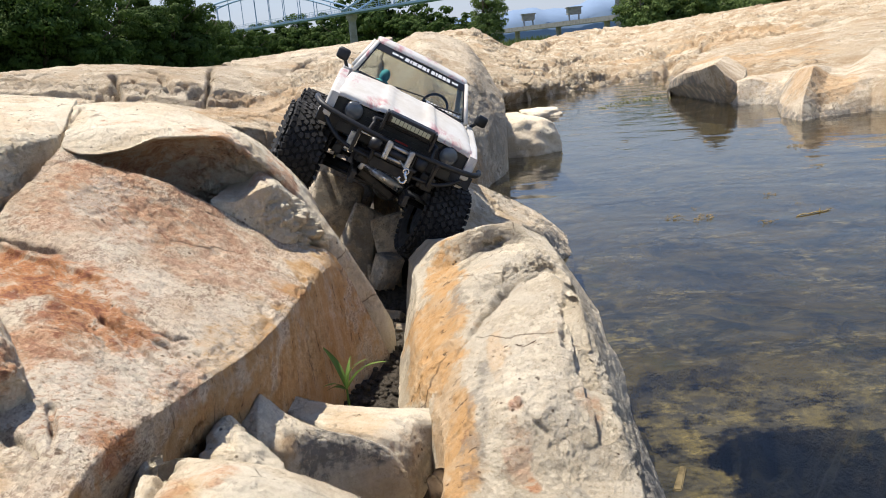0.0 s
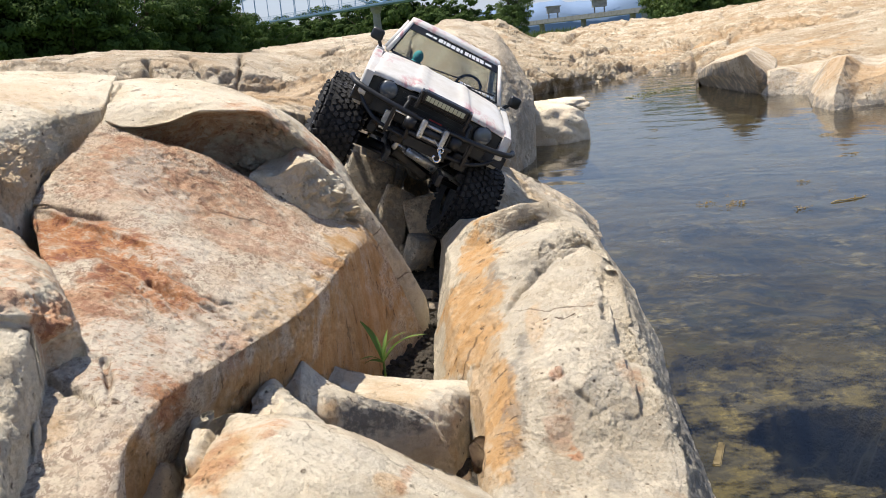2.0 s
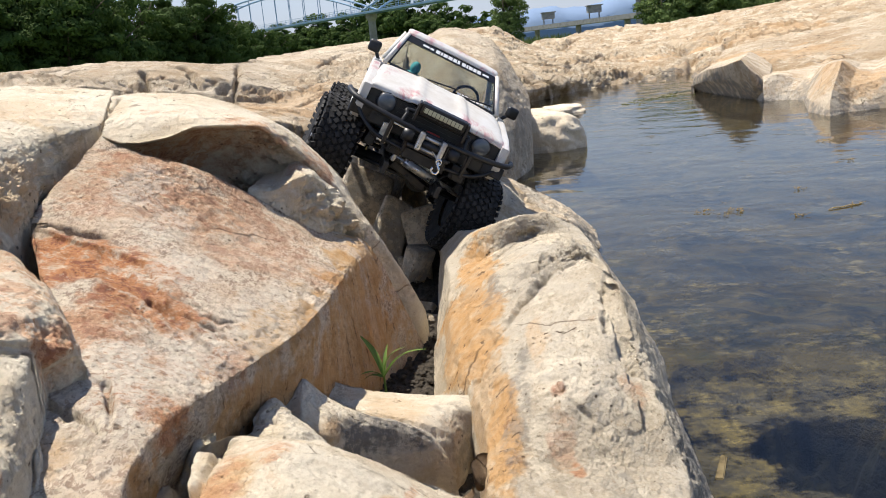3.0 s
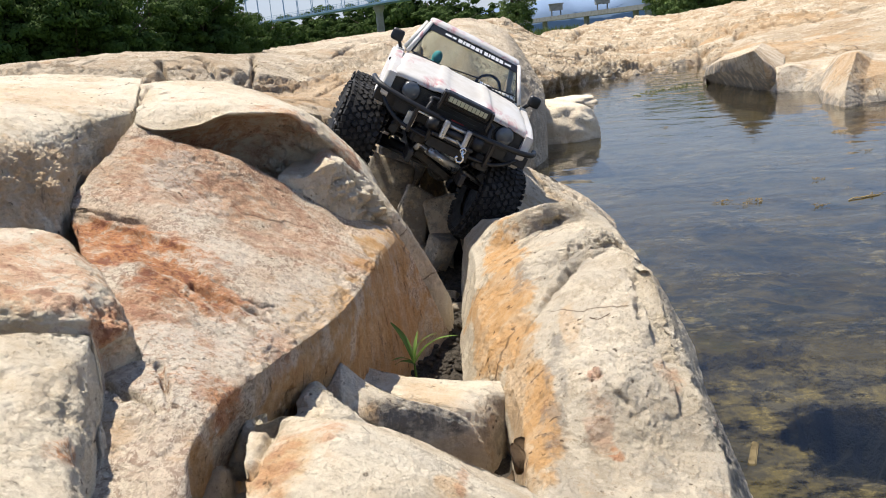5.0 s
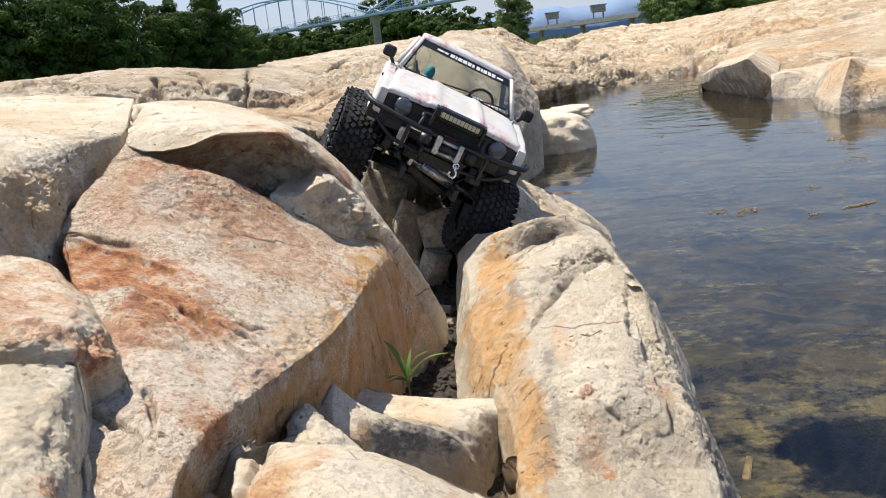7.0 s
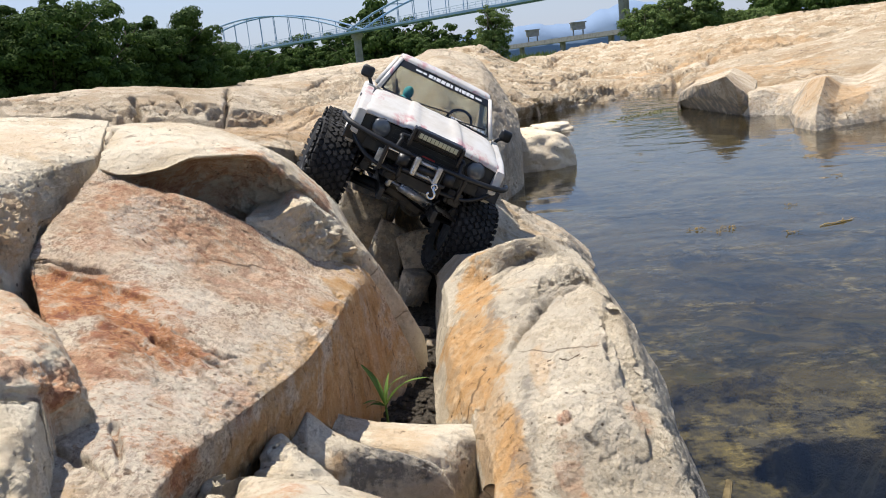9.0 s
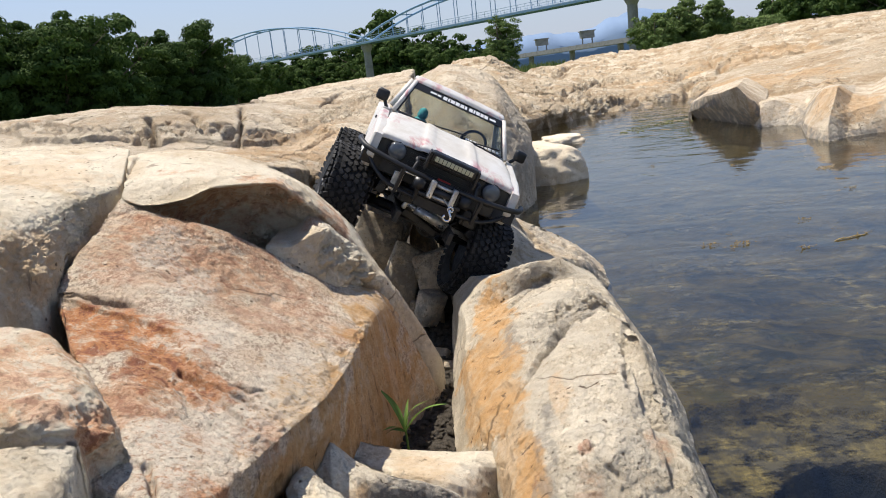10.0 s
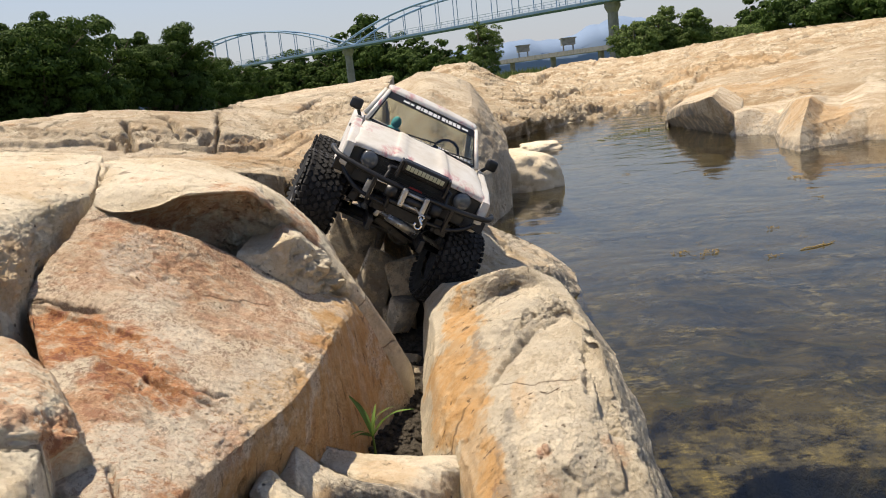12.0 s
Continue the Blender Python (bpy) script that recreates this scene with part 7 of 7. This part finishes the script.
def build_chassis():
    for x in (-0.032, 0.032):
        bm = bmesh.new()
        box(bm, (x, 0.17, -0.078), (0.006, 0.40, 0.014), bevel=0.001)
        part("frame_rail", bm, SATIN, TRUCK)
    bm = bmesh.new()
    box(bm, (0, 0.175, -0.093), (0.062, 0.075, 0.006), (0, 0, 0), 0.002)
    part("skid_plate", bm, SATIN, TRUCK)
    bm = bmesh.new()
    box(bm, (0, 0.06, -0.058), (0.058, 0.08, 0.034), bevel=0.004)
    part("motor_cover", bm, BLACK, TRUCK, smooth=True)
    for y, front in ((0.052, True), (0.338, False)):
        z = -0.082 if front else -0.092
        bm = bmesh.new()
        rod(bm, (-0.082, y, z), (0.082, y, z), 0.0062, seg=14)
        axle = part("front_axle" if front else "rear_axle", bm, SATIN, TRUCK, "black solid axle", True)
        bm = bmesh.new()
        bmesh.ops.create_uvsphere(bm, u_segments=20, v_segments=12, radius=1, matrix=Matrix.Translation((0.016, y, z)) @ Matrix.Diagonal((0.018, 0.017, 0.0175, 1)))
        rod(bm, (0.016, y - 0.006, z), (0.016, y - 0.0185, z), 0.0145, 0.013, 20)
        diff = part("differential", bm, SATIN, axle, smooth=True)
        for k in range(8):
            bm = bmesh.new()
            a = 2 * math.pi * k / 8
            rod(bm, (0.016 + 0.0115 * math.cos(a), y - 0.0185, z + 0.0115 * math.sin(a)), (0.016 + 0.0115 * math.cos(a), y - 0.0200, z + 0.0115 * math.sin(a)), 0.0014, seg=6)
            part("cover_bolt", bm, SATIN, diff)
        for sx in (-1, 1):
            bm = bmesh.new()
            box(bm, (sx * 0.078, y, z), (0.014, 0.022, 0.026), bevel=0.003)
            part("knuckle", bm, SATIN, axle, smooth=True)
            # shock: spring, body, bright shaft
            lo, hi = Vector((sx * 0.056, y - 0.006, z + 0.004)), Vector((sx * 0.050, y + 0.004, z + 0.075))
            bm = bmesh.new()
            rod(bm, lo, lo.lerp(hi, 0.45), 0.0022, seg=8)
            shock = part("shock_shaft", bm, CHROME, TRUCK, "bright steel shock shaft", True)
            bm = bmesh.new()
            rod(bm, lo.lerp(hi, 0.40), hi, 0.0052, seg=14)
            part("shock_body", bm, BLUE, shock, "blue-grey alloy shock body", True)
            bm = bmesh.new()
            coil = []
            d = (hi - lo)
            e1 = d.cross(Vector((0, 1, 0))).normalized()
            e2 = d.cross(e1).normalized()
            for k in range(90):
                a = k * 0.45
                coil.append(lo + d * (0.08 + 0.62 * k / 89) + (e1 * math.cos(a) + e2 * math.sin(a)) * 0.0066)
            tube(bm, coil, 0.0009, 5)
            part("shock_spring", bm, SATIN, shock, smooth=True)
            bm = bmesh.new()
            rod(bm, (sx * 0.040, y + (0.012 if front else -0.012), z - 0.004), (sx * 0.028, y + (0.12 if front else -0.12), z - 0.006), 0.0032, seg=10)
            part("lower_link", bm, SATIN, axle, smooth=True)
        bm = bmesh.new()
        rod(bm, (0.016, y + (0.018 if front else -0.018), z + 0.004), (0, 0.175, -0.076), 0.0042, seg=10)
        part("drive_shaft", bm, SATIN, TRUCK, smooth=True)
    # steering
    bm = bmesh.new()
    rod(bm, (-0.074, 0.034, -0.086), (0.074, 0.034, -0.086), 0.0026, seg=10)
    part("tie_rod", bm, SATIN, TRUCK, "black steering rod", True)
    bm = bmesh.new()
    box(bm, (0.004, 0.030, -0.066), (0.040, 0.018, 0.019), (0, 0, 0), 0.002)
    servo = part("steering_servo", bm, BLACK, TRUCK, "black steering servo with grey label")
    bm = bmesh.new()
    box(bm, (0.004, 0.0205, -0.066), (0.036, 0.0012, 0.012))
    part("servo_label", bm, ALLOY, servo, "grey metal servo label")
    bm = bmesh.new()
    box(bm, (-0.022, 0.019, -0.063), (0.006, 0.006, 0.022), (0, 20, 0), 0.0015)
    part("servo_horn", bm, ALLOY, servo)
    bm = bmesh.new()
    rod(bm, (-0.022, 0.018, -0.066), (0.064, 0.026, -0.078), 0.0032, seg=10)
    part("drag_link", bm, ALLOY, TRUCK, "bare alloy drag link", True)
    bm = bmesh.new()
    rod(bm, (-0.012, 0.006, -0.066), (0.028, 0.008, -0.073), 0.0056, seg=14)
    part("steering_damper", bm, ALLOY, TRUCK, "pale steering damper", True)
    for sx in (-1, 1):
        bm = bmesh.new()
        tube(bm, [(sx * 0.088, 0.115, -0.078), (sx * 0.093, 0.13, -0.081), (sx * 0.093, 0.27, -0.081), (sx * 0.088, 0.285, -0.078)], 0.0042, 10)
        slider = part("rock_slider", bm, SATIN, TRUCK, "black tube side step", True)
        for y in (0.14, 0.20, 0.26):
            bm = bmesh.new()
            rod(bm, (sx * 0.035, y, -0.079), (sx * 0.092, y, -0.081), 0.0028, seg=8)
            part("slider_leg", bm, SATIN, slider)
    bm = bmesh.new()
    box(bm, (-0.047, -0.008, -0.045), (0.011, 0.003, 0.022), (0, 0, 0), 0.0008)
    part("mounting_plate", bm, ALLOY, TRUCK, "bare alloy mounting plate")
    for n, (x, y, z, w, d, h) in enumerate(((-0.030, 0.012, -0.056, 0.018, 0.02, 0.016), (0.048, 0.016, -0.054, 0.02, 0.02, 0.018), (-0.058, 0.03, -0.058, 0.012, 0.02, 0.02), (0.0, 0.03, -0.082, 0.05, 0.012, 0.01), (0.06, 0.03, -0.066, 0.012, 0.02, 0.02))):
        bm = bmesh.new()
        box(bm, (x, y, z), (w, d, h), (0, 5 * n, 8), 0.002)
        rod(bm, (x, y - d * 0.7, z - h * 0.2), (x, y, z - h * 0.2), h * 0.25, seg=10)
        part("axle_bracket", bm, SATIN, TRUCK)
    for (a, b, c) in (((0.05, 0.02, -0.05), (0.03, 0.01, -0.075), (0.058, 0.03, -0.078)), ((-0.05, 0.03, -0.04), (-0.035, 0.012, -0.06), (-0.02, 0.03, -0.055))):
        bm = bmesh.new()
        tube(bm, spline(np.array([a, b, c]), 14), 0.0012, 6)
        part("cable", bm, BLACK, TRUCK, smooth=True)


build_body()
build_front()
build_chassis()
wheel(-0.0975, 0.052, -0.087, 5)
wheel(0.0830, 0.052, -0.0970, 5)
wheel(-0.100, 0.338, -0.092)
wheel(0.100, 0.338, -0.092)


# a small driver doll behind the windscreen
TEAL = plain("teal_cloth", (0.05, 0.32, 0.34), 0.8, vary=0.1, scale=150)
bm = bmesh.new()
bmesh.ops.create_uvsphere(bm, u_segments=20, v_segments=12, radius=1, matrix=Matrix.Translation((-0.036, 0.172, 0.002)) @ Matrix.Diagonal((0.017, 0.010, 0.024, 1)))
bmesh.ops.create_uvsphere(bm, u_segments=16, v_segments=10, radius=1, matrix=Matrix.Translation((-0.036, 0.174, 0.030)) @ Matrix.Diagonal((0.0068, 0.008, 0.009, 1)))
rod(bm, (-0.052, 0.168, 0.014), (-0.050, 0.145, 0.004), 0.0045, 0.0035, 10)
rod(bm, (-0.020, 0.168, 0.014), (-0.022, 0.145, 0.004), 0.0045, 0.0035, 10)
doll = tagged(link("doll", bm, TEAL), "plain teal toy doll seated in the truck cab", "doll")
doll.matrix_basis = TRUCK.matrix_basis.copy()


# ---- small things ----
PLANT = leaf_material("plant_leaf", (0.11, 0.19, 0.04), (0.20, 0.30, 0.08))
DRY = plain("dry_leaf", (0.20, 0.13, 0.07), 0.85, vary=0.3, scale=120, dents=0.001)
STRAW = plain("dry_weed", (0.36, 0.24, 0.075), 0.8, vary=0.25, scale=200)


def blade(bm, root, tip, wide, sag, fold=0.25):
    """A lance-shaped leaf, folded along its midrib and bending under its weight."""
    root, tip = Vector(root), Vector(tip)
    d = tip - root
    side = d.cross(Vector((0, 0, 1))).normalized()
    up = side.cross(d).normalized()
    rows = []
    n = 10
    for k in range(n + 1):
        u = k / n
        w = wide * math.sin(math.pi * min(1, u * 0.93 + 0.07)) ** 0.8 * (1 - 0.25 * u)
        c = root + d * u + up * sag * math.sin(math.pi * u)
        rows.append([bm.verts.new(c + side * w * q + up * abs(q) * w * fold) for q in (-1, -0.5, 0, 0.5, 1)])
    for a, b in zip(rows, rows[1:]):
        for j in range(4):
            bm.faces.new((a[j], a[j + 1], b[j + 1], b[j]))


def make_plant():
    plant = tagged(new("plant"), "small green seedling with long narrow leaves in the crevice", "plant")
    foot, top = Vector((-0.128, 0.753, 0.030)), Vector((-0.1265, 0.752, 0.067))
    bm = bmesh.new()
    tube(bm, [foot, foot.lerp(top, 0.5) + Vector((0.001, 0, 0)), top], [0.0016, 0.0014, 0.001], 8)
    part("stem", bm, PLANT, plant, "pale green stem", True)
    for tip, wide, sag in (((-0.080, 0.722, 0.104), 0.0048, 0.008), ((-0.100, 0.745, 0.100), 0.0030, 0.008), ((-0.151, 0.775, 0.106), 0.0040, 0.006),
                           ((-0.146, 0.73, 0.080), 0.0030, 0.004), ((-0.150, 0.765, 0.060), 0.0032, 0.004), ((-0.122, 0.77, 0.095), 0.0022, 0.003)):
        bm = bmesh.new()
        blade(bm, top, tip, wide, sag)
        part("leaf", bm, PLANT, plant, smooth=True)


make_plant()


def dry_leaf(place, turn, size, label):
    bm = bmesh.new()
    rng = random.Random(int(place[0] * 1e4))
    rows = []
    for i in range(9):
        u = i / 8
        w = 0.34 * math.sin(math.pi * (0.06 + 0.88 * u)) ** 0.7
        rows.append([bm.verts.new(Vector(((q * w + 0.03 * rng.uniform(-1, 1)) * size, (u - 0.5) * size, (0.35 * q * q * w + 0.10 * math.sin(5 * u) + 0.02 * rng.uniform(-1, 1)) * size))) for q in (-1, -0.5, 0, 0.5, 1)])
    for a, b in zip(rows, rows[1:]):
        for j in range(4):
            bm.faces.new((a[j], a[j + 1], b[j + 1], b[j]))
    bmesh.ops.solidify(bm, geom=bm.faces[:], thickness=0.0006)
    ob = link("dry_leaf", bm, DRY)
    ob.matrix_basis = pose(*place, *turn)
    tagged(ob, label, "leaf", "dead leaves")


dry_leaf((-0.036, 0.525, 0.080), (60, 20, 30), 0.022, "curled brown dead leaf stuck between two rocks")
dry_leaf((-0.031, 0.545, 0.079), (50, -30, 100), 0.018, "curled brown dead leaf stuck between two rocks")
dry_leaf((-0.042, 0.505, 0.076), (30, 30, 200), 0.016, "curled brown dead leaf stuck between two rocks")
dry_leaf((-0.0335, 0.668, 0.074), (80, 10, 10), 0.020, "rolled ochre dead leaf beside the wedged slab")


def weed(x, y, size, seed, label="small tuft of ochre pondweed floating on the water"):
    rng = random.Random(seed)
    bm = bmesh.new()
    for _ in range(int(26 * size / 0.02)):
        a = rng.uniform(0, 6.28)
        r = size * rng.random() ** 0.7
        p = Vector((x + r * math.cos(a) * 1.3, y + r * math.sin(a), rng.uniform(0, 0.004)))
        d = Vector((rng.gauss(0, 1), rng.gauss(0, 1), abs(rng.gauss(0, 0.5)))).normalized() * size * rng.uniform(0.15, 0.4)
        rod(bm, p, p + d, size * 0.035, size * 0.012, 5)
        if rng.random() < 0.5:
            bmesh.ops.create_icosphere(bm, subdivisions=1, radius=size * rng.uniform(0.05, 0.11), matrix=Matrix.Translation(p + d))
    tagged(link("pondweed", bm, STRAW, smooth=False), label, "pondweed", "floating weeds")


for n, (x, y, s) in enumerate(((0.439, 1.704, 0.016), (0.504, 1.783, 0.008), (0.501, 1.685, 0.018), (0.464, 1.656, 0.011), (0.698, 1.867, 0.014), (0.59, 1.601, 0.015),
                               (0.714, 1.75, 0.007), (0.66, 1.594, 0.007), (0.69, 1.642, 0.010), (0.72, 1.655, 0.012), (0.745, 1.668, 0.009), (0.86, 2.9, 0.016), (1.05, 2.6, 0.018), (0.62, 3.1, 0.014), (0.95, 2.2, 0.012))):
    weed(x, y, s, 60 + n)
bm = bmesh.new()
tube(bm, [(0.66, 1.628, 0.001), (0.675, 1.640, 0.002), (0.69, 1.641, 0.0015), (0.71, 1.652, 0.002), (0.73, 1.658, 0.001), (0.748, 1.672, 0.002)], [0.0008, 0.0013, 0.0012, 0.0013, 0.001, 0.0006], 6)
tagged(link("floating_stem", bm, STRAW), "long ochre weed stem floating on the water", "stem", "floating weeds")
GREEN_ALGA = plain("green_alga", (0.17, 0.18, 0.05), 0.8, vary=0.25, scale=30)
rng = random.Random(3)
bm = bmesh.new()
for _ in range(40):
    u = rng.random()
    p = Vector((0.80 + 0.45 * u + rng.gauss(0, 0.03), 4.75 + 0.45 * u + rng.gauss(0, 0.06), 0.002))
    bmesh.ops.create_icosphere(bm, subdivisions=1, radius=1, matrix=Matrix.Translation(p) @ Matrix.Diagonal((rng.uniform(0.004, 0.010), rng.uniform(0.006, 0.014), 0.003, 1)))
tagged(link("green_algae", bm, GREEN_ALGA, smooth=False), "bright green algae flecks drifting near the far bank", "algae", kind="stuff")
WOOD = plain("wet_wood", (0.15, 0.11, 0.045), 0.8, vary=0.25, scale=90, dents=0.001)
bm = bmesh.new()
hull(bm, [(0.158, 0.637, -0.004), (0.1645, 0.636, -0.004), (0.173, 0.674, 0.002), (0.1785, 0.670, 0.000), (0.158, 0.638, 0.001), (0.1650, 0.637, 0.001), (0.174, 0.675, 0.003), (0.178, 0.672, 0.003)])
bmesh.ops.bevel(bm, geom=bm.edges[:], offset=0.0008, segments=2, affect="EDGES")
tagged(link("stick", bm, WOOD, smooth=False), "short flat yellowish wood stick floating beside the rock", "stick", "floating weeds")
